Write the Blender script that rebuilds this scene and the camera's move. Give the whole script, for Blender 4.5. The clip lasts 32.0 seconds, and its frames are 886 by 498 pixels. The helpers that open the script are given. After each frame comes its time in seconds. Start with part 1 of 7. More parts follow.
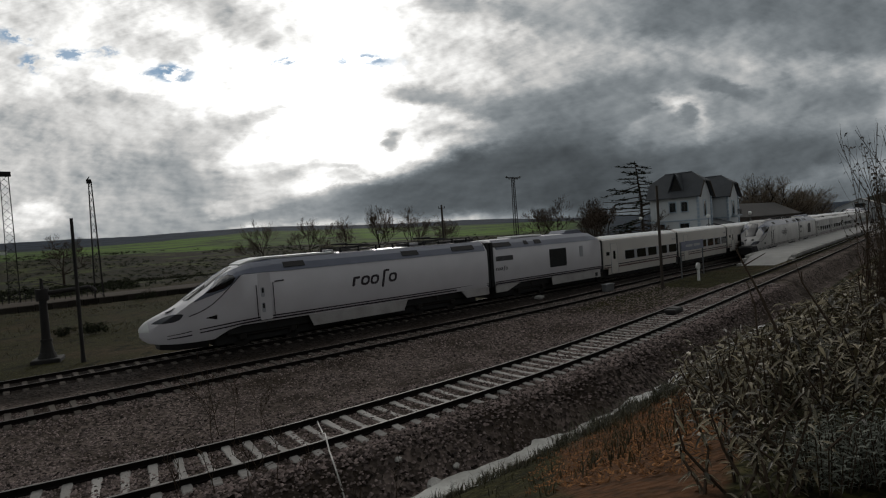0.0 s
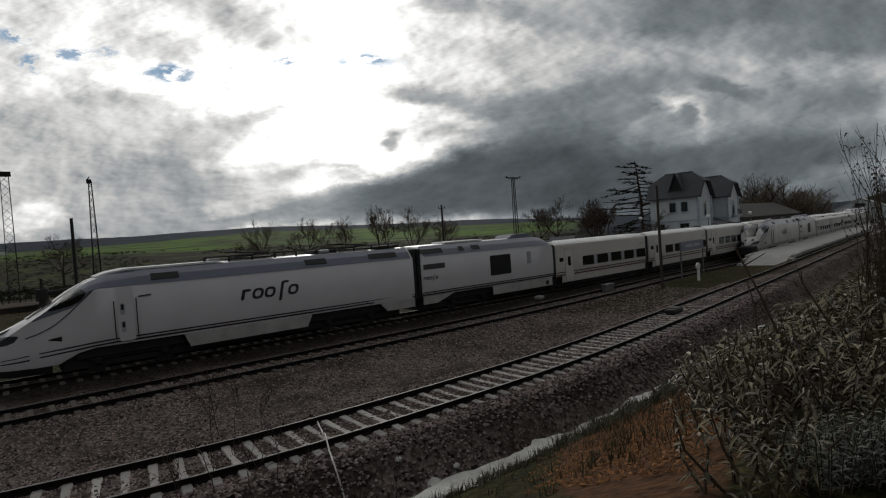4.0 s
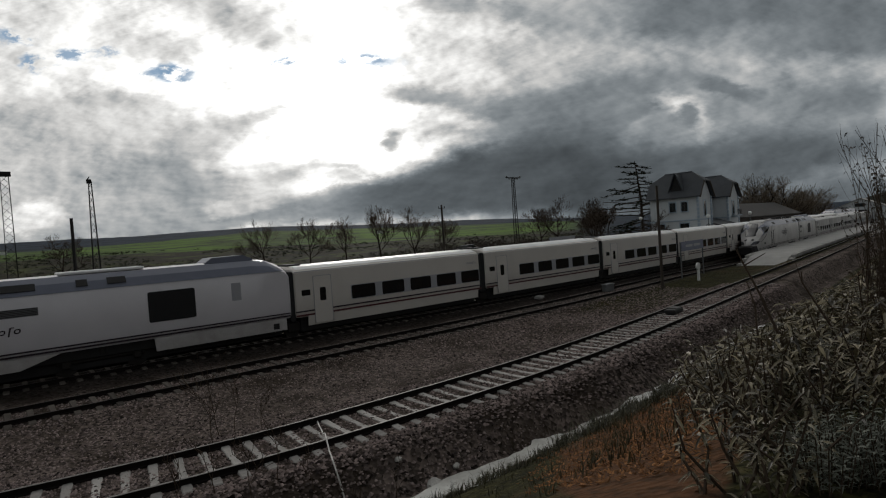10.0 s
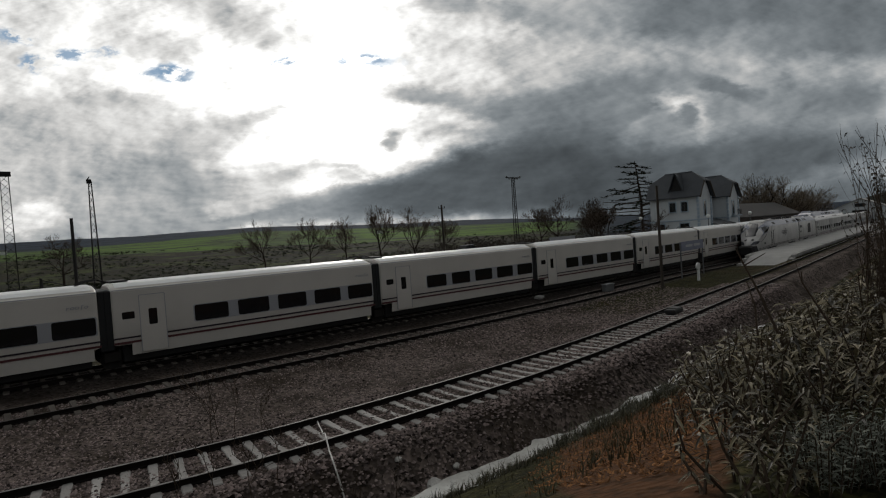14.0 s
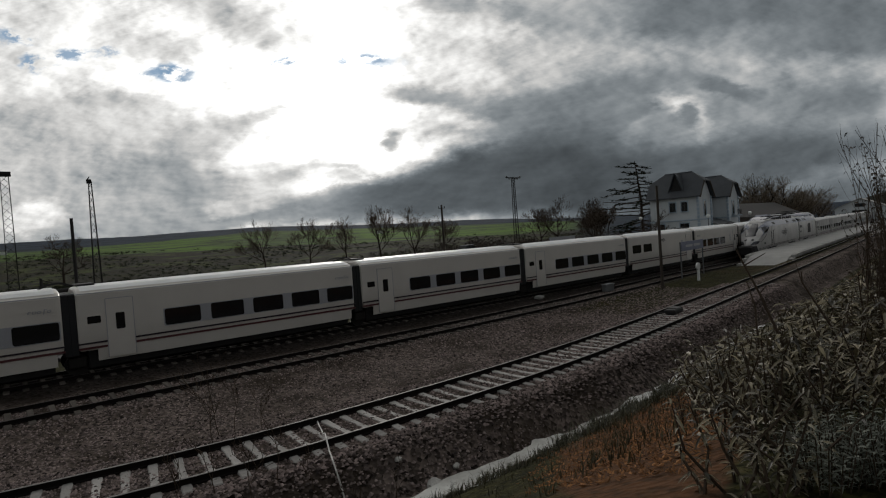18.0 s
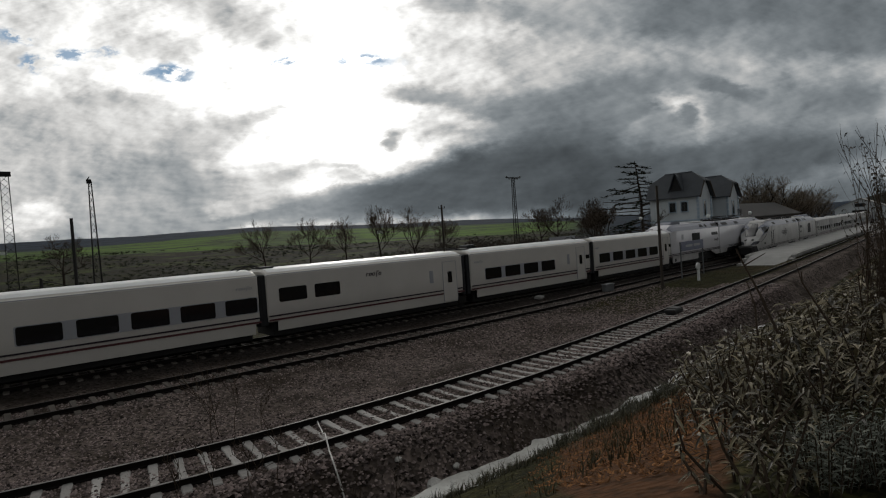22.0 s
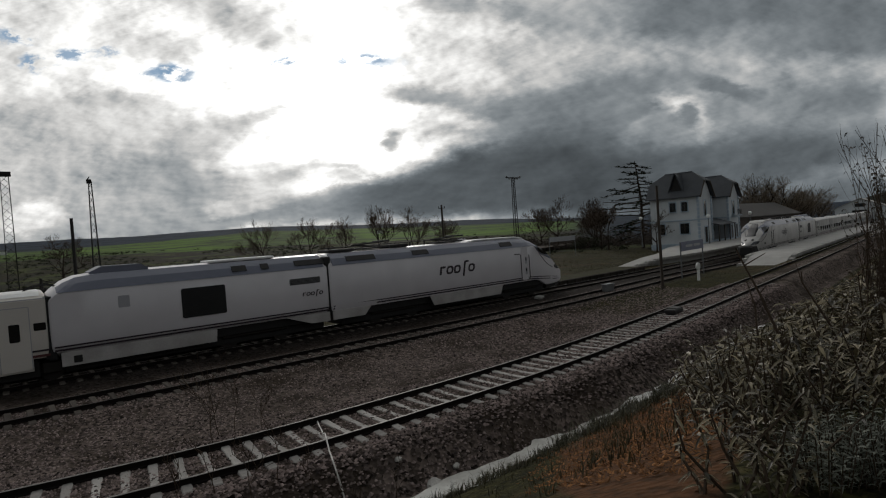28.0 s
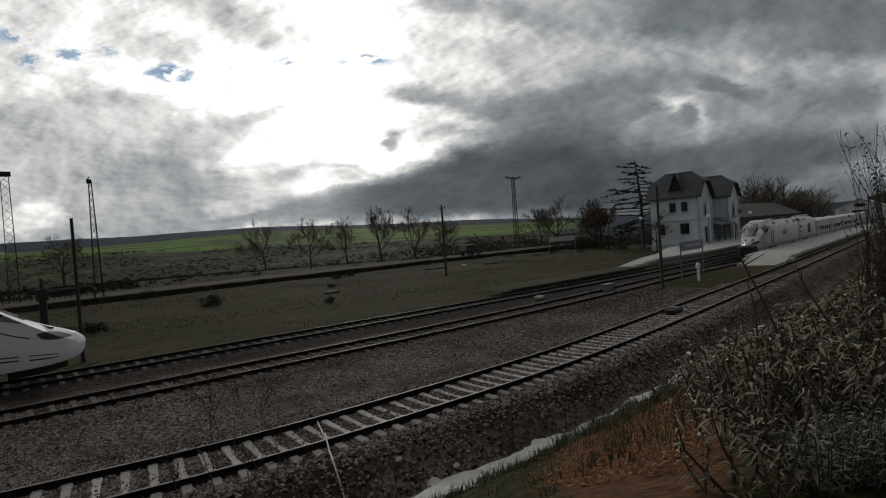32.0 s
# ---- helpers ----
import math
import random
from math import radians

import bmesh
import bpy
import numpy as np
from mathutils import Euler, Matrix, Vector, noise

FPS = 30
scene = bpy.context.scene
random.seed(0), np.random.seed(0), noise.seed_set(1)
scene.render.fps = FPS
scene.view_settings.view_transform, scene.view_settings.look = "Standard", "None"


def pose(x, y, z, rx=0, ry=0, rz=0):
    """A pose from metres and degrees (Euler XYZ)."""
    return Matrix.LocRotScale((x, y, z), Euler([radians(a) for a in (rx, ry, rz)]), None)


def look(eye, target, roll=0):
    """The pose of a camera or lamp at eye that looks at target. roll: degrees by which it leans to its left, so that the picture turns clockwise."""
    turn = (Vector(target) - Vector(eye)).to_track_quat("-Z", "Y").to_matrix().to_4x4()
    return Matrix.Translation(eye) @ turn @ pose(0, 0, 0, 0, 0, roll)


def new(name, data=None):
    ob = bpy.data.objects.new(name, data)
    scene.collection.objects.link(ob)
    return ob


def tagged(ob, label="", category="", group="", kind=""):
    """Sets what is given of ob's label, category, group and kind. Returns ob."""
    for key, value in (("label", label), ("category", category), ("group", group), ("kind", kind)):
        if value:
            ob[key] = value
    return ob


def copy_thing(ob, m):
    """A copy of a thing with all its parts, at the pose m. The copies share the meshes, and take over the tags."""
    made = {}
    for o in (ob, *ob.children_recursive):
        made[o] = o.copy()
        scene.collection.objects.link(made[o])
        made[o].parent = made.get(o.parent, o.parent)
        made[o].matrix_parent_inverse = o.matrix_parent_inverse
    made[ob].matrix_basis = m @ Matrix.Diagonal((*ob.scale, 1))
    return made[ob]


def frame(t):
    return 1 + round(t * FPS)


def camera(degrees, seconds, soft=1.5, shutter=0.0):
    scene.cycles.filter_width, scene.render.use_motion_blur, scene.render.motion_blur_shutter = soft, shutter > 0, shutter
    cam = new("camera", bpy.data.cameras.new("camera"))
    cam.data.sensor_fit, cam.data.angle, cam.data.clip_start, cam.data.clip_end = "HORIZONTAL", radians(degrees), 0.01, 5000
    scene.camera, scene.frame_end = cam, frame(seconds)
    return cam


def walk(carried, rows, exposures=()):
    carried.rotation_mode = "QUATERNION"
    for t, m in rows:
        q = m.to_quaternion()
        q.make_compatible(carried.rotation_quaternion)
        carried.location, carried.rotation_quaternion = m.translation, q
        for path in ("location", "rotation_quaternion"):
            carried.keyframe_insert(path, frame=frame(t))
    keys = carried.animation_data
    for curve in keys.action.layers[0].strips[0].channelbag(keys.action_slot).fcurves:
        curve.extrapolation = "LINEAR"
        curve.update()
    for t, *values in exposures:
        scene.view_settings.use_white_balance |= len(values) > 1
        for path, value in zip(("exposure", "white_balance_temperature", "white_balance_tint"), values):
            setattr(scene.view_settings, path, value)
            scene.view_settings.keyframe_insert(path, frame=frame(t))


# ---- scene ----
EYE = Vector((0.0, 0.0, 4.68))
YAW, PITCH, ROLL = radians(37.98), radians(-1.36), -4.08
AIM = EYE + Vector((math.sin(YAW) * math.cos(PITCH), math.cos(YAW) * math.cos(PITCH), math.sin(PITCH)))
cam = camera(76.27, 32.0, soft=1.15)
walk(cam, [(0.0, look(EYE, AIM, ROLL)), (32.0, look(EYE, AIM, ROLL))])
scene.view_settings.exposure = 0.0

# ---------------------------------------------------------------- world and sun
SUN_DIR = Vector((0.50, 0.83, 0.34)).normalized()

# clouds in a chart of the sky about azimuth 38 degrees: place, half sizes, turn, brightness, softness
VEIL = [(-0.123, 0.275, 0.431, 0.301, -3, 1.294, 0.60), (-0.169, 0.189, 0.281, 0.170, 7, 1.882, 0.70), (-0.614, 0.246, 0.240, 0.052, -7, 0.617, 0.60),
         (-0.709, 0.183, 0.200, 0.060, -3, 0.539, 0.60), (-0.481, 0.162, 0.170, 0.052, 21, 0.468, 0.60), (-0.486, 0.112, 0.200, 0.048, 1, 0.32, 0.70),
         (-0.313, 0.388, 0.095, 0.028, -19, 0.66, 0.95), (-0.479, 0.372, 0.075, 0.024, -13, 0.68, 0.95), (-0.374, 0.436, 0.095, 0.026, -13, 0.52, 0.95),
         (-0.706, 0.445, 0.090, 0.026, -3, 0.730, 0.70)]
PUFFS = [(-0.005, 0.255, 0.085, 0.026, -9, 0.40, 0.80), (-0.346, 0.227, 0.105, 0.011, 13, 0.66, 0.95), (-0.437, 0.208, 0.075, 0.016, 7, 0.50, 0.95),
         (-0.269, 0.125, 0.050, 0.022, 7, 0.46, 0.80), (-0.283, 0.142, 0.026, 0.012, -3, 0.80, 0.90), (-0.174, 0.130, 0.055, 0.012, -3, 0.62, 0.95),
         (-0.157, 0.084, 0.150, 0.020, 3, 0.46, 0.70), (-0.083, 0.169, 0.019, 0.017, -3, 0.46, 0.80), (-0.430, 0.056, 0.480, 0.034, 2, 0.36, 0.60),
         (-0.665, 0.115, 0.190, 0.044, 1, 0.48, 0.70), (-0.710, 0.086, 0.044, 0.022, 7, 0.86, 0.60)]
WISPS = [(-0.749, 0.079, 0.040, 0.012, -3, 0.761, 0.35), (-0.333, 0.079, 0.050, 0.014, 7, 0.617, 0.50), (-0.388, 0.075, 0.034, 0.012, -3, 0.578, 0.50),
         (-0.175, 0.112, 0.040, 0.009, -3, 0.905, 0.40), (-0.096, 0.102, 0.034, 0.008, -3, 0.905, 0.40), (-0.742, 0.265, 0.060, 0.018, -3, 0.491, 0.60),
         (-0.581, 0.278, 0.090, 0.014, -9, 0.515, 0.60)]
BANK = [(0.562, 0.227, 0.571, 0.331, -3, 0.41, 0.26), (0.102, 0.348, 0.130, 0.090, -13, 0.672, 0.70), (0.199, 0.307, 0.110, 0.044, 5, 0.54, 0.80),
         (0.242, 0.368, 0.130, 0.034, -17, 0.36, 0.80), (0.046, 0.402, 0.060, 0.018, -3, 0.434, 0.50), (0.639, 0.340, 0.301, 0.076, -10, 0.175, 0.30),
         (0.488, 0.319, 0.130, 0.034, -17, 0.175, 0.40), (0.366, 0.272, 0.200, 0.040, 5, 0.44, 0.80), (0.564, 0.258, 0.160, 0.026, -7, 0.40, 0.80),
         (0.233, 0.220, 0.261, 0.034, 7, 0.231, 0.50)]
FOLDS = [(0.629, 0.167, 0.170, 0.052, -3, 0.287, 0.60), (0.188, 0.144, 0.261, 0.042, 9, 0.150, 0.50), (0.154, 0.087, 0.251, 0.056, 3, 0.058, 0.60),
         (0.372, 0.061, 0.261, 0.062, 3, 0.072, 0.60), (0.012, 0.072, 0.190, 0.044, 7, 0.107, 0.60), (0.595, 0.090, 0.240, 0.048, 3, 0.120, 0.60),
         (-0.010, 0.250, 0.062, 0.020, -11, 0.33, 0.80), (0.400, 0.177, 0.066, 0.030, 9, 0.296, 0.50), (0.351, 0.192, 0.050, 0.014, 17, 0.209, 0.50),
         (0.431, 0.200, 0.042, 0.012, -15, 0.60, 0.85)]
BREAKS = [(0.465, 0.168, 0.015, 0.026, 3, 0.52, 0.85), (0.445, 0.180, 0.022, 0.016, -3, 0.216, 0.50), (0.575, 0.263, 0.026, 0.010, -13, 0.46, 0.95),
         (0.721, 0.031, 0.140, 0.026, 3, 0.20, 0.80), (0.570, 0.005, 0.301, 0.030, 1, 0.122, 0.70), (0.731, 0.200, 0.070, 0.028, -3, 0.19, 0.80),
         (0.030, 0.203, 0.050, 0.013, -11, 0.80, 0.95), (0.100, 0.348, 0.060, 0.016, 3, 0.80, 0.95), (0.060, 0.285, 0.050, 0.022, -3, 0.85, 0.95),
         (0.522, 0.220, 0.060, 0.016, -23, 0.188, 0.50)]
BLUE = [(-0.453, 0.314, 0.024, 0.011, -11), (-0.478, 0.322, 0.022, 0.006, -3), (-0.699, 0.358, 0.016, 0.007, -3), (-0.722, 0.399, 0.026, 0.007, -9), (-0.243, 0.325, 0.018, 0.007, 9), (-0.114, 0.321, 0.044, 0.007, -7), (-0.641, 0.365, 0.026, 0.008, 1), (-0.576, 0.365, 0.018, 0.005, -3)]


def make_world():
    w = bpy.data.worlds.new("world")
    scene.world = w
    w.use_nodes = True
    nt = w.node_tree
    nt.nodes.clear()
    N, K = nt.nodes.new, nt.links.new

    def val(op, a, b=None, c=None, clamp=False):
        n = N("ShaderNodeMath")
        n.operation, n.use_clamp = op, clamp
        for i, v in enumerate((a, b, c)):
            if v is None:
                continue
            if hasattr(v, "links"):
                K(v, n.inputs[i])
            else:
                n.inputs[i].default_value = v
        return n.outputs[0]

    def vec(op, a, b):
        n = N("ShaderNodeVectorMath")
        n.operation = op
        for i, v in enumerate((a, b)):
            if hasattr(v, "links"):
                K(v, n.inputs[i])
            else:
                n.inputs[i].default_value = v
        return n

    def smooth(v, lo, hi, a=0.0, b=1.0):
        n = N("ShaderNodeMapRange")
        n.interpolation_type = "SMOOTHSTEP"
        K(v, n.inputs[0])
        for i, q in enumerate((lo, hi, a, b)):
            n.inputs[i + 1].default_value = q
        return n.outputs[0]

    def mix(f, a, b):
        n = N("ShaderNodeMix")
        n.data_type = "RGBA"
        for s, v in ((n.inputs[0], f), (n.inputs[6], a), (n.inputs[7], b)):
            if hasattr(v, "links"):
                K(v, s)
            else:
                s.default_value = v
        return n.outputs[2]

    def noise_tex(v, scale, detail, rough=0.55, dist=0.0):
        n = N("ShaderNodeTexNoise")
        K(v, n.inputs["Vector"])
        n.inputs["Scale"].default_value = scale
        n.inputs["Detail"].default_value = detail
        n.inputs["Roughness"].default_value = rough
        n.inputs["Distortion"].default_value = dist
        return n.outputs[0]

    d = N("ShaderNodeTexCoord").outputs["Generated"]
    sep = N("ShaderNodeSeparateXYZ")
    K(d, sep.inputs[0])
    z = val("MAXIMUM", sep.outputs[2], 0.0)
    inv = val("DIVIDE", 1.0, val("ADD", z, 0.16))
    comb = N("ShaderNodeCombineXYZ")
    K(val("MULTIPLY", sep.outputs[0], inv), comb.inputs[0])
    K(val("MULTIPLY", sep.outputs[1], inv), comb.inputs[1])
    K(val("MULTIPLY", z, 2.0), comb.inputs[2])
    p = comb.outputs[0]
    flat = N("ShaderNodeVectorMath")
    flat.operation = "MULTIPLY"
    K(d, flat.inputs[0])
    flat.inputs[1].default_value = (1.0, 1.0, 2.5)
    q = flat.outputs[0]
    big = noise_tex(q, 2.1, 4.0, 0.5, 0.1)
    puff = noise_tex(q, 3.3, 6.0, 0.50, 0.10)
    toward = vec("ADD", q, tuple(Vector((SUN_DIR.x, SUN_DIR.y, SUN_DIR.z * 2.5)) * 0.08)).outputs[0]
    puff_sun = noise_tex(toward, 3.3, 6.0, 0.50, 0.10)
    fine = noise_tex(p, 2.6, 10.0, 0.62, 0.1)
    wisp = noise_tex(q, 9.0, 5.0, 0.52, 0.05)
    wisp_sun = noise_tex(vec("ADD", q, tuple(SUN_DIR * 0.03)).outputs[0], 9.0, 5.0, 0.52, 0.05)
    small = val("SUBTRACT", wisp, wisp_sun)
    # the side of each heap that looks to the sun is the brighter one
    relief = val("SUBTRACT", puff, puff_sun)
    cloud = val("ADD", val("ADD", val("MULTIPLY", big, 0.22), val("MULTIPLY", puff, 0.56)), val("ADD", val("MULTIPLY", fine, 0.04), val("MULTIPLY", wisp, 0.18)))
    # the brightness of the cloud deck falls off from the veiled sun
    sun_dot = vec("DOT_PRODUCT", d, tuple(SUN_DIR)).outputs["Value"]
    wide = val("POWER", val("MAXIMUM", sun_dot, 0.0), 3.0)
    glow = val("POWER", val("MAXIMUM", sun_dot, 0.0), 16.0)
    core = val("POWER", val("MAXIMUM", sun_dot, 0.0), 70.0)
    # a heavy bank of cloud stands beside the sun
    east = vec("DOT_PRODUCT", d, (0.80, -0.60, 0.0)).outputs["Value"]
    edge = val("ADD", east, val("ADD", val("MULTIPLY", val("SUBTRACT", puff, 0.5), 0.85), val("MULTIPLY", val("SUBTRACT", big, 0.5), 0.35)))
    bank = smooth(val("SUBTRACT", edge, val("MULTIPLY", z, 0.10)), -0.10, 0.16)
    clear = val("SUBTRACT", 1.0, bank)
    thick = smooth(cloud, 0.42, 0.56)
    thin = val("SUBTRACT", 1.0, thick)
    lit = val("ADD", val("ADD", 0.38, val("MULTIPLY", wide, 0.12)), val("MULTIPLY", clear, val("ADD", val("ADD", val("MULTIPLY_ADD", wide, 0.36, val("MULTIPLY", val("MAXIMUM", sun_dot, 0.0), 0.34)), val("MULTIPLY", glow, 0.34)), val("MULTIPLY", core, 2.5))))
    shade = val("ADD", val("ADD", 0.15, val("MULTIPLY", wide, 0.09)), val("MULTIPLY", clear, val("ADD", val("ADD", val("MULTIPLY", val("MAXIMUM", sun_dot, 0.0), 0.38), val("MULTIPLY", wide, 0.18)), val("ADD", val("MULTIPLY", glow, 0.10), val("MULTIPLY", core, 0.36)))))
    level = val("ADD", val("MULTIPLY", lit, thin), val("MULTIPLY", shade, thick))
    level = val("MULTIPLY", level, val("MAXIMUM", val("ADD", 1.0, val("ADD", val("MULTIPLY", relief, 3.6), val("MULTIPLY", small, 1.2))), 0.5))
    # a small break in the bank lets light through
    hole = smooth(val("ADD", vec("DOT_PRODUCT", d, (0.866, 0.470, 0.163)).outputs["Value"], val("MULTIPLY", val("SUBTRACT", wisp, 0.5), 0.008)), 0.9980, 1.0003)
    level = val("ADD", level, val("MULTIPLY", hole, 0.55))
    tone = mix(smooth(level, 0.06, 0.7), (0.89, 0.965, 1.0, 1), (1.0, 0.995, 0.975, 1))
    hue = vec("SCALE", tone, (0, 0, 0))
    K(level, hue.inputs["Scale"])
    sky = N("ShaderNodeTexSky")
    sky.sky_type, sky.sun_disc = "NISHITA", False
    sky.sun_elevation, sky.sun_rotation = math.asin(SUN_DIR.z), math.atan2(SUN_DIR.x, SUN_DIR.y)
    blue = vec("SCALE", sky.outputs[0], (0, 0, 0))
    blue.inputs["Scale"].default_value = 0.055
    gap = val("MULTIPLY", smooth(noise_tex(q, 7.0, 7.0, 0.6, 0.05), 0.60, 0.66), smooth(bank, 0.0, 0.6, 0.8, 0.0))
    gap = val("MULTIPLY", val("MULTIPLY", gap, smooth(z, 0.18, 0.25)), smooth(sun_dot, 0.93, 0.975, 1.0, 0.0))
    final = mix(gap, hue.outputs[0], blue.outputs[0])
    # rain under the bank, bright haze under the sun
    lift = val("ADD", z, val("MULTIPLY", val("SUBTRACT", puff, 0.5), 0.16))
    rain = mix(smooth(east, -0.12, 0.08), smooth(lift, 0.05, 0.23, 0.92, 0.0), val("MULTIPLY", smooth(lift, 0.06, 0.27, 0.97, 0.0), smooth(east, 0.36, 0.62, 1.0, 0.45)))
    strip = mix(smooth(east, -0.14, 0.10), (0.185, 0.210, 0.230, 1), mix(smooth(east, 0.42, 0.60), (0.036, 0.050, 0.063, 1), (0.090, 0.100, 0.105, 1)))
    hazy = mix(rain, final, strip)
    # bright heaps of cumulus low under the sun
    heap = val("MULTIPLY", smooth(noise_tex(q, 9.0, 9.0, 0.58, 0.2), 0.50, 0.58), val("MULTIPLY", smooth(z, 0.015, 0.06), smooth(z, 0.24, 0.12)))
    hazy = mix(val("MULTIPLY", val("MULTIPLY", heap, smooth(east, -0.10, 0.02, 1.0, 0.0)), 0.55), hazy, (0.62, 0.62, 0.60, 1))
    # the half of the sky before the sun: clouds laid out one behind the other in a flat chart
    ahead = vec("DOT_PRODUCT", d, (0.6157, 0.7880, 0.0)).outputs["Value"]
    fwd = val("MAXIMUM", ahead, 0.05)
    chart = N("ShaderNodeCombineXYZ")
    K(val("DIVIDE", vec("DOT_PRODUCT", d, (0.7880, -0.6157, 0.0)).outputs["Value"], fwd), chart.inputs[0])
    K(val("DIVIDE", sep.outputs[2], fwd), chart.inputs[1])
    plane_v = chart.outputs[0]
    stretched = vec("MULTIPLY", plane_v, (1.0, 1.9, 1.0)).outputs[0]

    def swirl(scale, amount, detail=5.0):
        n = N("ShaderNodeTexNoise")
        K(stretched, n.inputs["Vector"])
        n.inputs["Scale"].default_value, n.inputs["Detail"].default_value, n.inputs["Roughness"].default_value = scale, detail, 0.6
        return vec("MULTIPLY", vec("SUBTRACT", n.outputs["Color"], (0.5, 0.5, 0.5)).outputs[0], (amount, amount * 0.6, 0.0)).outputs[0]

    def vec_sum(a, b):
        return vec("ADD", a, b).outputs[0]

    warped = vec("ADD", vec("ADD", plane_v, swirl(6.0, 0.085, 2.0)).outputs[0], vec_sum(swirl(20.0, 0.050, 6.0), swirl(64.0, 0.020, 6.0))).outputs[0]

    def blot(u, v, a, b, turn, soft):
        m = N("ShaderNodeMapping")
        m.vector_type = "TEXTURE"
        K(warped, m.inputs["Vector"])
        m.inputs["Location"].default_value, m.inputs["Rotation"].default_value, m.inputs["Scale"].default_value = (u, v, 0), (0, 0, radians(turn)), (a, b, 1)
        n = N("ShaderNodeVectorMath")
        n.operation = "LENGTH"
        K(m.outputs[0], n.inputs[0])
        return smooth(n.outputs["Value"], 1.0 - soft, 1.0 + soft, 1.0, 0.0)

    def over(under, lev, mask):
        n = N("ShaderNodeMix")
        K(mask, n.inputs[0])
        K(under, n.inputs[2])
        n.inputs[3].default_value = lev
        return n.outputs[0]

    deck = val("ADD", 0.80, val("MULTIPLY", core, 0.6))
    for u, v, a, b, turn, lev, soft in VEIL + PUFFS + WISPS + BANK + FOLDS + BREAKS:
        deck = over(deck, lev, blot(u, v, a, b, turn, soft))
    # heaps are bright towards the sun and grey on the side turned away
    way = N("ShaderNodeVectorMath")
    way.operation = "NORMALIZE"
    K(vec("SUBTRACT", (-0.12, 0.34, 0.0), plane_v).outputs[0], way.inputs[0])

    def heaped(scale, reach, detail):
        a = noise_tex(stretched, scale, detail, 0.52, 0.1)
        b = noise_tex(vec("ADD", stretched, vec("MULTIPLY", way.outputs[0], (reach, reach, 0.0)).outputs[0]).outputs[0], scale, detail, 0.52, 0.1)
        return val("SUBTRACT", a, b)

    shape = val("ADD", val("MULTIPLY", heaped(4.2, 0.06, 3.0), 1.2), val("ADD", val("MULTIPLY", heaped(10.0, 0.024, 4.0), 1.35), val("MULTIPLY", heaped(26.0, 0.010, 6.0), 0.95)))
    body = val("MULTIPLY", val("SUBTRACT", noise_tex(stretched, 5.0, 3.0, 0.45, 0.3), 0.5), -0.34)
    shape = val("MULTIPLY", shape, smooth(deck, 0.10, 0.60, 0.55, 1.0))
    deck = val("MULTIPLY", deck, val("MAXIMUM", val("ADD", 1.0, val("ADD", shape, body)), 0.45))
    tint = mix(smooth(deck, 0.05, 0.62), (0.83, 0.955, 1.045, 1), (1.0, 0.995, 0.975, 1))
    front_sky = vec("SCALE", tint, (0, 0, 0))
    K(deck, front_sky.inputs["Scale"])
    front_sky = front_sky.outputs[0]
    torn = smooth(noise_tex(stretched, 26.0, 6.0, 0.62, 0.2), 0.42, 0.56)
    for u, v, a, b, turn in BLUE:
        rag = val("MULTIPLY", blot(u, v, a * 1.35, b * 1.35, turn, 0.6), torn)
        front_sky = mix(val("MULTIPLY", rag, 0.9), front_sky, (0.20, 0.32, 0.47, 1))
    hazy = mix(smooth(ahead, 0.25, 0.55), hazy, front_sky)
    bg = N("ShaderNodeBackground")
    K(hazy, bg.inputs[0])
    bg.inputs[1].default_value = 1.0
    K(bg.outputs[0], N("ShaderNodeOutputWorld").inputs[0])


make_world()
sun = new("sun", bpy.data.lights.new("sun", "SUN"))
sun.data.energy, sun.data.angle, sun.data.color = 0.5, radians(12), (1.0, 0.96, 0.9)
sun.matrix_world = look(Vector((0, 0, 60)) + SUN_DIR * 50, Vector((0, 0, 60)))


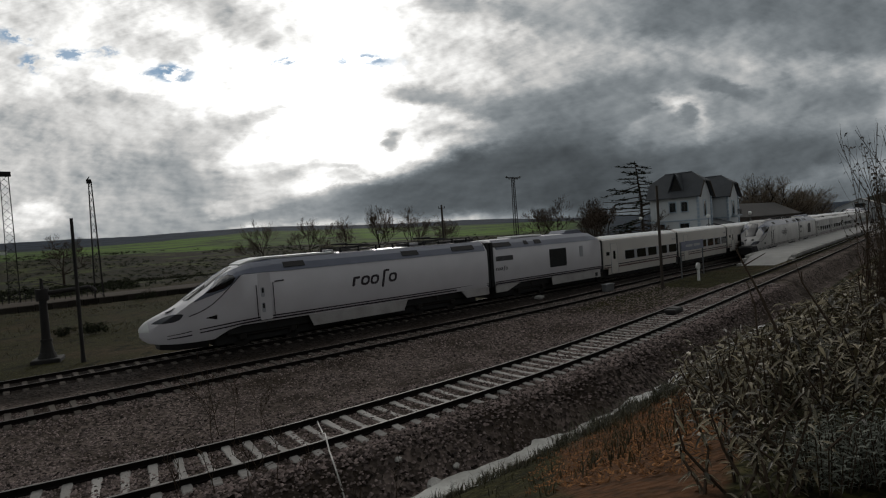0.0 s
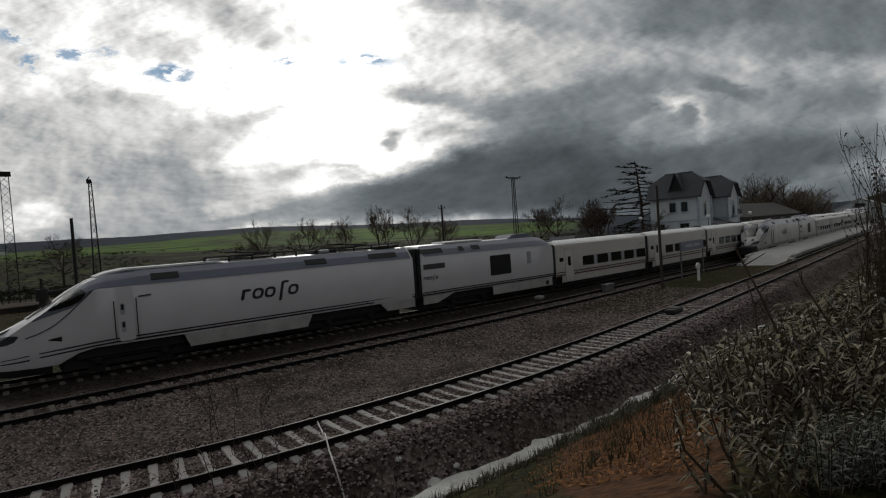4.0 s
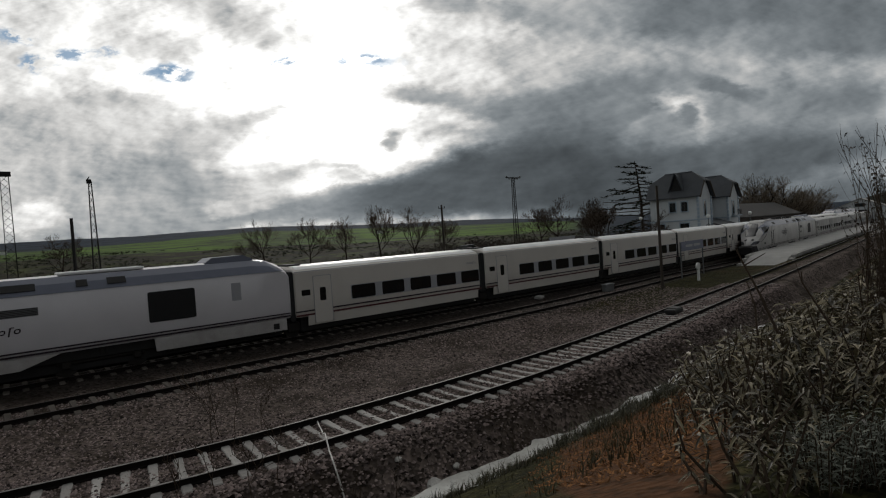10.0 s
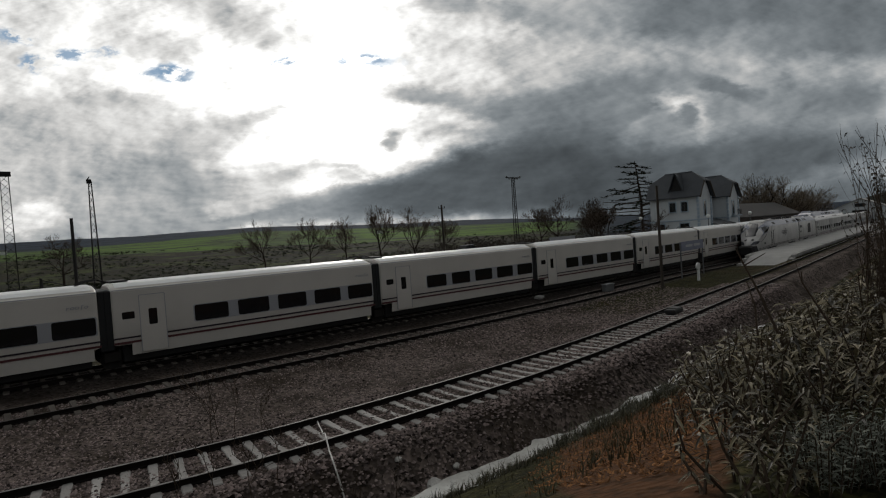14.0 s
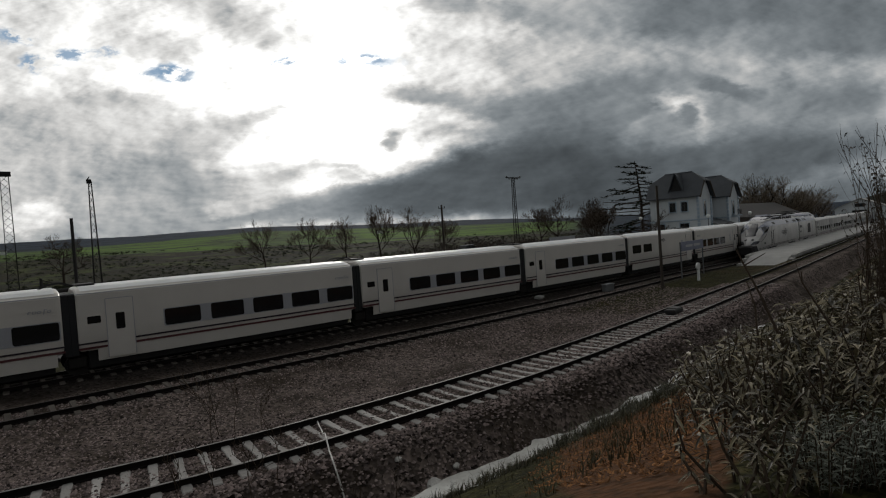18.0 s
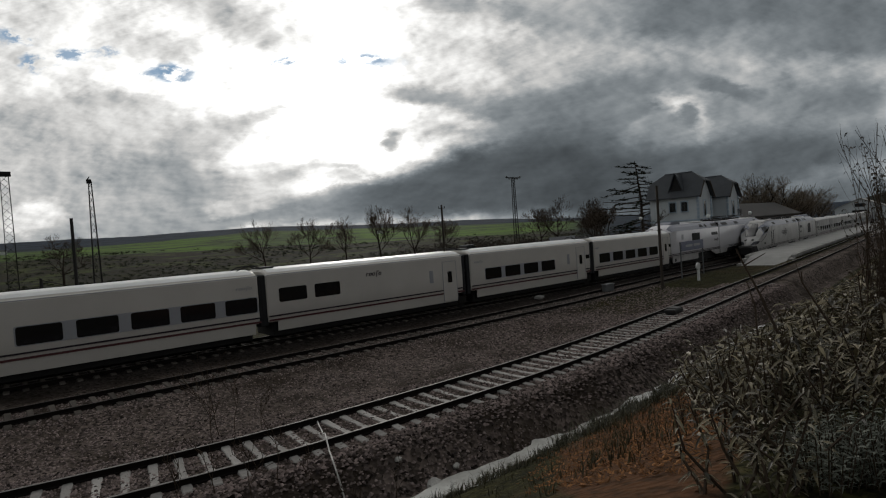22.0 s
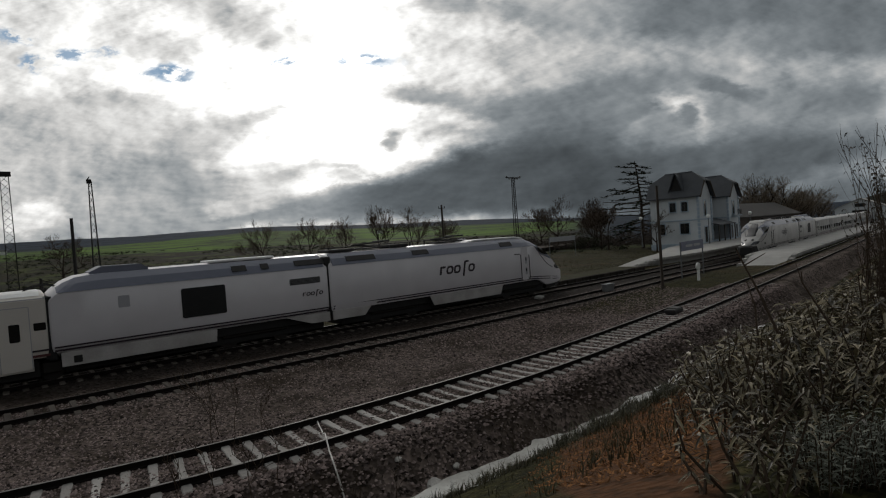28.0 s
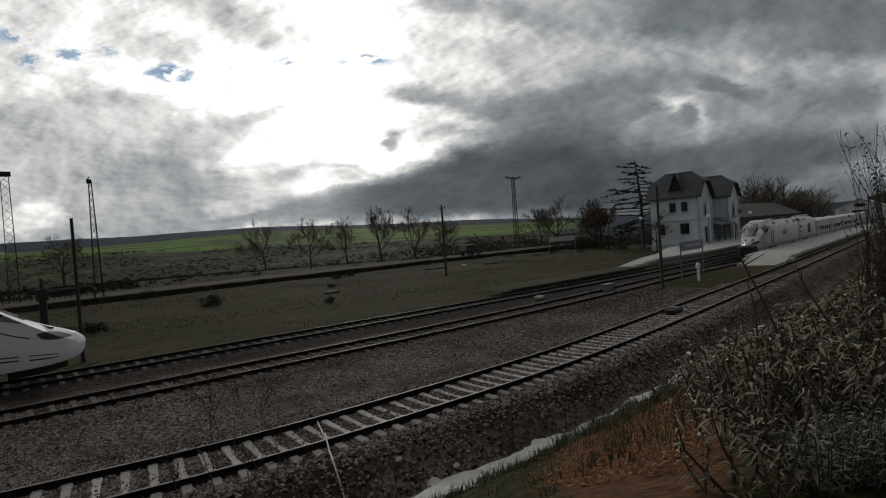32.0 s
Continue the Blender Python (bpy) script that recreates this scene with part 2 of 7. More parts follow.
# ---------------------------------------------------------------- materials
def material(name, base, rough=0.7, metal=0.0, vary=0.25, scale=3.0, fine=40.0, bump=0.2, tint=None, island=0.0, spec=0.5, coat=0.0, per_object=0.0):
    """Base colour with two scales of noise, relief and dirt."""
    m = bpy.data.materials.new(name)
    m.use_nodes = True
    nt = m.node_tree
    N, K = nt.nodes.new, nt.links.new
    b = nt.nodes["Principled BSDF"]
    b.inputs["Roughness"].default_value, b.inputs["Metallic"].default_value = rough, metal
    b.inputs["Specular IOR Level"].default_value, b.inputs["Coat Weight"].default_value = spec, coat
    if rough >= 0.9:
        b.inputs["Specular IOR Level"].default_value = spec * 0.15
    pos = N("ShaderNodeTexCoord").outputs["Object"]
    n1, n2 = N("ShaderNodeTexNoise"), N("ShaderNodeTexNoise")
    for n, s, dt in ((n1, scale, 5.0), (n2, fine, 4.0)):
        K(pos, n.inputs["Vector"])
        n.inputs["Scale"].default_value, n.inputs["Detail"].default_value = s, dt
    ramp = N("ShaderNodeMix")
    ramp.data_type = "RGBA"
    c = Vector(base)
    t = Vector(tint) if tint else c * (1 - vary)
    ramp.inputs[6].default_value = (*(c * (1 + vary * 0.35)), 1)
    ramp.inputs[7].default_value = (*t, 1)
    mx = N("ShaderNodeMath")
    mx.operation = "MULTIPLY_ADD"
    K(n2.outputs[0], mx.inputs[0])
    mx.inputs[1].default_value = 0.5
    sub = N("ShaderNodeMath")
    sub.operation = "MULTIPLY_ADD"
    K(n1.outputs[0], sub.inputs[0])
    sub.inputs[1].default_value, sub.inputs[2].default_value = 1.6, -0.55
    K(sub.outputs[0], mx.inputs[2])
    mx.use_clamp = True
    K(mx.outputs[0], ramp.inputs[0])
    out = ramp.outputs[2]
    if island or per_object:
        src = N("ShaderNodeNewGeometry").outputs["Random Per Island"] if island else N("ShaderNodeObjectInfo").outputs["Random"]
        amount = island or per_object
        mr = N("ShaderNodeMapRange")
        K(src, mr.inputs[0])
        mr.inputs[3].default_value, mr.inputs[4].default_value = 1 - amount, 1 + amount
        hs = N("ShaderNodeHueSaturation")
        K(out, hs.inputs["Color"])
        K(mr.outputs[0], hs.inputs["Value"])
        out = hs.outputs[0]
    K(out, b.inputs["Base Color"])
    if bump:
        bp = N("ShaderNodeBump")
        bp.inputs["Strength"].default_value, bp.inputs["Distance"].default_value = bump, 0.02
        K(n2.outputs[0], bp.inputs["Height"])
        K(bp.outputs[0], b.inputs["Normal"])
    return m


def ground_material(name):
    """Gravel, dry grass, red earth and far fields, told apart by the zone weights of the sheet."""
    m = bpy.data.materials.new(name)
    m.use_nodes = True
    nt = m.node_tree
    N, K = nt.nodes.new, nt.links.new
    b = nt.nodes["Principled BSDF"]
    b.inputs["Roughness"].default_value = 0.92
    b.inputs["Specular IOR Level"].default_value = 0.04
    pos = N("ShaderNodeNewGeometry").outputs["Position"]

    def nz(scale, detail=6.0, rough=0.6):
        n = N("ShaderNodeTexNoise")
        K(pos, n.inputs["Vector"])
        n.inputs["Scale"].default_value, n.inputs["Detail"].default_value, n.inputs["Roughness"].default_value = scale, detail, rough
        return n.outputs[0]

    def mix(f, a, c):
        n = N("ShaderNodeMix")
        n.data_type = "RGBA"
        for s, v in ((n.inputs[0], f), (n.inputs[6], a), (n.inputs[7], c)):
            if hasattr(v, "links"):
                K(v, s)
            else:
                s.default_value = v
        return n.outputs[2]

    def step(v, lo, hi):
        n = N("ShaderNodeMapRange")
        n.interpolation_type = "SMOOTHSTEP"
        K(v, n.inputs[0])
        n.inputs[1].default_value, n.inputs[2].default_value = lo, hi
        return n.outputs[0]

    vor = N("ShaderNodeTexVoronoi")
    K(pos, vor.inputs["Vector"])
    vor.inputs["Scale"].default_value = 10.0
    hsv = N("ShaderNodeSeparateColor")
    K(vor.outputs["Color"], hsv.inputs[0])
    stone = mix(hsv.outputs[0], (0.013, 0.011, 0.009, 1), (0.190, 0.150, 0.132, 1))
    gravel = mix(step(nz(0.35), 0.40, 0.66), stone, (0.034, 0.026, 0.019, 1))
    blades = step(nz(9.0, 8.0, 0.7), 0.35, 0.7)
    grass = mix(blades, (0.010, 0.010, 0.004, 1), (0.060, 0.056, 0.020, 1))
    earth = mix(step(nz(3.0), 0.35, 0.7), (0.060, 0.042, 0.021, 1), (0.026, 0.022, 0.010, 1))
    yard = mix(step(nz(0.16, 7.0, 0.65), 0.48, 0.62), grass, earth)
    yard = mix(step(nz(1.1, 6.0, 0.7), 0.48, 0.66), yard, (0.011, 0.011, 0.006, 1))
    yard = mix(step(nz(4.5, 5.0, 0.7), 0.58, 0.72), yard, (0.092, 0.078, 0.042, 1))
    red = mix(step(nz(7.0), 0.35, 0.7), (0.105, 0.052, 0.027, 1), (0.046, 0.027, 0.016, 1))
    field = mix(step(nz(0.0045, 4.0), 0.42, 0.56), (0.080, 0.150, 0.016, 1), (0.058, 0.092, 0.022, 1))
    field = mix(step(nz(0.016, 5.0), 0.50, 0.62), field, (0.032, 0.042, 0.016, 1))
    heath = mix(step(nz(0.020, 5.0), 0.46, 0.58), (0.027, 0.024, 0.014, 1), (0.050, 0.058, 0.017, 1))
    heath = mix(step(nz(0.06, 6.0), 0.47, 0.60), heath, (0.024, 0.024, 0.017, 1))
    heath = mix(step(nz(0.35, 6.0), 0.50, 0.64), heath, (0.022, 0.023, 0.012, 1))
    # far wooded hills, with the blue of distance haze put into the colour
    hazed_wood = mix(step(nz(0.012, 5.0), 0.40, 0.62), (0.022, 0.034, 0.052, 1), (0.013, 0.020, 0.030, 1))
    zone = N("ShaderNodeAttribute")
    zone.attribute_name = "zone"
    zs = N("ShaderNodeSeparateColor")
    K(zone.outputs["Color"], zs.inputs[0])
    edge = nz(0.8, 5.0)

    def soft(v):
        n = N("ShaderNodeMath")
        n.operation = "ADD"
        K(v, n.inputs[0])
        s = N("ShaderNodeMath")
        s.operation = "MULTIPLY_ADD"
        K(edge, s.inputs[0])
        s.inputs[1].default_value, s.inputs[2].default_value = 0.8, -0.4
        K(s.outputs[0], n.inputs[1])
        return step(n.outputs[0], 0.35, 0.65)

    out = mix(soft(zs.outputs[0]), yard, gravel)
    far = N("ShaderNodeAttribute")
    far.attribute_name = "far"
    fs = N("ShaderNodeSeparateColor")
    K(far.outputs["Color"], fs.inputs[0])
    # oily ballast, darkened further with the shade under the train painted in
    oily_shaded = mix(hsv.outputs[1], (0.006, 0.005, 0.005, 1), (0.038, 0.032, 0.028, 1))
    out = mix(fs.outputs[2], out, oily_shaded)
    out = mix(soft(zs.outputs[1]), out, red)
    out = mix(fs.outputs[0], out, heath)
    out = mix(soft(zs.outputs[2]), out, field)
    out = mix(fs.outputs[1], out, hazed_wood)
    K(out, b.inputs["Base Color"])
    bp = N("ShaderNodeBump")
    bp.inputs["Strength"].default_value, bp.inputs["Distance"].default_value = 0.9, 0.04
    K(vor.outputs["Distance"], bp.inputs["Height"])
    K(bp.outputs[0], b.inputs["Normal"])
    return m


M = {
    "ground": ground_material("ground_earth"),
    "rail": material("rail_steel", (0.013, 0.010, 0.009), 0.92, 0.0, 0.4, 2.0, 30, 0.1),
    "rail_top": material("rail_head", (0.17, 0.16, 0.15), 0.6, 0.6, 0.3, 1.2, 30, 0.05),
    "rail_dull": material("rail_head_dull", (0.040, 0.034, 0.030), 0.55, 0.4, 0.3, 1.2, 30, 0.05),
    "sleeper": material("sleeper_concrete", (0.40, 0.378, 0.355), 0.9, 0, 0.35, 3, 40, 0.4, per_object=0.22),
    "sleeper_old": material("sleeper_dark", (0.115, 0.100, 0.088), 0.95, 0, 0.4, 3, 40, 0.4, per_object=0.3),
    "stone": material("ballast_stone", (0.208, 0.164, 0.152), 0.9, 0, 0.5, 5, 60, 0.3, island=0.9),
    "white": material("train_white", (0.60, 0.575, 0.595), 0.32, 0, 0.10, 0.8, 18, 0.02, coat=0.25),
    "cream": material("coach_white", (0.59, 0.550, 0.505), 0.36, 0, 0.10, 0.7, 18, 0.02, coat=0.2),
    # darker, blotched copy of the white paints, for the standing train
    "duller": material("train_duller_white", (0.44, 0.43, 0.42), 0.5, 0, 0.3, 0.7, 9, 0.04, tint=(0.24, 0.225, 0.21)),
    "band": material("train_grey_band", (0.135, 0.146, 0.19), 0.4, 0, 0.15, 0.8, 20, 0.02),
    "roof_w": material("coach_roof", (0.70, 0.70, 0.69), 0.4, 0, 0.2, 1.0, 14, 0.03),
    "glass": material("dark_glass", (0.010, 0.010, 0.012), 0.06, 0, 0.1, 1, 10, 0.0),
    "mesh_grey": material("grille_grey", (0.13, 0.13, 0.135), 0.6, 0.2, 0.2, 2, 20, 0.05),
    "pillar": material("window_pillar", (0.34, 0.34, 0.36), 0.35, 0, 0.1, 1, 10, 0.0),
    "stripe": material("stripe_purple", (0.022, 0.013, 0.020), 0.4, 0, 0.1, 1, 10, 0.0),
    "stripe_red": material("stripe_red", (0.085, 0.022, 0.024), 0.4, 0, 0.1, 1, 10, 0.0),
    "black": material("underframe_black", (0.009, 0.008, 0.008), 0.7, 0.1, 0.3, 2, 30, 0.1),
    "rubber": material("gangway_rubber", (0.008, 0.008, 0.009), 0.75, 0, 0.2, 2, 30, 0.1),
    "steel": material("bogie_steel", (0.020, 0.017, 0.015), 0.55, 0.5, 0.3, 2, 30, 0.1),
    "skirt": material("dirty_skirt", (0.44, 0.42, 0.415), 0.5, 0, 0.25, 1.2, 14, 0.03, tint=(0.27, 0.25, 0.235)),
    "light": material("lamp_glass", (0.045, 0.047, 0.055), 0.12, 0, 0.1, 2, 30, 0.0),
    "plaster": material("house_plaster", (0.56, 0.585, 0.60), 0.9, 0, 0.18, 0.5, 12, 0.15),
    "trim": material("house_trim", (0.36, 0.43, 0.50), 0.85, 0, 0.15, 1, 12, 0.1),
    "slate": material("roof_slate", (0.048, 0.054, 0.062), 0.75, 0, 0.3, 1.0, 14, 0.3, per_object=0.12),
    "pane": material("house_pane", (0.012, 0.013, 0.015), 0.12, 0, 0.1, 1, 10, 0),
    "wood_dark": material("dark_timber", (0.055, 0.042, 0.032), 0.85, 0, 0.35, 2, 25, 0.3),
    "platform": material("platform_paving", (0.36, 0.352, 0.335), 0.9, 0, 0.25, 0.6, 10, 0.2),
    "kerb": material("platform_kerb", (0.34, 0.33, 0.31), 0.9, 0, 0.3, 1.0, 14, 0.3, per_object=0.15),
    "iron": material("mast_iron", (0.016, 0.014, 0.013), 0.85, 0.0, 0.3, 2, 30, 0.1),
    "galv": material("galvanised_steel", (0.16, 0.165, 0.17), 0.6, 0.5, 0.25, 2, 30, 0.05),
    "bark": material("bark", (0.055, 0.042, 0.034), 0.95, 0, 0.35, 3, 30, 0.5),
    "twig": material("twigs", (0.085, 0.064, 0.050), 0.95, 0, 0.3, 3, 30, 0.2),
    "needle": material("conifer_needles", (0.022, 0.030, 0.020), 0.9, 0, 0.4, 3, 30, 0.2, island=0.4),
    "leaf": material("shrub_leaf", (0.180, 0.145, 0.088), 0.55, 0, 0.35, 6, 40, 0.1, island=0.8, tint=(0.055, 0.052, 0.024)),
    "twig_road": material("road_twigs", (0.13, 0.10, 0.080), 0.95, 0, 0.3, 3, 30, 0.2),
    "twig_pale": material("pale_twigs", (0.17, 0.135, 0.10), 0.95, 0, 0.3, 3, 30, 0.2),
    "stem": material("shrub_stem", (0.075, 0.055, 0.040), 0.9, 0, 0.35, 4, 40, 0.2),
    "grass": material("grass_blade", (0.072, 0.060, 0.026), 0.8, 0, 0.4, 3, 30, 0.1, island=0.5),
    "scrub": material("scrub_green", (0.020, 0.023, 0.012), 0.95, 0, 0.4, 0.6, 6, 0.3, island=0.5),
    # the water's brightness sits mostly in its near-white base colour, not in reflection
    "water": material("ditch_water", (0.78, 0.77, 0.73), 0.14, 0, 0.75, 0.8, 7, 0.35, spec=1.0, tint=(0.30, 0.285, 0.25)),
    "pale": material("pale_rock", (0.50, 0.48, 0.45), 0.9, 0, 0.3, 3, 20, 0.4),
    "cable": material("white_cable", (0.55, 0.53, 0.50), 0.6, 0, 0.15, 3, 30, 0.1),
    "sign_blue": material("sign_blue", (0.155, 0.165, 0.235), 0.5, 0, 0.15, 2, 20, 0.02),
    "white_paint": material("white_paint", (0.72, 0.72, 0.70), 0.6, 0, 0.15, 2, 20, 0.05),
    "globe": material("lamp_globe", (0.78, 0.78, 0.76), 0.3, 0, 0.05, 2, 20, 0.0),
    "brick_wall": material("shed_wall", (0.10, 0.085, 0.075), 0.9, 0, 0.25, 0.6, 12, 0.2),
    "shed_roof": material("shed_roof", (0.036, 0.031, 0.028), 0.85, 0, 0.3, 0.6, 12, 0.2),
    "car_paint": material("car_paint", (0.030, 0.040, 0.038), 0.35, 0.2, 0.1, 1, 10, 0.0, coat=0.4),
    "road": material("dirt_road", (0.056, 0.043, 0.034), 0.95, 0, 0.3, 0.3, 8, 0.3),
}


# ---------------------------------------------------------------- mesh helpers
class Geo:
    """Collects faces of one mesh."""

    def __init__(self):
        self.v, self.f = [], []

    def add(self, vs, fs):
        k = len(self.v)
        self.v += [tuple(q) for q in vs]
        self.f += [tuple(i + k for i in f) for f in fs]
        return self

    def box(self, c, s, c2=0.0, rot=None):
        """A box of size s at c; c2 chamfers all its edges."""
        hx, hy, hz = (q / 2 for q in s)
        if c2 <= 0:
            vs = [Vector((x * hx, y * hy, z * hz)) for x in (-1, 1) for y in (-1, 1) for z in (-1, 1)]
            fs = [(0, 1, 3, 2), (4, 6, 7, 5), (0, 4, 5, 1), (2, 3, 7, 6), (0, 2, 6, 4), (1, 5, 7, 3)]
        else:
            e = min(c2, hx * 0.9, hy * 0.9, hz * 0.9)
            vs, idx = [], {}
            for x in (-1, 1):
                for y in (-1, 1):
                    for z in (-1, 1):
                        for a in range(3):
                            h = [hx - e, hy - e, hz - e]
                            h[a] += e
                            idx[x, y, z, a] = len(vs)
                            vs.append(Vector((x * h[0], y * h[1], z * h[2])))
            fs = []
            for a in range(3):
                for sgn in (-1, 1):
                    q = []
                    for u, w in ((-1, -1), (1, -1), (1, 1), (-1, 1)):
                        k = [0, 0, 0]
                        k[a], k[(a + 1) % 3], k[(a + 2) % 3] = sgn, u, w
                        q.append(idx[(*k, a)])
                    fs.append(q if sgn > 0 else q[::-1])
            for a in range(3):
                b, c3 = (a + 1) % 3, (a + 2) % 3
                for u in (-1, 1):
                    for w in (-1, 1):
                        k1, k2 = [0, 0, 0], [0, 0, 0]
                        k1[a], k1[b], k1[c3] = -1, u, w
                        k2[a], k2[b], k2[c3] = 1, u, w
                        q = [idx[(*k1, b)], idx[(*k2, b)], idx[(*k2, c3)], idx[(*k1, c3)]]
                        fs.append(q if u * w < 0 else q[::-1])
            for x in (-1, 1):
                for y in (-1, 1):
                    for z in (-1, 1):
                        q = [idx[x, y, z, a] for a in range(3)]
                        fs.append(q if x * y * z > 0 else q[::-1])
        if rot is not None:
            vs = [rot @ q for q in vs]
        c = Vector(c)
        return self.add([q + c for q in vs], fs)

    def tube(self, p, q, r1, r2=None, n=8, cap=True):
        p, q = Vector(p), Vector(q)
        r2 = r1 if r2 is None else r2
        ax = q - p
        if ax.length < 1e-6:
            return self
        ax.normalize()
        u = ax.orthogonal().normalized()
        w = ax.cross(u)
        vs = []
        for c, r in ((p, r1), (q, r2)):
            for i in range(n):
                a = 2 * math.pi * i / n
                vs.append(c + (u * math.cos(a) + w * math.sin(a)) * r)
        fs = [(i, (i + 1) % n, n + (i + 1) % n, n + i) for i in range(n)]
        if cap:
            fs += [tuple(range(n))[::-1], tuple(range(n, 2 * n))]
        return self.add(vs, fs)

    def loft(self, rings, closed=True, cap=True):
        """Joins rings of equal length."""
        n = len(rings[0])
        vs = [q for r in rings for q in r]
        fs = []
        for k in range(len(rings) - 1):
            for i in range(n if closed else n - 1):
                j = (i + 1) % n
                fs.append((k * n + i, k * n + j, (k + 1) * n + j, (k + 1) * n + i))
        if cap and closed:
            fs += [tuple(range(n))[::-1], tuple(range((len(rings) - 1) * n, len(rings) * n))]
        return self.add(vs, fs)

    def plate(self, pts, normal, t):
        """A flat polygon with thickness t along normal."""
        nrm = Vector(normal).normalized() * t
        pts = [Vector(q) for q in pts]
        n = len(pts)
        return self.add(pts + [q + nrm for q in pts], [tuple(range(n))[::-1], tuple(range(n, 2 * n))] + [(i, (i + 1) % n, n + (i + 1) % n, n + i) for i in range(n)])

    def ball(self, c, r, n=10, m=7, squash=1.0):
        c = Vector(c)
        vs = [c + Vector((0, 0, r * squash))]
        for i in range(1, m):
            a = math.pi * i / m
            for j in range(n):
                b = 2 * math.pi * j / n
                vs.append(c + Vector((r * math.sin(a) * math.cos(b), r * math.sin(a) * math.sin(b), r * squash * math.cos(a))))
        vs.append(c - Vector((0, 0, r * squash)))
        fs = [(0, 1 + j, 1 + (j + 1) % n) for j in range(n)]
        for i in range(m - 2):
            for j in range(n):
                a, b = 1 + i * n + j, 1 + i * n + (j + 1) % n
                fs.append((a, a + n, b + n, b))
        k = len(vs) - 1
        fs += [(k, k - n + (j + 1) % n, k - n + j) for j in range(n)]
        return self.add(vs, fs)

    def mesh(self, name, mat, smooth=False):
        me = bpy.data.meshes.new(name)
        me.from_pydata([tuple(q) for q in self.v], [], self.f)
        me.validate()
        bm = bmesh.new()
        bm.from_mesh(me)
        if len(self.f) < 20000:
            bmesh.ops.recalc_face_normals(bm, faces=bm.faces)
        bm.to_mesh(me)
        bm.free()
        if smooth:
            me.polygons.foreach_set("use_smooth", [True] * len(me.polygons))
            me.set_sharp_from_angle(angle=radians(smooth if smooth is not True else 40))
        me.materials.append(mat)
        return me


def part(name, geo, mat, parent=None, label="", smooth=False, m=None):
    """Links a Geo as one mesh object under a thing or a part."""
    ob = new(name, geo if isinstance(geo, bpy.types.Mesh) else geo.mesh(name, mat, smooth))
    if parent is not None:
        ob.parent = parent
    if m is not None:
        ob.matrix_basis = m
    if label:
        ob["label"] = label
    return ob


def thing(name, m, label, category, group="", kind=""):
    return_ob = new(name)
    return_ob.empty_display_size = 0.3
    return_ob.matrix_basis = m
    return tagged(return_ob, label, category, group, kind)


# ---------------------------------------------------------------- the plan
def y_main(x):
    return 28.9 + 0.075 * ((x - 45) + math.sqrt((x - 45) ** 2 + 400)) - 0.6


def y_middle(x):
    return 22.75 + 0.085 * ((x - 28) + math.sqrt((x - 28) ** 2 + 225)) - 0.35


def y_near(x):
    return 12.5 + 0.085 * ((x - 14) + math.sqrt((x - 14) ** 2 + 36)) + 0.09 * ((4 - x) + math.sqrt((4 - x) ** 2 + 4))


def smoothstep(a, b, t):
    t = min(1.0, max(0.0, (t - a) / (b - a)))
    return t * t * (3 - 2 * t)


def lerp(a, b, t):
    return a + (b - a) * t


def z_middle(x):
    return -0.45 * smoothstep(40, 70, x)


BASE = -0.35
# how high the land stands against the sky: azimuth, degrees of rise (edge of the heath, of the fields, of the hills)
HEATH_RISE = ((-90, 0, 4, 8, 12, 17, 24, 30, 40, 60, 180), (0.4, 0.59, 0.62, 0.44, 0.30, 0.19, -0.07, -0.25, -0.30, -0.3, -0.3))
FIELD_RISE = ((-90, 0, 4, 8, 12, 17, 20, 24, 30, 36, 42, 52, 180), (0.8, 1.0, 1.09, 1.18, 1.28, 1.48, 1.63, 1.48, 1.28, 0.99, 0.83, 0.5, 0.3))
HILL_RISE = ((-90, 0, 5, 8, 12, 17, 20, 24, 28, 33, 39, 43, 48, 53, 70, 180), (1.6, 1.92, 1.98, 1.90, 1.94, 2.08, 2.14, 1.96, 1.78, 1.57, 1.46, 1.38, 1.0, 0.74, 0.4, 0.4))


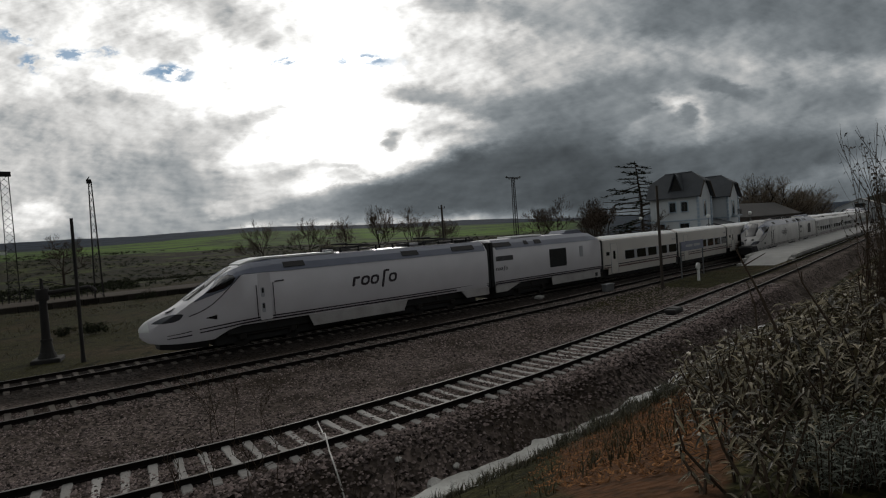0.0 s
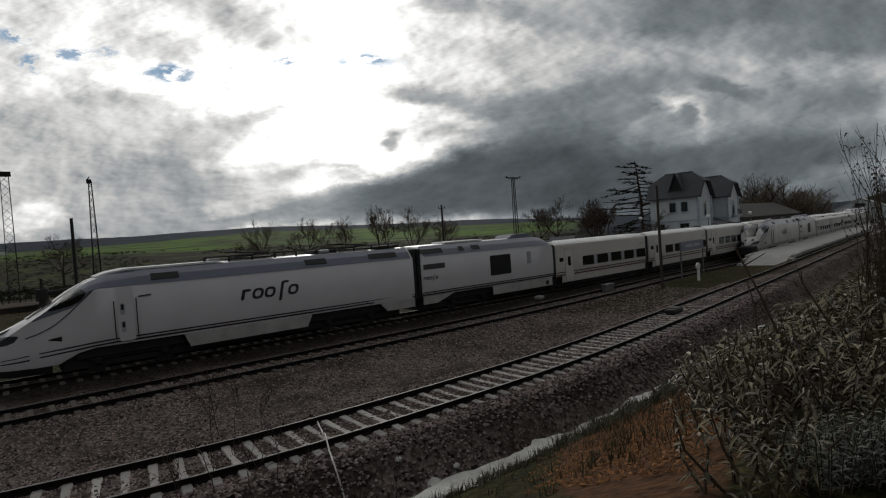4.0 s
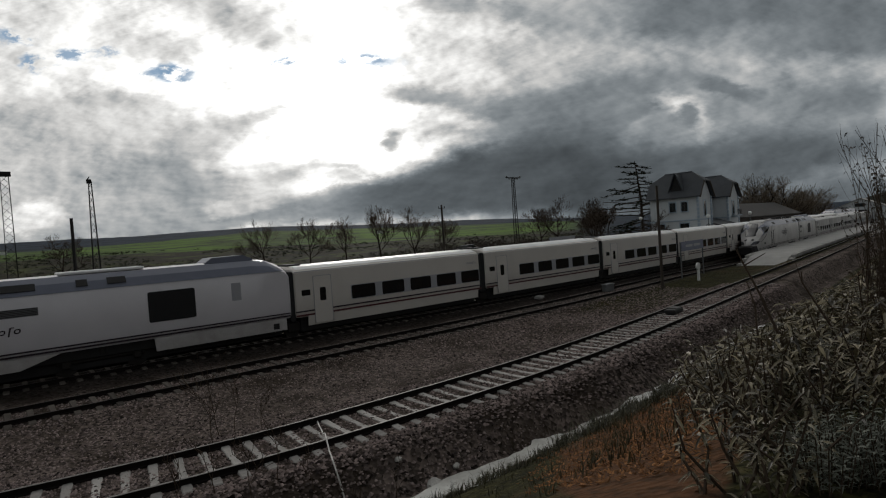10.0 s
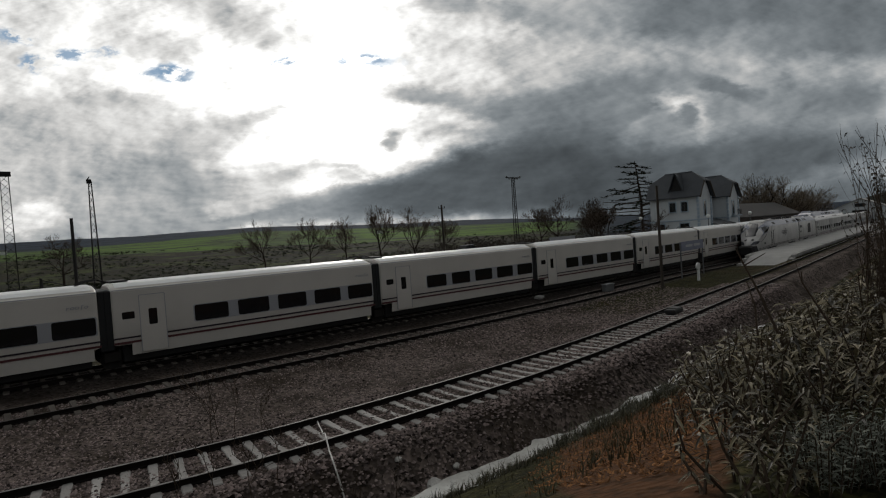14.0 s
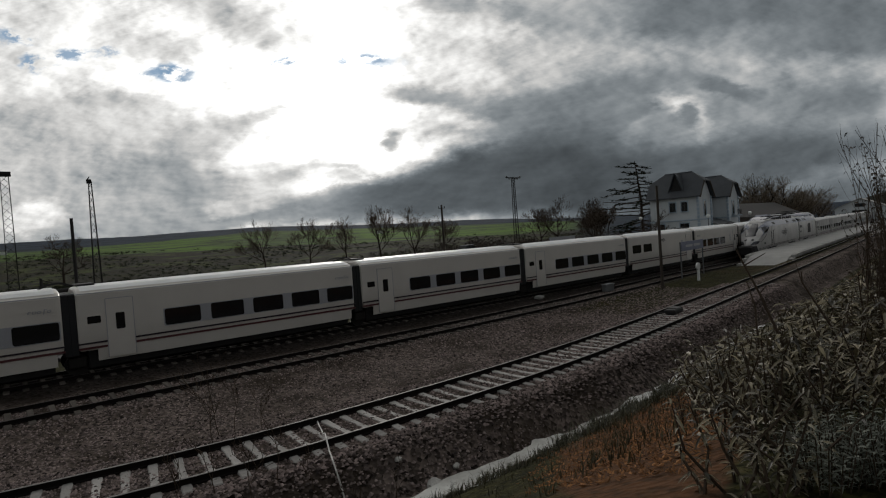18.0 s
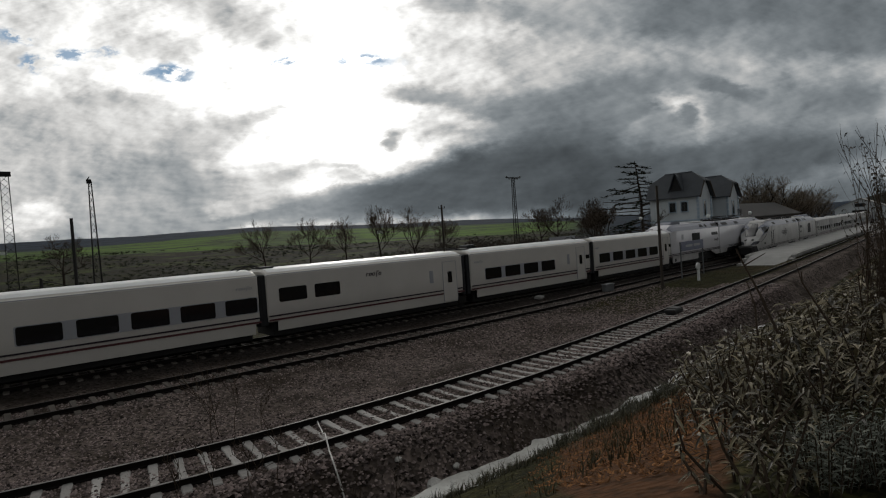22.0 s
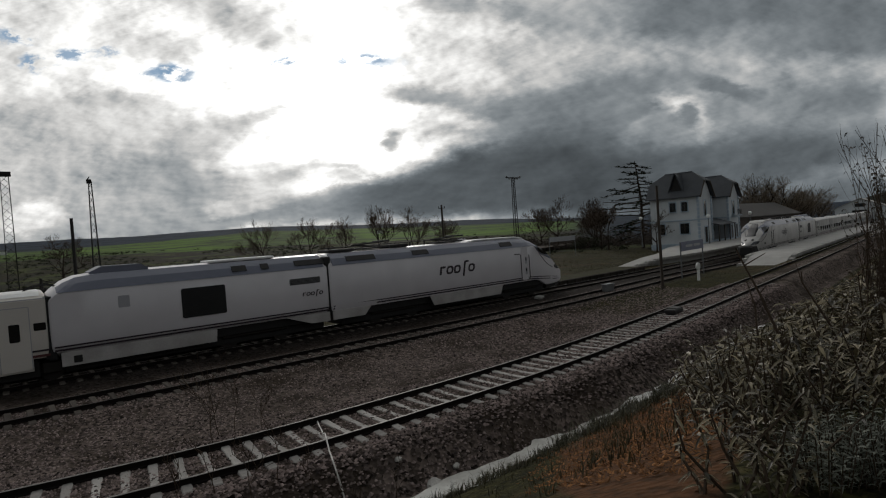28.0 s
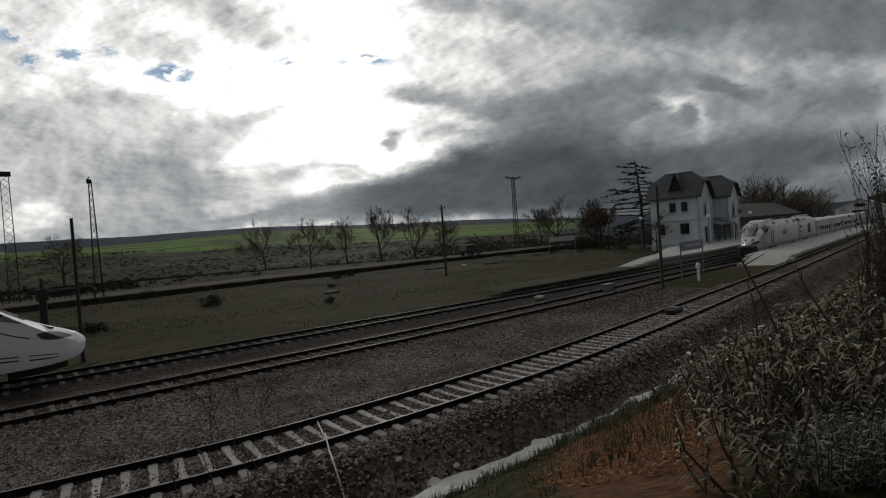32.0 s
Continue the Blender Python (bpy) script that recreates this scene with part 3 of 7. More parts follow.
def ground_z(x, y):
    r = math.hypot(x, y)
    z = BASE
    v = y_near(min(max(x, -12), 200)) - y
    # shoulder of the near track, the ditch and the bank up to the camera
    z += 0.375 * smoothstep(2.6, 1.75, abs(v)) + 0.04 * smoothstep(8, 3, abs(v))
    if -90 < x < 240:
        z += 0.155 * max(smoothstep(2.6, 1.7, abs(y - y_main(x))), smoothstep(2.6, 1.7, abs(y - y_middle(x))))
    z += z_middle(x) * 0.9 * smoothstep(2.4, 1.7, abs(y - y_middle(min(x, 240))))
    z -= 0.62 * smoothstep(1.95, 2.6, v) * smoothstep(4.7, 3.75, v)
    if v > 3.2:
        z += 3.45 * smoothstep(3.4, 12.5, v) ** 0.9
    # yard behind the main line
    if y > 34:
        z += 0.25 * noise.noise(Vector((x * 0.08, y * 0.08, 0))) * smoothstep(34, 42, y) * smoothstep(160, 90, r)
    if r > 100:
        dip = smoothstep(105, 330, r)
        z -= 7.0 * dip * (1 if y > 0 else 0.3)
        az = math.degrees(math.atan2(x, y))
        if r > 330:
            tan = math.tan
            foot = EYE.z + 620 * tan(radians(float(np.interp(az, *HEATH_RISE))))
            brow = EYE.z + 1900 * tan(radians(float(np.interp(az, *FIELD_RISE))))
            crest = EYE.z + 2750 * tan(radians(float(np.interp(az, *HILL_RISE)) + 0.05 * noise.noise(Vector((az * 0.45, 0, 3))) + 0.03 * noise.noise(Vector((az * 1.7, 0, 8)))))
            z = float(np.interp(r, (330, 620, 1900, 2750, 6000), (z, foot, brow, crest, crest * 0.7)))
        z += dip * 1.6 * noise.noise(Vector((x * 0.011, y * 0.011, 5))) * smoothstep(1500, 300, r)
    return z


def axis(lo, hi, step, far, grow=1.16):
    a = list(np.arange(lo, hi + 1e-6, step))
    s, q = step, hi
    while q < far:
        s *= grow
        q += s
        a.append(q)
    s, q = step, lo
    while q > -far:
        s *= grow
        q -= s
        a.insert(0, q)
    return a


def build_ground():
    xs, ys = axis(-8, 70, 0.75, 4200, 1.10), axis(-4, 42, 0.42, 4200, 1.085)
    vs, cols, fars = [], [], []
    for y in ys:
        for x in xs:
            vs.append((x, y, ground_z(x, y)))
            r = math.hypot(x, y)
            cx = min(max(x, -12), 200)
            v = y_near(cx) - y
            grav = smoothstep(3.6, 3.0, v) * smoothstep(31.5, 30.3, y - (y_main(cx) - 28.6))
            # grassy strip beside the station signs
            if x > 24:
                mid = (y_near(cx) + y_middle(cx)) / 2
                grav *= 1 - smoothstep(22, 32, x) * smoothstep(4.4, 2.4, abs(y - mid))
            red = smoothstep(4.4, 5.0, v) * smoothstep(1.02, 1.22, x / max(y, 0.1)) * smoothstep(2.9, 2.3, x / max(y, 0.1) - 0.14 * (y - 6)) * smoothstep(15, 13, v)
            # oil between the rails plus painted shade of the train, widest on the main line
            oil_shade = 0.92 * smoothstep(-12, 4, x) * smoothstep(2.9, 1.5, abs(y - y_main(cx) + 0.5)) + 0.35 * smoothstep(6, 22, x) * smoothstep(2.0, 1.2, abs(y - y_middle(cx)))
            nn = noise.noise(Vector((x * 0.003, y * 0.003, 9)))
            field = smoothstep(560, 660, r * (1 + 0.16 * nn)) * smoothstep(2050, 1850, r * (1 + 0.05 * nn)) * smoothstep(0.96, 0.84, math.atan2(x, y))
            cols.append((grav, red, field, 1))
            # the haze-tinted colour also covers the dark land right of the fields
            fars.append((smoothstep(95, 120, r * (1 + 0.1 * nn)), max(smoothstep(1850, 2000, r * (1 + 0.05 * nn)), smoothstep(0.84, 1.0, math.atan2(x, y)) * smoothstep(230, 420, r)), oil_shade, 1))
    nx = len(xs)
    fs = [(j * nx + i, j * nx + i + 1, (j + 1) * nx + i + 1, (j + 1) * nx + i) for j in range(len(ys) - 1) for i in range(nx - 1)]
    me = bpy.data.meshes.new("ground")
    me.from_pydata(vs, [], fs)
    at = me.color_attributes.new("zone", "FLOAT_COLOR", "POINT")
    at.data.foreach_set("color", np.array(cols, dtype=np.float32).ravel())
    at = me.color_attributes.new("far", "FLOAT_COLOR", "POINT")
    at.data.foreach_set("color", np.array(fars, dtype=np.float32).ravel())
    me.polygons.foreach_set("use_smooth", [True] * len(me.polygons))
    me.materials.append(M["ground"])
    return tagged(new("ground", me), "gravel yard, dry grass and green fields under cloud", "ground", kind="structure")


build_ground()


# ---------------------------------------------------------------- tracks
def curve_points(fn, x0, x1, step):
    return [Vector((x, fn(x), 0)) for x in np.arange(x0, x1 + 1e-6, step)]


def tangent(fn, x):
    return Vector((1, (fn(x + 0.05) - fn(x - 0.05)) / 0.1, 0)).normalized()


def rail_geo(fn, off, z, x0, x1):
    web, head = Geo(), Geo()
    prof = [(-0.07, -0.16), (0.07, -0.16), (0.07, -0.14), (0.012, -0.12), (0.012, -0.04), (0.035, -0.03), (0.035, -0.008), (-0.035, -0.008), (-0.035, -0.03), (-0.012, -0.04), (-0.012, -0.12), (-0.07, -0.14)]
    rings, tops = [], []
    xs = [x0]
    while xs[-1] < x1:
        xs.append(xs[-1] + (1.2 if xs[-1] < 90 else 5.0))
    for x in xs:
        t = tangent(fn, x)
        n = Vector((-t.y, t.x, 0))
        c = Vector((x, fn(x), z(x) if callable(z) else z)) + n * off
        rings.append([c + n * a + Vector((0, 0, b)) for a, b in prof])
        tops.append([c + n * a + Vector((0, 0, b)) for a, b in ((-0.033, -0.0085), (0.033, -0.0085), (0.028, 0.0), (-0.028, 0.0))])
    return web.loft(rings), head.loft(tops)


def build_track(name, fn, z, x0, x1, first, spacing, label, sleeper_mat, head_mat, parts_to, x_end):
    tr = thing(name, Matrix(), label, "railway track", kind="structure")
    for off in (-0.87, 0.87):
        web, head = rail_geo(fn, off, z, x0, x1)
        r = part("rail", web, M["rail"], tr, smooth=30)
        part("rail_head", head, M[head_mat], r, "polished running surface")
    form = ((-1.30, 0.085, 0.03), (-1.24, 0.100, 0.085), (-0.87, 0.105, 0.10), (-0.50, 0.092, 0.085), (0.0, 0.082, 0.072), (0.50, 0.092, 0.085), (0.87, 0.105, 0.10), (1.24, 0.100, 0.085), (1.30, 0.085, 0.03))
    me = Geo().loft([[Vector((-w * 1.2, v, -0.09)), Vector((w * 1.2, v, -0.09)), Vector((w, v, h - 0.015)), Vector((w * 0.8, v, h)), Vector((-w * 0.8, v, h)), Vector((-w, v, h - 0.015))] for v, w, h in form]).mesh("sleeper", M[sleeper_mat])
    rest = Geo()
    s, rnd = first, random.Random(5)
    while s < x_end:
        t = tangent(fn, s)
        yaw = math.atan2(t.y, t.x) + rnd.uniform(-0.012, 0.012)
        c = Vector((s, fn(s), (z(s) if callable(z) else z) - 0.155 - 0.075 - 0.05 * smoothstep(20, 48, s) + rnd.uniform(-0.012, 0.008)))
        if s < parts_to:
            part("sleeper", me, None, tr, m=Matrix.Translation(c) @ Matrix.Rotation(yaw, 4, "Z"))
        else:
            rest.box(c, (0.17, 2.4, 0.13), 0, Matrix.Rotation(yaw, 3, "Z"))
        s += spacing * (1 + 0.02 * rnd.uniform(-1, 1))
    if rest.v:
        tagged(part("far_sleepers", rest, M[sleeper_mat], tr), kind="stuff")
    return tr


build_track("track_near", y_near, 0.24, -14, 330, -6.13, 0.519, "siding track with pale concrete sleepers in dark ballast", "sleeper", "rail_top", 70, 150)
build_track("track_middle", y_middle, z_middle, -60, 330, -20, 0.6, "station track with sleepers almost buried in ballast", "sleeper_old", "rail_dull", 60, 150)
build_track("track_main", y_main, 0.0, -80, 330, -20, 0.6, "main line track with sleepers sunk in dirty ballast", "sleeper_old", "rail_dull", 60, 150)


# ---------------------------------------------------------------- trains
# local space of a vehicle: x along the track, z = 0 on the rails, its nose or front end towards -x; the origin is in the middle
def shell_ring(x, w, zb, zt, sh=None, flat=0.62):
    """A cross-section: skirt, side, shoulder, roof."""
    sh = zt - 0.62 if sh is None else sh
    half = [(w * 0.93, zb), (w * 0.985, zb + 0.10 * (sh - zb)), (w, zb + 0.45 * (sh - zb)), (w * 0.995, sh), (w * (flat + 0.22), sh + (zt - sh) * 0.52), (w * flat, sh + (zt - sh) * 0.86), (w * flat * 0.45, zt)]
    return [Vector((x, -y, z)) for y, z in half] + [Vector((x, y, z)) for y, z in half[::-1]]


def side_plate(g, x0, x1, z0, z1, y, t=0.02, r=0.06, top_in=0.0):
    """A rounded plate that lies on the side at y (its sign tells which side)."""
    s = 1 if y > 0 else -1
    r = min(r, (x1 - x0) * 0.45, (z1 - z0) * 0.45)
    pts = []
    for cx, cz, a0 in ((x1 - r, z1 - r, 0), (x0 + r, z1 - r, 90), (x0 + r, z0 + r, 180), (x1 - r, z0 + r, 270)):
        for k in range(4):
            a = radians(a0 + 30 * k)
            pts.append((cx + r * math.cos(a), cz + r * math.sin(a)))
    g.plate([(a, y - s * top_in * max(0, b - 2.0), b) for a, b in pts], (0, s, 0), t)
    return g


def wheel_set(parent, x, mirror=1):
    """A bogie frame with its wheels and axle boxes."""
    # the wide middle box is added to close off the daylight under the car
    bg = part("bogie", Geo().box((x, -0.98, 0.62), (3.3, 0.16, 0.26), 0.05).box((x, 0.98, 0.62), (3.3, 0.16, 0.26), 0.05).box((x, 0, 0.62), (3.5, 1.75, 0.62), 0.05)
              .box((x - 1.3, -1.06, 0.5), (0.36, 0.2, 0.34), 0.06).box((x + 1.3, -1.06, 0.5), (0.36, 0.2, 0.34), 0.06).tube((x, -1.05, 0.75), (x, -1.05, 1.05), 0.16, n=10), M["steel"], parent)
    for dx in (-1.3, 1.3):
        part("wheelset", Geo().tube((x + dx, -0.93, 0.46), (x + dx, -0.80, 0.46), 0.46, n=20).tube((x + dx, 0.80, 0.46), (x + dx, 0.93, 0.46), 0.46, n=20).tube((x + dx, -0.8, 0.46), (x + dx, 0.8, 0.46), 0.09, n=8), M["steel"], bg, smooth=35)


def word_bars(parent, x0, x1, z0, z1, y, n=5, mat="stripe"):
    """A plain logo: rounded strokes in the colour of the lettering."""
    g = Geo()
    w = (x1 - x0) / n
    if y > 0:
        # read from the other side, the strokes run the other way
        gm = word_bars(parent, -x1, -x0, z0, z1, -y, n, mat)
        gm.data.transform(Matrix.Rotation(math.pi, 4, "Z"))
        return gm
    h = z1 - z0
    for i in range(n):
        a, k0 = x0 + i * w, len(g.v)
        if i == n - 2:
            side_plate(g, a + w * 0.34, a + w * 0.58, z0 - 0.45 * h, z1 + 0.42 * h, y, 0.012, 0.16)
            side_plate(g, a + w * 0.50, a + w * 0.98, z1 + 0.22 * h, z1 + 0.44 * h, y, 0.014, 0.16)
        elif i == 0:
            side_plate(g, a + w * 0.16, a + w * 0.42, z0, z1, y, 0.012, 0.16)
            side_plate(g, a + w * 0.30, a + w * 0.86, z1 - 0.24 * h, z1, y, 0.014, 0.16)
        else:
            # a rounded loop
            sg = 1 if y > 0 else -1
            cx, cz, ring = a + w * 0.48, (z0 + z1) / 2, []
            for q in range(20):
                an = 2 * math.pi * q / 20
                co, si = math.copysign(abs(math.cos(an)) ** 0.75, math.cos(an)), math.copysign(abs(math.sin(an)) ** 0.75, math.sin(an))
                ro, ri = (w * 0.46, h * 0.5), (w * 0.46 - 0.26 * h, h * 0.27)
                ring.append([Vector((cx + co * r[0], y + sg * t, cz + si * r[1])) for r, t in ((ro, 0.0), (ro, 0.012), (ri, 0.012), (ri, 0.0))])
            g.loft(ring + [ring[0]], cap=False)
        g.v[k0:] = [(vx + 0.22 * (vz - z0), vy, vz) for vx, vy, vz in g.v[k0:]]
    return part("logo", g, M[mat], parent, "dark purple company mark")


CAR_W = 1.46


def screen_geo():
    """The curved windscreen, wrapped round the brow of the cab."""
    rings = []
    for x, z, w in ((2.25, 2.475, 0.74), (3.0, 2.915, 0.86), (3.7, 3.42, 0.93), (4.45, 3.82, 0.87)):
        ring = [Vector((x + 0.30 * (k / 3) ** 2, w * k / 3, z + 0.055 - 0.06 * (k / 3) ** 2)) for k in range(-3, 4)]
        rings.append(ring + [p + Vector((0.12, 0, -0.14)) for p in ring[::-1]])
    return Geo().loft(rings)



def power_car(name, label, open_nose=False):
    """Streamlined power car, 20.9 m, nose towards -x; local x runs 0 to 20.9, shifted to the middle by the parts' poses."""
    L = 20.9
    o = Matrix.Translation((-L / 2, 0, 0))
    car = thing(name, Matrix(), label, "train power car", "train vehicles")
    outline = [(0.30, 0.10, 1.06, 1.42), (0.42, 0.25, 0.88, 1.58), (0.6, 0.40, 0.76, 1.73), (0.98, 0.60, 0.66, 1.91), (1.6, 0.83, 0.60, 2.15), (2.4, 1.06, 0.58, 2.53), (3.2, 1.23, 0.60, 3.02), (3.9, 1.35, 0.95, 3.53), (4.5, 1.42, 1.08, 3.86), (5.2, 1.46, 1.08, 4.10), (6.2, 1.46, 1.08, 4.20), (9, 1.46, 1.08, 4.20), (13, 1.46, 1.08, 4.19), (L - 0.45, 1.46, 1.08, 4.17), (L - 0.20, 1.44, 1.10, 4.14), (L - 0.13, 1.38, 1.16, 4.06)]
    part("gangway", Geo().box((L - 0.05, 0, 2.5), (0.3, 2.72, 3.0), 0.05), M["rubber"], car, m=o)
    rings = []
    for x, w, zb, zt in outline:
        k = smoothstep(0.0, 5.2, x)
        sh = lerp(lerp(zb, zt, 0.55), 3.46, k) if x < 5.2 else 3.46
        rings.append(shell_ring(x, w, zb, zt, sh, lerp(0.42, 0.62, k)))
    body = part("body", Geo().loft(rings), M["white"], car, smooth=32, m=o)
    # the skin of the cab: half width at a length and a height
    halves = [r[:7] for r in rings]
    lengths = [q[0] for q in outline]

    def skin(x, z):
        i = max(0, min(len(lengths) - 2, int(np.searchsorted(lengths, x)) - 1))
        f = (x - lengths[i]) / (lengths[i + 1] - lengths[i])
        ring = [a.lerp(b, f) for a, b in zip(halves[i], halves[i + 1])]
        return float(np.interp(z, [q.z for q in ring], [-q.y for q in ring]))

    def on_skin(cols, s, lift, n=6):
        """A thin panel that lies on the skin; cols: length, lower and upper height."""
        g_rings = []
        cols = [tuple(lerp(p, q, k / 3) for p, q in zip(c0, c1)) for c0, c1 in zip(cols, cols[1:]) for k in range(3)] + [cols[-1]]
        for x, z0, z1 in cols:
            zs = [lerp(z0, z1, k / n) for k in range(n + 1)]
            g_rings.append([Vector((x, s * (skin(x, z) + lift), z + lift * 0.6)) for z in zs] + [Vector((x, s * (skin(x, z) - 0.03), z - 0.02)) for z in zs[::-1]])
        return Geo().loft(g_rings)

    # grey band along the shoulder, and the flat roof
    for s in (-1, 1):
        bandr = []
        for x in (6.2, L - 0.35):
            top = Vector((x, s * (CAR_W * 0.63 + 0.012), 4.125))
            mid = Vector((x, s * (CAR_W * 0.845 + 0.02), 3.865))
            low = Vector((x, s * (CAR_W + 0.012), 3.50))
            bandr.append([top, mid, low, low + Vector((0, -s * 0.03, -0.004)), mid + Vector((0, -s * 0.05, -0.03)), top + Vector((0, -s * 0.03, -0.03))])
        part("shoulder_panel", Geo().loft(bandr), M["band"], car, "blue-grey shoulder panel", m=o)
        part("cab_panel", on_skin([(2.45, 2.42, 2.45), (2.9, 2.56, 2.76), (3.35, 2.70, 3.09), (3.8, 2.84, 3.46), (4.1, 3.06, 3.62), (4.5, 3.44, 3.80), (4.75, 3.50, 3.88), (5.2, 3.50, 4.02), (6.2, 3.50, 4.12)], s, 0.032), M["band"], car, "blue-grey panel round the cab window", m=o)
        y = s * CAR_W
        part("stripe", on_skin([(2.6, 1.12, 1.16), (3.4, 1.18, 1.235), (4.4, 1.26, 1.32), (5.3, 1.30, 1.36), (L - 0.25, 1.30, 1.36)], s, 0.012, 1), M["stripe"], car, m=o)
        part("stripe", on_skin([(2.6, 0.96, 1.01), (3.4, 1.03, 1.09), (4.4, 1.12, 1.185), (5.3, 1.16, 1.235), (L - 0.25, 1.16, 1.235)], s, 0.012, 1), M["stripe"], car, m=o)
        part("stripe", on_skin([(1.29, 0.985, 1.01), (1.8, 1.03, 1.06), (2.28, 1.09, 1.125)], s, 0.012, 1), M["stripe"], car, m=o)
        part("stripe", on_skin([(1.28, 0.85, 0.88), (1.8, 0.865, 0.915), (2.28, 0.90, 0.96)], s, 0.012, 1), M["stripe"], car, m=o)
        part("skirt", Geo().plate([(7.9, s * 1.36, 1.10), (14.15, s * 1.36, 1.10), (13.85, s * 1.36, 0.50), (8.15, s * 1.36, 0.50)], (0, s, 0), 0.06), M["skirt"], car, m=o)
        part("skirt", Geo().plate([(18.3, s * 1.36, 1.10), (L - 0.2, s * 1.36, 1.10), (L - 0.2, s * 1.36, 0.62), (18.75, s * 1.36, 0.62)], (0, s, 0), 0.06), M["skirt"], car, m=o)
        d = part("door", side_plate(Geo(), 5.36, 5.98, 1.20, 3.47, y * 0.997, 0.014, 0.08), M["white"], car, m=o)
        part("handrail", Geo().tube((6.08, y * 1.0 + s * 0.05, 1.3), (6.08, y + s * 0.05, 2.95), 0.022).tube((6.08, y, 2.95), (6.08, y + s * 0.05, 2.95), 0.02), M["stripe"], d)
        part("handrail", Geo().tube((5.24, y * 1.0 + s * 0.05, 1.3), (5.24, y + s * 0.05, 2.9), 0.022).tube((5.24, y, 2.9), (5.24, y + s * 0.05, 2.9), 0.02), M["stripe"], d)
        part("grab_bar", Geo().tube((6.20, y + s * 0.05, 3.02), (6.66, y + s * 0.05, 3.04), 0.03, n=6).tube((6.20, y, 3.02), (6.20, y + s * 0.05, 3.02), 0.025, n=6).tube((6.66, y, 3.04), (6.66, y + s * 0.05, 3.04), 0.025, n=6), M["stripe"], d)
        for zp in (2.55, 1.80):
            part("door_pocket", side_plate(Geo(), 5.46, 5.64, zp - 0.24, zp + 0.24, y * 1.004, 0.012, 0.06), M["pillar"], d)
            part("step_hole", side_plate(Geo(), 5.50, 5.60, zp - 0.04, zp + 0.20, y * 1.013, 0.010, 0.04), M["black"], d)
        # side window of the cab, a long dark wedge
        part("cab_window", on_skin([(2.97, 2.76, 2.79), (3.12, 2.77, 2.90), (3.35, 2.80, 3.07), (3.77, 2.90, 3.41), (4.08, 3.06, 3.53), (4.22, 3.22, 3.48), (4.28, 3.33, 3.37)], s, 0.05), M["glass"], car, m=o)
        seam = [Vector((x, s * (skin(x, z) + 0.012), z)) for x, z in ((2.2, 1.80), (2.55, 1.91), (2.9, 2.06), (3.21, 2.24), (3.66, 2.61), (4.01, 2.95), (4.3, 3.23), (4.49, 3.41), (4.75, 3.63), (4.96, 3.82))]
        trim = Geo()
        for a, b in zip(seam, seam[1:]):
            trim.tube(a, b, 0.022, n=5)
        part("cab_trim", trim, M["stripe"], car, m=o)
        part("headlight", on_skin([(0.76, 1.615, 1.635), (1.0, 1.59, 1.75), (1.25, 1.59, 1.86), (1.59, 1.61, 1.95), (1.84, 1.70, 1.94), (1.98, 1.87, 1.91)], s, 0.02), M["light"], car, "dark glass headlight cluster", m=o)
        if s < 0:
            part("marker_lamp", on_skin([(2.92, 1.62, 1.64), (3.12, 1.58, 1.68), (3.37, 1.52, 1.72)], s, 0.02, 2), M["glass"], car, m=o)
        word_bars(car, *(10.42, 13.45), 2.26, 2.78, y + s * 0.004).matrix_basis = o
        for x0, x1 in ((6.75, 7.90), (14.0, 15.2), (17.8, 19.65)):
            gq = Geo()
            gq.plate([(x0, s * (CAR_W * 0.955), 3.66), (x1, s * (CAR_W * 0.955), 3.66), (x1, s * (CAR_W * 0.80), 3.92), (x0, s * (CAR_W * 0.80), 3.92)], (0, s, 0.6), 0.03)
            part("grille", gq, M["black"], car, "dark cooling grille", m=o)
    part("windscreen", screen_geo(), M["glass"], car, m=o)
    for ya, yb in ((-0.55, -0.20), (0.55, 0.80)):
        part("wiper", Geo().tube((2.30, ya, 2.53), (3.2, yb, 3.11), 0.025, n=5), M["black"], car, m=o)
    part("bonnet_vent", Geo().plate([(1.38, -0.42, 2.02), (1.38, 0.42, 2.02), (1.56, 0.50, 2.085), (1.80, 0.36, 2.20), (1.80, -0.36, 2.20), (1.56, -0.50, 2.085)], (-0.45, 0, 0.85), 0.03), M["black"], car, m=o)
    if open_nose:
        part("coupler_hatch", Geo().loft([[Vector((x, a * w, zc + b * h)) for a, b in ((-1, -0.5), (-0.9, 0.8), (-0.4, 1), (0.4, 1), (0.9, 0.8), (1, -0.5), (0.6, -1), (-0.6, -1))] for x, w, h, zc in ((-0.10, 0.62, 0.42, 0.98), (0.12, 0.92, 0.55, 0.98), (0.7, 1.10, 0.60, 0.98))]), M["black"], car, "open black coupler hatch", m=o)
    else:
        caps = []
        for x, zt in ((0.285, 1.42), (0.42, 1.58), (0.52, 1.66), (0.62, 1.735)):
            zs = [lerp(1.27, zt + 0.012, k / 6) for k in range(7)]
            hw = [skin(max(x, 0.30), min(z, zt)) + 0.014 for z in zs]
            caps.append([Vector((x, -w, z)) for w, z in zip(hw, zs)] + [Vector((x, w, z)) for w, z in zip(hw[::-1], zs[::-1])])
        part("nose_cap", Geo().loft(caps), M["white_paint"], car, "pale nose cone", smooth=50, m=o)
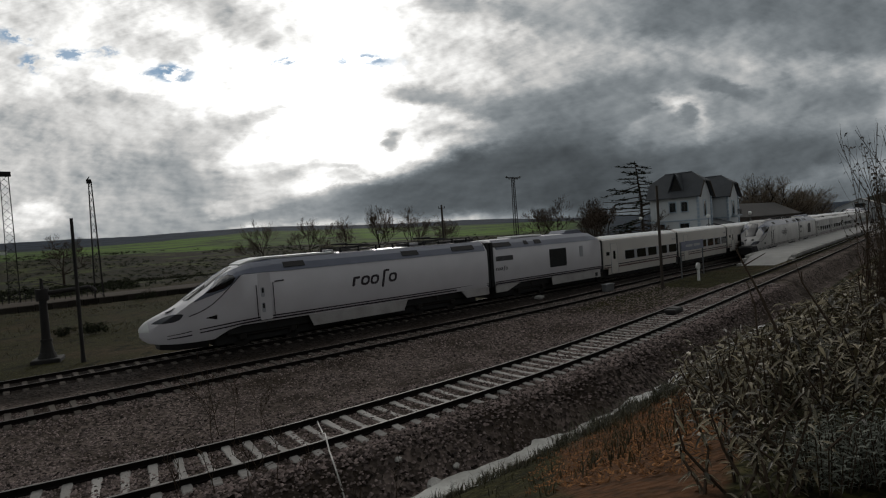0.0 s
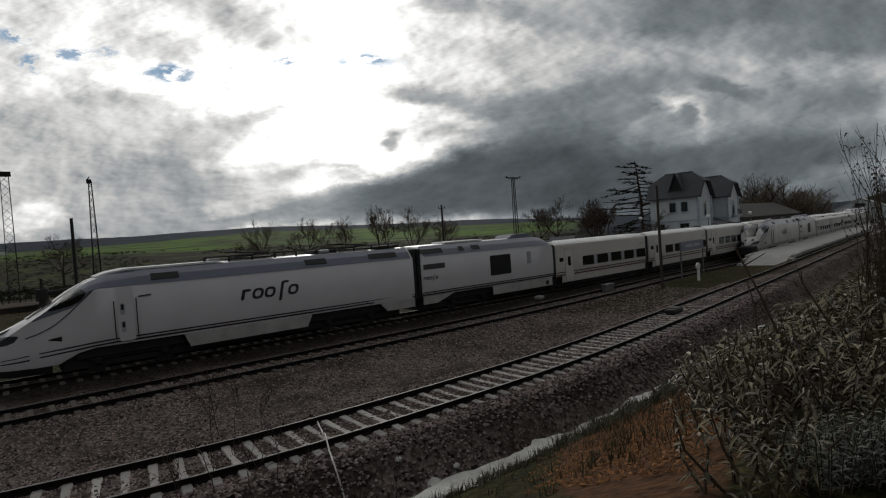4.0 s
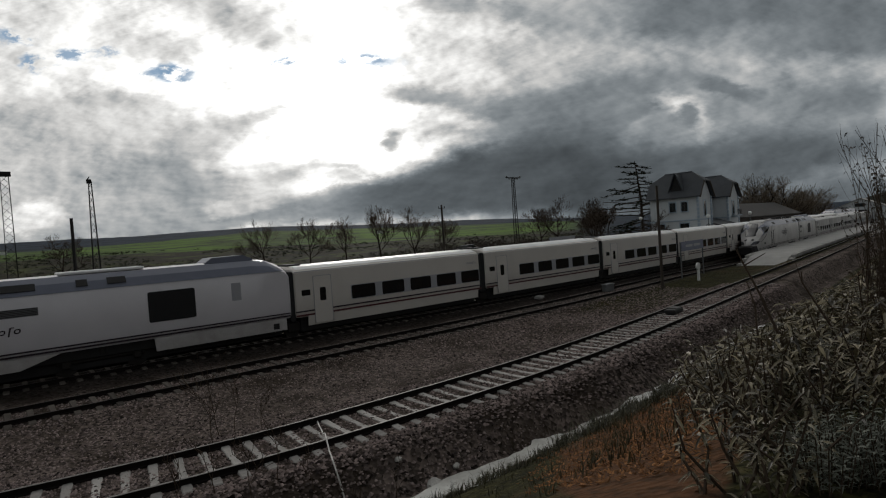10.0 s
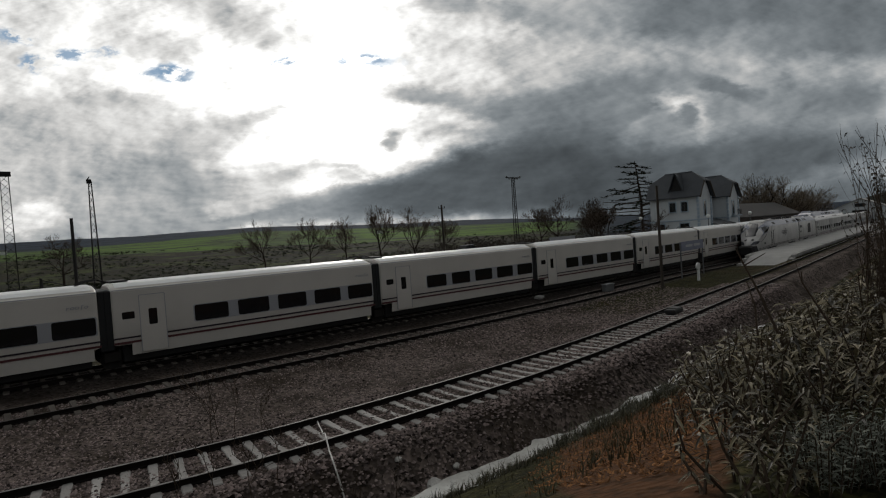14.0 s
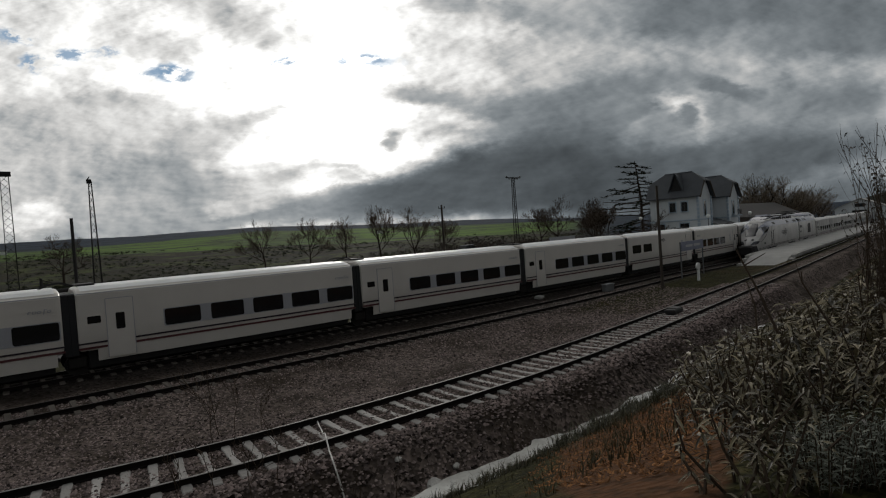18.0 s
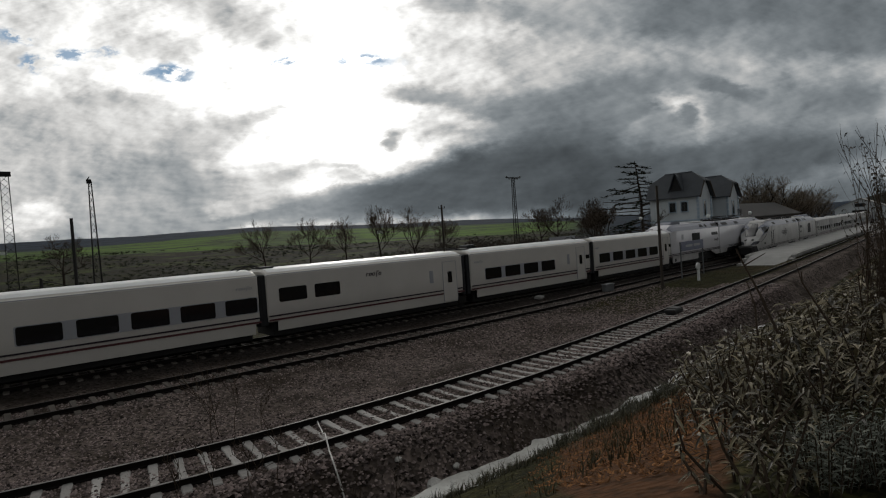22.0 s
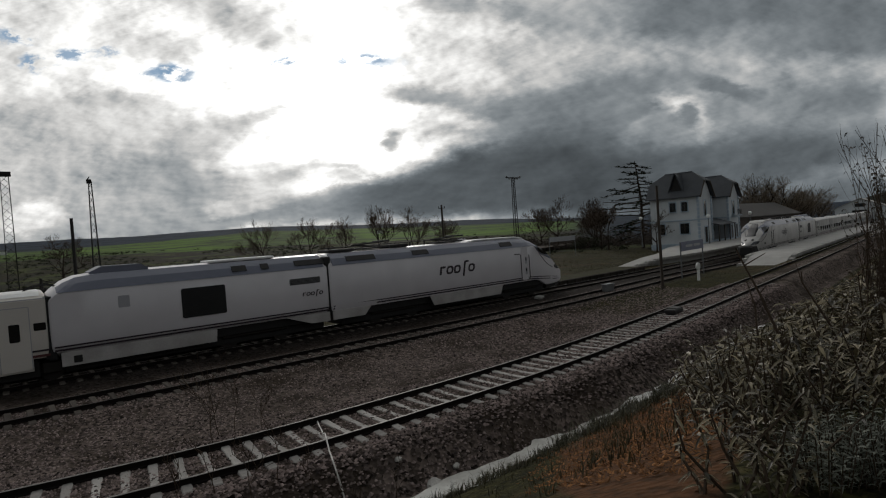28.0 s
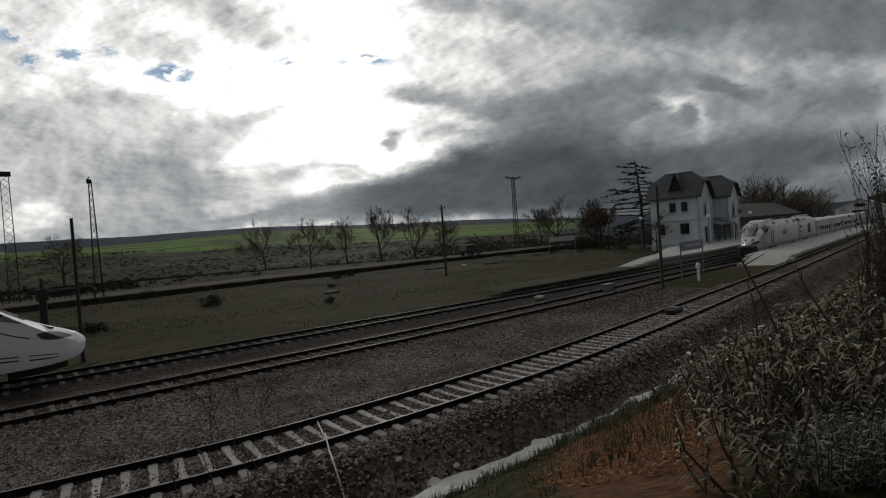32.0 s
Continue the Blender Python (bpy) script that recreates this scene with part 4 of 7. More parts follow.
    part("snow_plough", Geo().loft([[Vector((x, -w, 0.66)), Vector((x, w, 0.66)), Vector((x, w * 0.9, zb)), Vector((x, -w * 0.9, zb))] for x, w, zb in ((1.0, 0.50, 0.40), (1.7, 0.78, 0.30), (3.0, 0.98, 0.26))]), M["black"], car, m=o)
    # roof gear: pantographs, insulators and bus bars
    part("roof_fairing", Geo().loft([[Vector((x, -w, z - 0.10)), Vector((x, -w, z - 0.02)), Vector((x, -w + 0.06, z)), Vector((x, w - 0.06, z)), Vector((x, w, z - 0.02)), Vector((x, w, z - 0.10))] for x, w, z in ((4.75, 0.70, 4.00), (5.2, 0.82, 4.15), (5.9, 0.88, 4.25), (9.7, 0.88, 4.26), (10.05, 0.80, 4.19))]), M["roof_w"], car, "pale roof fairing behind the cab", m=o)
    part("roof_box", Geo().box((15.6, 0.1, 4.28), (1.3, 1.1, 0.2), 0.04), M["black"], car, m=o)
    part("roof_box", Geo().box((19.5, 0, 4.26), (1.6, 1.4, 0.16), 0.04), M["black"], car, m=o)
    for xp in (11.6, 17.4):
        part("roof_gear", Geo().box((xp - 1.9, -0.45, 4.28), (0.55, 0.4, 0.18), 0.05), M["pillar"], car, "pale insulated roof box", m=o)
        pg = part("pantograph", Geo().box((xp, 0, 4.27), (2.2, 1.05, 0.08), 0.03), M["black"], car, "folded black pantograph", m=o)
        for s in (-1, 1):
            part("arm", Geo().tube((xp - 0.9, s * 0.4, 4.32), (xp + 1.0, s * 0.12, 4.48), 0.045, n=5), M["black"], pg)
            part("arm", Geo().tube((xp + 1.0, s * 0.12, 4.48), (xp - 0.9, s * 0.3, 4.60), 0.04, n=5), M["black"], pg)
        part("collector", Geo().tube((xp - 0.9, -0.85, 4.62), (xp - 0.9, 0.85, 4.62), 0.05, n=6), M["black"], pg)
    bus = Geo()
    for xi in np.arange(9.2, 20, 1.15):
        bus.tube((xi, -0.75, 4.16), (xi, -0.75, 4.42), 0.07, 0.05, 6)
    bus.tube((9.2, -0.75, 4.43), (19.9, -0.75, 4.43), 0.03, n=5)
    part("bus_bar", bus, M["black"], car, m=o)
    # the last, lower box is added so the shaded space below reads black
    part("underframe", Geo().box((12.0, 0, 0.86), (16.4, 2.3, 0.46), 0.05).box((11.2, 0, 0.55), (5.2, 2.2, 0.5), 0.05).box((11.6, 0, 0.56), (16.6, 1.9, 0.72), 0.05), M["black"], car, m=o)
    for xb in (5.85, 16.5):
        wheel_set(car, xb - L / 2)
    return car


def tech_car(name, label):
    """Generator car, 12.3 m; its low end, towards the coaches, is at +x."""
    L = 12.3
    o = Matrix.Translation((-L / 2, 0, 0))
    car = thing(name, Matrix(), label, "train generator car", "train vehicles")
    outline = [(0.12, 1.38, 1.16, 4.06), (0.19, 1.44, 1.10, 4.14), (0.4, 1.46, 1.08, 4.17), (6, 1.46, 1.08, 4.18), (10.6, 1.46, 1.08, 4.18), (11.3, 1.46, 1.08, 4.10), (11.75, 1.45, 1.08, 3.92), (12.05, 1.44, 1.08, 3.70), (12.24, 1.42, 1.08, 3.52), (L, 1.36, 1.14, 3.44)]
    rings = [shell_ring(x, w, zb, zt, min(3.46, zt - 0.30), 0.62) for x, w, zb, zt in outline]
    part("body", Geo().loft(rings), M["white"], car, smooth=32, m=o)
    for s in (-1, 1):
        y = s * CAR_W
        br = []
        for x, zt in ((0.35, 4.12), (10.6, 4.12), (11.3, 4.04), (11.75, 3.86), (12.0, 3.70)):
            sh = min(3.46, zt - 0.24)
            top, mid, low = Vector((x, s * (CAR_W * 0.63 + 0.012), zt)), Vector((x, s * (CAR_W * 0.845 + 0.02), sh + (zt - sh) * 0.60)), Vector((x, s * (CAR_W + 0.012), sh + 0.03))
            br.append([top, mid, low, low + Vector((0, -s * 0.03, 0)), mid + Vector((0, -s * 0.05, -0.03)), top + Vector((0, -s * 0.03, -0.03))])
        part("shoulder_panel", Geo().loft(br), M["band"], car, "blue-grey shoulder panel", m=o)
        part("stripe", side_plate(Geo(), 0.1, L - 0.1, 1.30, 1.36, y * 0.985, 0.03, 0.01), M["stripe"], car, m=o)
        part("stripe", side_plate(Geo(), 0.1, L - 0.1, 1.16, 1.235, y * 0.975, 0.03, 0.01), M["stripe"], car, m=o)
        lx = 5.80 if s < 0 else 5.46
        lv = part("side_louvre", side_plate(Geo(), lx, lx + 1.94, 1.80, 3.13, y * 0.996, 0.02, 0.08), M["rubber"], car, "large black side louvre", m=o)
        for zl in np.arange(1.86, 3.05, 0.105):
            part("louvre_blade", Geo().box((lx + 0.97, s * (CAR_W + 0.018), zl), (1.80, 0.03, 0.035)), M["black"], lv)
        px = 0.25 if s < 0 else 0.60
        sl = part("grille", side_plate(Geo(), px, px + 1.68, 2.70, 3.02, y * 0.997, 0.014, 0.03), M["mesh_grey"], car, "grey slotted grille", m=o)
        for zl in np.arange(2.75, 3.0, 0.06):
            part("slat", Geo().box((px + 0.84, s * (CAR_W + 0.014), zl), (1.6, 0.02, 0.02)), M["black"], sl)
        part("hatch", side_plate(Geo(), 9.38, 9.82, 2.30, 3.14, y * 0.997, 0.014, 0.03) if s < 0 else side_plate(Geo(), 9.45, 9.88, 2.62, 3.12, y * 0.997, 0.014, 0.03), M["pillar"], car, m=o)
        word_bars(car, px - 0.1, px + 1.08, 2.08, 2.27, y + s * 0.004, mat="stripe").matrix_basis = o
        part("skirt", Geo().plate([(5.95, s * 1.36, 1.10), (L - 0.3, s * 1.36, 1.10), (L - 0.3, s * 1.36, 0.52), (6.0, s * 1.36, 0.52)], (0, s, 0), 0.06), M["skirt"], car, m=o)
        part("skirt", Geo().plate([(0.15, s * 1.36, 1.10), (2.6, s * 1.36, 1.10), (1.2, s * 1.36, 0.62), (0.15, s * 1.36, 0.62)], (0, s, 0), 0.06), M["skirt"], car, m=o)
        part("skirt_box", side_plate(Geo(), L - 1.0, L - 0.7, 0.62, 0.90, s * 1.425, 0.012, 0.02).add([], []), M["black"], car, m=o)
        for x0, x1, zc in ((0.15, 1.9, 0), (3.25, 3.65, 0), (4.35, 5.05, 0)):
            part("grille", Geo().plate([(x0, s * (CAR_W * 0.955), 3.66), (x1, s * (CAR_W * 0.955), 3.66), (x1, s * (CAR_W * 0.80), 3.92), (x0, s * (CAR_W * 0.80), 3.92)], (0, s, 0.6), 0.03), M["black"], car, "dark cooling grille", m=o)
    part("roof_fairing", Geo().loft([[Vector((x, -0.75, z)), Vector((x, 0.75, z)), Vector((x, 0.75, 4.12)), Vector((x, -0.75, 4.12))] for x, z in ((8.5, 4.2), (8.8, 4.40), (10.3, 4.42), (10.75, 4.2))]), M["band"], car, "raised grey exhaust housing", m=o)
    part("roof_box", Geo().box((4.3, 0, 4.22), (3.2, 1.5, 0.12), 0.04), M["roof_w"], car, m=o)
    # again a low black box is added in place of deep shade
    part("underframe", Geo().box((6.0, 0, 0.86), (11.4, 2.3, 0.46), 0.05).box((9, 0, 0.6), (5.0, 2.3, 0.45), 0.05).box((6.1, 0, 0.56), (11.6, 1.9, 0.72), 0.05), M["black"], car, m=o)
    part("gangway", Geo().box((L + 0.08, 0, 2.15), (0.30, 2.72, 2.5), 0.05), M["rubber"], car, m=o)
    part("gangway", Geo().box((0.02, 0, 2.5), (0.3, 2.72, 3.0), 0.05), M["rubber"], car, m=o)
    wheel_set(car, 4.0 - L / 2)
    return car


def coach(name, label, windows, door, square, vents=(), text=None, low_cut=True):
    """Low articulated coach, 12.9 m, door end at -x. windows: (x0, x1, z0, z1)."""
    L = 12.9
    o = Matrix.Translation((-L / 2, 0, 0))
    car = thing(name, Matrix(), label, "train coach", "train vehicles")
    outline = [(0.07, 1.37, 1.10, 3.52), (0.12, 1.43, 1.02, 3.60), (0.25, 1.46, 1.0, 3.64), (L / 2, 1.46, 1.0, 3.64), (L - 0.25, 1.46, 1.0, 3.64), (L - 0.12, 1.43, 1.02, 3.60), (L - 0.07, 1.37, 1.10, 3.52)]
    rings = [shell_ring(x, w, zb, zt, 3.30, 0.64) for x, w, zb, zt in outline]
    part("body", Geo().loft(rings), M["cream"], car, smooth=32, m=o)
    part("roof", Geo().loft([[Vector((x, y, z)) for y, z in ((-1.30, 3.46), (-0.95, 3.605), (-0.42, 3.66), (0.42, 3.66), (0.95, 3.605), (1.30, 3.46), (0.9, 3.5), (-0.9, 3.5))] for x in (0.25, L - 0.25)]), M["roof_w"], car, "pale ribbed roof", m=o)
    for s in (-1, 1):
        y = s * CAR_W
        part("gutter", Geo().box((L / 2, s * (CAR_W + 0.003), 3.345), (L - 0.15, 0.03, 0.045), 0.01), M["pillar"], car, m=o)
        if len(windows) > 2:
            part("window_band", side_plate(Geo(), windows[0][0] - 0.05, windows[-1][1] + 0.05, windows[0][2] - 0.03, windows[0][3] + 0.03, y * 0.9925, 0.014, 0.08), M["pillar"], car, "grey panel between the windows", m=o)
        for x0, x1, z0, z1 in windows:
            part("window", side_plate(Geo(), x0, x1, z0, z1, y * 0.995, 0.016, 0.09), M["glass"], car, m=o)
        d0, d1 = door
        part("stripe", side_plate(Geo(), d1 + 0.03 if d0 < 6 else 0.1, (L - 0.05) if d0 < 6 else d0 - 0.03, 1.27, 1.34, y * 0.992, 0.018, 0.01), M["stripe"], car, m=o)
        part("stripe", side_plate(Geo(), d1 + 0.03 if d0 < 6 else 0.1, (L - 0.05) if d0 < 6 else d0 - 0.03, 1.06, 1.15, y * 0.988, 0.02, 0.01), M["stripe_red"], car, m=o)
        e0, e1 = ((0.05, d0 - 0.03) if d0 < 6 else (d1 + 0.03, L - 0.05))
        part("stripe", side_plate(Geo(), e0, e1, 1.27, 1.34, y * 0.992, 0.018, 0.01), M["stripe"], car, m=o)
        part("stripe", side_plate(Geo(), e0, e1, 1.06, 1.15, y * 0.988, 0.02, 0.01), M["stripe_red"], car, m=o)
        dr = part("door", side_plate(Geo(), d0, d1, 0.62, 3.05, y * 0.998, 0.012, 0.10), M["cream"], car, m=o)
        dc = (d0 + d1) / 2
        part("door_frame", Geo().box((d0 - 0.015, y, 1.84), (0.03, 0.035, 2.42)).box((d1 + 0.015, y, 1.84), (0.03, 0.035, 2.42)).box((dc, y, 3.06), (d1 - d0, 0.035, 0.03)), M["pillar"], dr)
        part("door_window", side_plate(Geo(), dc - 0.17, dc + 0.17, 1.75, 2.44, y + s * 0.006, 0.012, 0.05), M["glass"], dr)
        if square:
            part("display_panel", side_plate(Geo(), *square, 2.10, 2.40, y * 0.997, 0.012, 0.04), M["glass"], car, "dark destination display", m=o)
        for v in vents:
            part("vent", side_plate(Geo(), v, v + 0.28, 1.85, 2.6, y * 0.997, 0.012, 0.03), M["pillar"], car, m=o)
        if text:
            word_bars(car, *text, y + s * 0.004, mat="pillar" if text[1] - text[0] < 0.9 else "stripe").matrix_basis = o
        k0, k1 = (0.72, L - 0.32) if d0 < 6 else (0.55, L - 0.60)
        part("skirt", Geo().plate([(k0, s * 1.395, 1.06), (k1, s * 1.395, 1.06), (k1, s * 1.345, 0.54), (k0, s * 1.345, 0.54)], (0, s, 0), 0.05), M["cream"], car, m=o)
    # deep black belly, added where the space under the floor lies in shade
    part("underframe", Geo().box((L / 2, 0, 0.61), (L - 0.8, 2.3, 0.78), 0.05).box((L / 2, 0, 0.42), (L - 1.6, 1.8, 0.5), 0.05), M["black"], car, m=o)
    xe = 0.0 if door[0] < 6 else L
    part("wheelset", Geo().tube((xe, -0.93, 0.44), (xe, -0.80, 0.44), 0.44, n=20).tube((xe, 0.80, 0.44), (xe, 0.93, 0.44), 0.44, n=20).tube((xe, -0.8, 0.44), (xe, 0.8, 0.44), 0.08, n=8).box((xe, -1.05, 0.55), (0.7, 0.2, 0.5), 0.06).box((xe, 1.05, 0.55), (0.7, 0.2, 0.5), 0.06), M["steel"], car, smooth=35, m=o)
    part("gangway", Geo().box((-0.06, 0, 2.1), (0.30, 2.72, 2.55), 0.05), M["rubber"], car, m=o)
    part("gangway", Geo().box((L + 0.06, 0, 2.1), (0.30, 2.70, 2.55), 0.05), M["rubber"], car, m=o)
    part("roof_hatch", Geo().box((0.55, 0.1, 3.69), (0.7, 1.3, 0.08), 0.03), M["black"], car, m=o)
    for yc in (-0.5, 0.45):
        part("roof_cable", Geo().tube((L - 0.75, yc, 3.64), (L - 0.4, yc, 3.80), 0.03, n=5).tube((L - 0.4, yc, 3.80), (L + 0.1, yc * 0.9, 3.84), 0.03, n=5).tube((L + 0.1, yc * 0.9, 3.84), (L + 0.5, yc, 3.68), 0.03, n=5), M["black"], car, m=o)
    return car


W5 = [(3.32 + 1.97 * i, 4.83 + 1.97 * i, 1.61, 2.33) for i in range(5)]
W5R = [(0.72 + 2.0 * i, 2.25 + 2.0 * i, 1.61, 2.33) for i in range(5)]
W4R = [(1.35 + 1.87 * i, 2.84 + 1.87 * i, 1.61, 2.33) for i in range(4)]
WB = [(0.68, 2.18, 1.95, 2.65), (2.62, 4.10, 1.95, 2.65)]
C1 = dict(windows=W5, door=(1.11, 2.10), square=(0.42, 0.90), text=(11.7, 12.5, 2.75, 2.86))
C7 = dict(windows=WB, door=(11.2, 12.25), square=None, vents=(10.15,), text=(5.7, 6.75, 2.72, 2.90))
C8 = dict(windows=W4R, door=(11.08, 12.08), square=(12.22, 12.70), vents=(9.93,), text=(0.35, 1.15, 2.75, 2.86))
C9 = dict(windows=W5R, door=(11.3, 12.25), square=(12.38, 12.78), vents=(10.42,), text=(0.1, 0.7, 2.75, 2.86))

LAB_P = "white streamlined power car with blue-grey shoulders and purple mark"
LAB_T = "white generator car with big black louvre and grey roof"
LAB_C = "cream-white low coach with dark windows and purple-red stripes"
# middle of each vehicle along the track, measured from the start of the line's own scale, and whether it faces backwards
front = power_car("power_car", LAB_P)
gen = tech_car("generator_car", LAB_T)
rear_gen = copy_thing(gen, Matrix())
rear = copy_thing(front, Matrix())
RAKE = [(front, 14.40, 0), (gen, 31.30, 0)]
first_coach = coach("coach", LAB_C, **C1)
for k in range(1, 10):
    at = {7: 117.0, 8: 130.4, 9: 143.7}.get(k, 37.6 + 13.25 * (k - 1)) + 6.45
    if k == 1:
        c = first_coach
    elif k < 7:
        c = copy_thing(first_coach, Matrix())
    else:
        spec = {7: C7, 8: C8, 9: C9}[k]
        c = coach("coach", {7: "cream-white buffet coach with two windows and dark mark"}.get(k, "cream-white coach with its door at the rear end"), **spec)
    RAKE.append((c, at, 0))
RAKE += [(rear_gen, 162.75, 1), (rear, 179.15, 1)]

# running of the departing train: seconds, metres gone along the track (negative: towards -x)
RUN = [(0, 0.39), (0.5, -0.06), (1, -0.60), (1.5, -1.22), (2, -1.93), (2.5, -2.72), (3, -3.60), (3.5, -4.57), (4, -5.66), (4.5, -6.87), (5, -8.18), (5.5, -9.60), (6, -11.11), (6.5, -12.71), (7, -14.37), (7.5, -16.11), (8, -17.92), (8.5, -19.82), (9, -21.82), (9.5, -23.92), (10, -26.12), (10.5, -28.41), (11, -30.82), (11.5, -33.34), (12, -36.00), (12.5, -38.76), (13, -41.60), (13.5, -44.50), (14, -47.47), (14.5, -50.55), (15, -53.75), (15.5, -57.08), (16, -60.54), (16.5, -64.09), (17, -67.73), (17.5, -71.43), (18, -75.22), (18.5, -79.09), (19, -83.01), (19.5, -86.95), (20, -90.91), (20.5, -94.88), (21, -98.89), (21.5, -102.91), (22, -106.98), (22.5, -111.06), (23, -115.15), (23.5, -119.23), (24, -123.28), (24.5, -127.30), (25, -131.31), (25.5, -135.31), (26, -139.30), (26.5, -143.29), (27, -147.29), (27.5, -151.29), (28, -155.31), (28.5, -159.32), (29, -163.34), (29.5, -167.37), (30, -171.37), (30.5, -175.28), (31, -179.08), (31.5, -182.95), (32, -186.75)]


def arc_table(fn, x0, x1, step=0.5):
    xs = np.arange(x0, x1 + step, step)
    ys = np.array([fn(x) for x in xs])
    a = np.concatenate([[0], np.cumsum(np.hypot(np.diff(xs), np.diff(ys)))])
    return xs, a - np.interp(0.0, xs, a)


MAIN_ARC = arc_table(y_main, -230, 330)
MIDDLE_ARC = arc_table(y_middle, -60, 420)


def on_track(fn, table, s, back, half, zf=lambda x: 0.0):
    """The pose of a vehicle whose bogies run on the track, half their distance from its middle."""
    xs, a = table
    x1, x2 = float(np.interp(s - half, a, xs)), float(np.interp(s + half, a, xs))
    p, q = Vector((x1, fn(x1), zf(x1))), Vector((x2, fn(x2), zf(x2)))
    d = (q - p).normalized()
    yaw = math.atan2(d.y, d.x) + (math.pi if back else 0)
    return Matrix.Translation((p + q) / 2) @ Matrix.Rotation(yaw, 4, "Z")


def motions():
    for car, s, back in RAKE:
        walk(car, [(t, on_track(y_main, MAIN_ARC, s + gone, back, 5.0)) for t, gone in RUN])


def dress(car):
    """Darker, blotched copies of the white paints for a standing vehicle."""
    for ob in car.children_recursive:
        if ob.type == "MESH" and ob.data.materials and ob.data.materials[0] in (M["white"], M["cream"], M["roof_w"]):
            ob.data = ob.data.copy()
            ob.data.materials[0] = M["duller"]


# the second train, standing at the platform of the middle track, nose towards -x
def parked_train(s0):
    p = power_car("power_car", "white power car standing at the platform with open black nose hatch", True)
    p.matrix_basis = on_track(y_middle, MIDDLE_ARC, s0 + 10.45, 0, 5.0, z_middle)
    g = copy_thing(gen, on_track(y_middle, MIDDLE_ARC, s0 + 27.35, 0, 5.0, z_middle))
    g["label"] = "duller white generator car standing at the platform"
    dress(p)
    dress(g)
    for k in range(8):
        c = copy_thing(first_coach, on_track(y_middle, MIDDLE_ARC, s0 + 33.67 + 13.14 * k + 6.58, 0, 5.0, z_middle))
        c["label"] = "duller cream-white coach standing at the station platform"
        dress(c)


parked_train(66.2)


# ---------------------------------------------------------------- platforms
def ribbon(g, lo, hi, x0, x1, z, depth, step=2.0, ramp=0.0):
    """A raised strip between two lines, with sides; ramp: length of the slope at its start."""
    rings = []
    n = max(2, int((x1 - x0) / step))
    for i in range(n + 1):
        x = lerp(x0, x1, i / n)
        zz = z - depth * 0.9 * (1 - smoothstep(0, ramp, x - x0)) if ramp else z
        rings.append([Vector((x, lo(x), zz)), Vector((x, hi(x), zz)), Vector((x, hi(x), z - depth)), Vector((x, lo(x), z - depth))])
    return g.loft(rings)


PLAT = 0.50


def platform(name, lo, hi, x0, x1, label, tip, ramp, kerb_lines):
    pf = thing(name, Matrix(), label, "platform", kind="structure")
    part("paving", ribbon(Geo(), lambda x: lo(x) + tip(x) + 0.3, lambda x: hi(x) - 0.3, x0, x1, PLAT, 1.1, 2.0, ramp), M["platform"], pf)
    me = Geo().box((0, 0, 0), (1.46, 0.42, 0.30), 0.03).mesh("kerb_stone", M["kerb"])
    for fn in kerb_lines:
        x = x0 + 0.7
        while x < min(x1, 125):
            zz = PLAT - 1.0 * (1 - smoothstep(0, ramp, x - x0))
            t = tangent(fn, x)
            part("kerb_stone", me, None, pf, m=Matrix.Translation((x, fn(x), zz - 0.13)) @ Matrix.Rotation(math.atan2(t.y, t.x), 4, "Z"))
            x += 1.5 / math.sqrt(1 + (t.y / t.x) ** 2)
    return pf


island_lo, island_hi = (lambda x: y_near(x) + 1.75), (lambda x: y_middle(x) - 1.72)
platform("platform_island", island_lo, island_hi, 55.5, 250, "pale concrete island platform with kerb stones", lambda x: 0.0, 6.0, [island_lo, island_hi])
far_lo = lambda x: y_main(x) + 2.5 + 2.6 * smoothstep(68, 48, x)
platform("platform_station", far_lo, lambda x: far_lo(x) + lerp(2.2, 10.5, smoothstep(52, 84, x)), 48.0, 200, "pale paved platform before the station house", lambda x: 0.0, 12.0, [far_lo])


# ---------------------------------------------------------------- station house
def framed_window(parent, m, w, h, arch=True, door=False):
    """Window in a wall: local x to the right, z up from the sill's middle, y outwards negative."""
    wd = part("door" if door else "window", Geo().box((0, -0.01, h / 2), (w, 0.06, h)), M["pane"], parent, m=m)
    fr = Geo().box((-w / 2 - 0.06, -0.03, h / 2), (0.14, 0.14, h + 0.24), 0.02).box((w / 2 + 0.06, -0.03, h / 2), (0.14, 0.14, h + 0.24), 0.02).box((0, -0.03, h + 0.08), (w + 0.3, 0.16, 0.20), 0.03)
    part("surround", fr, M["trim"], wd)
    part("sash", Geo().box((0, -0.045, h / 2), (0.05, 0.04, h)).box((0, -0.045, h * 0.66), (w, 0.04, 0.05)), M["wood_dark"], wd)
    if not door:
        part("sill", Geo().box((0, -0.08, -0.06), (w + 0.34, 0.26, 0.12), 0.02), M["trim"], wd)
    return wd


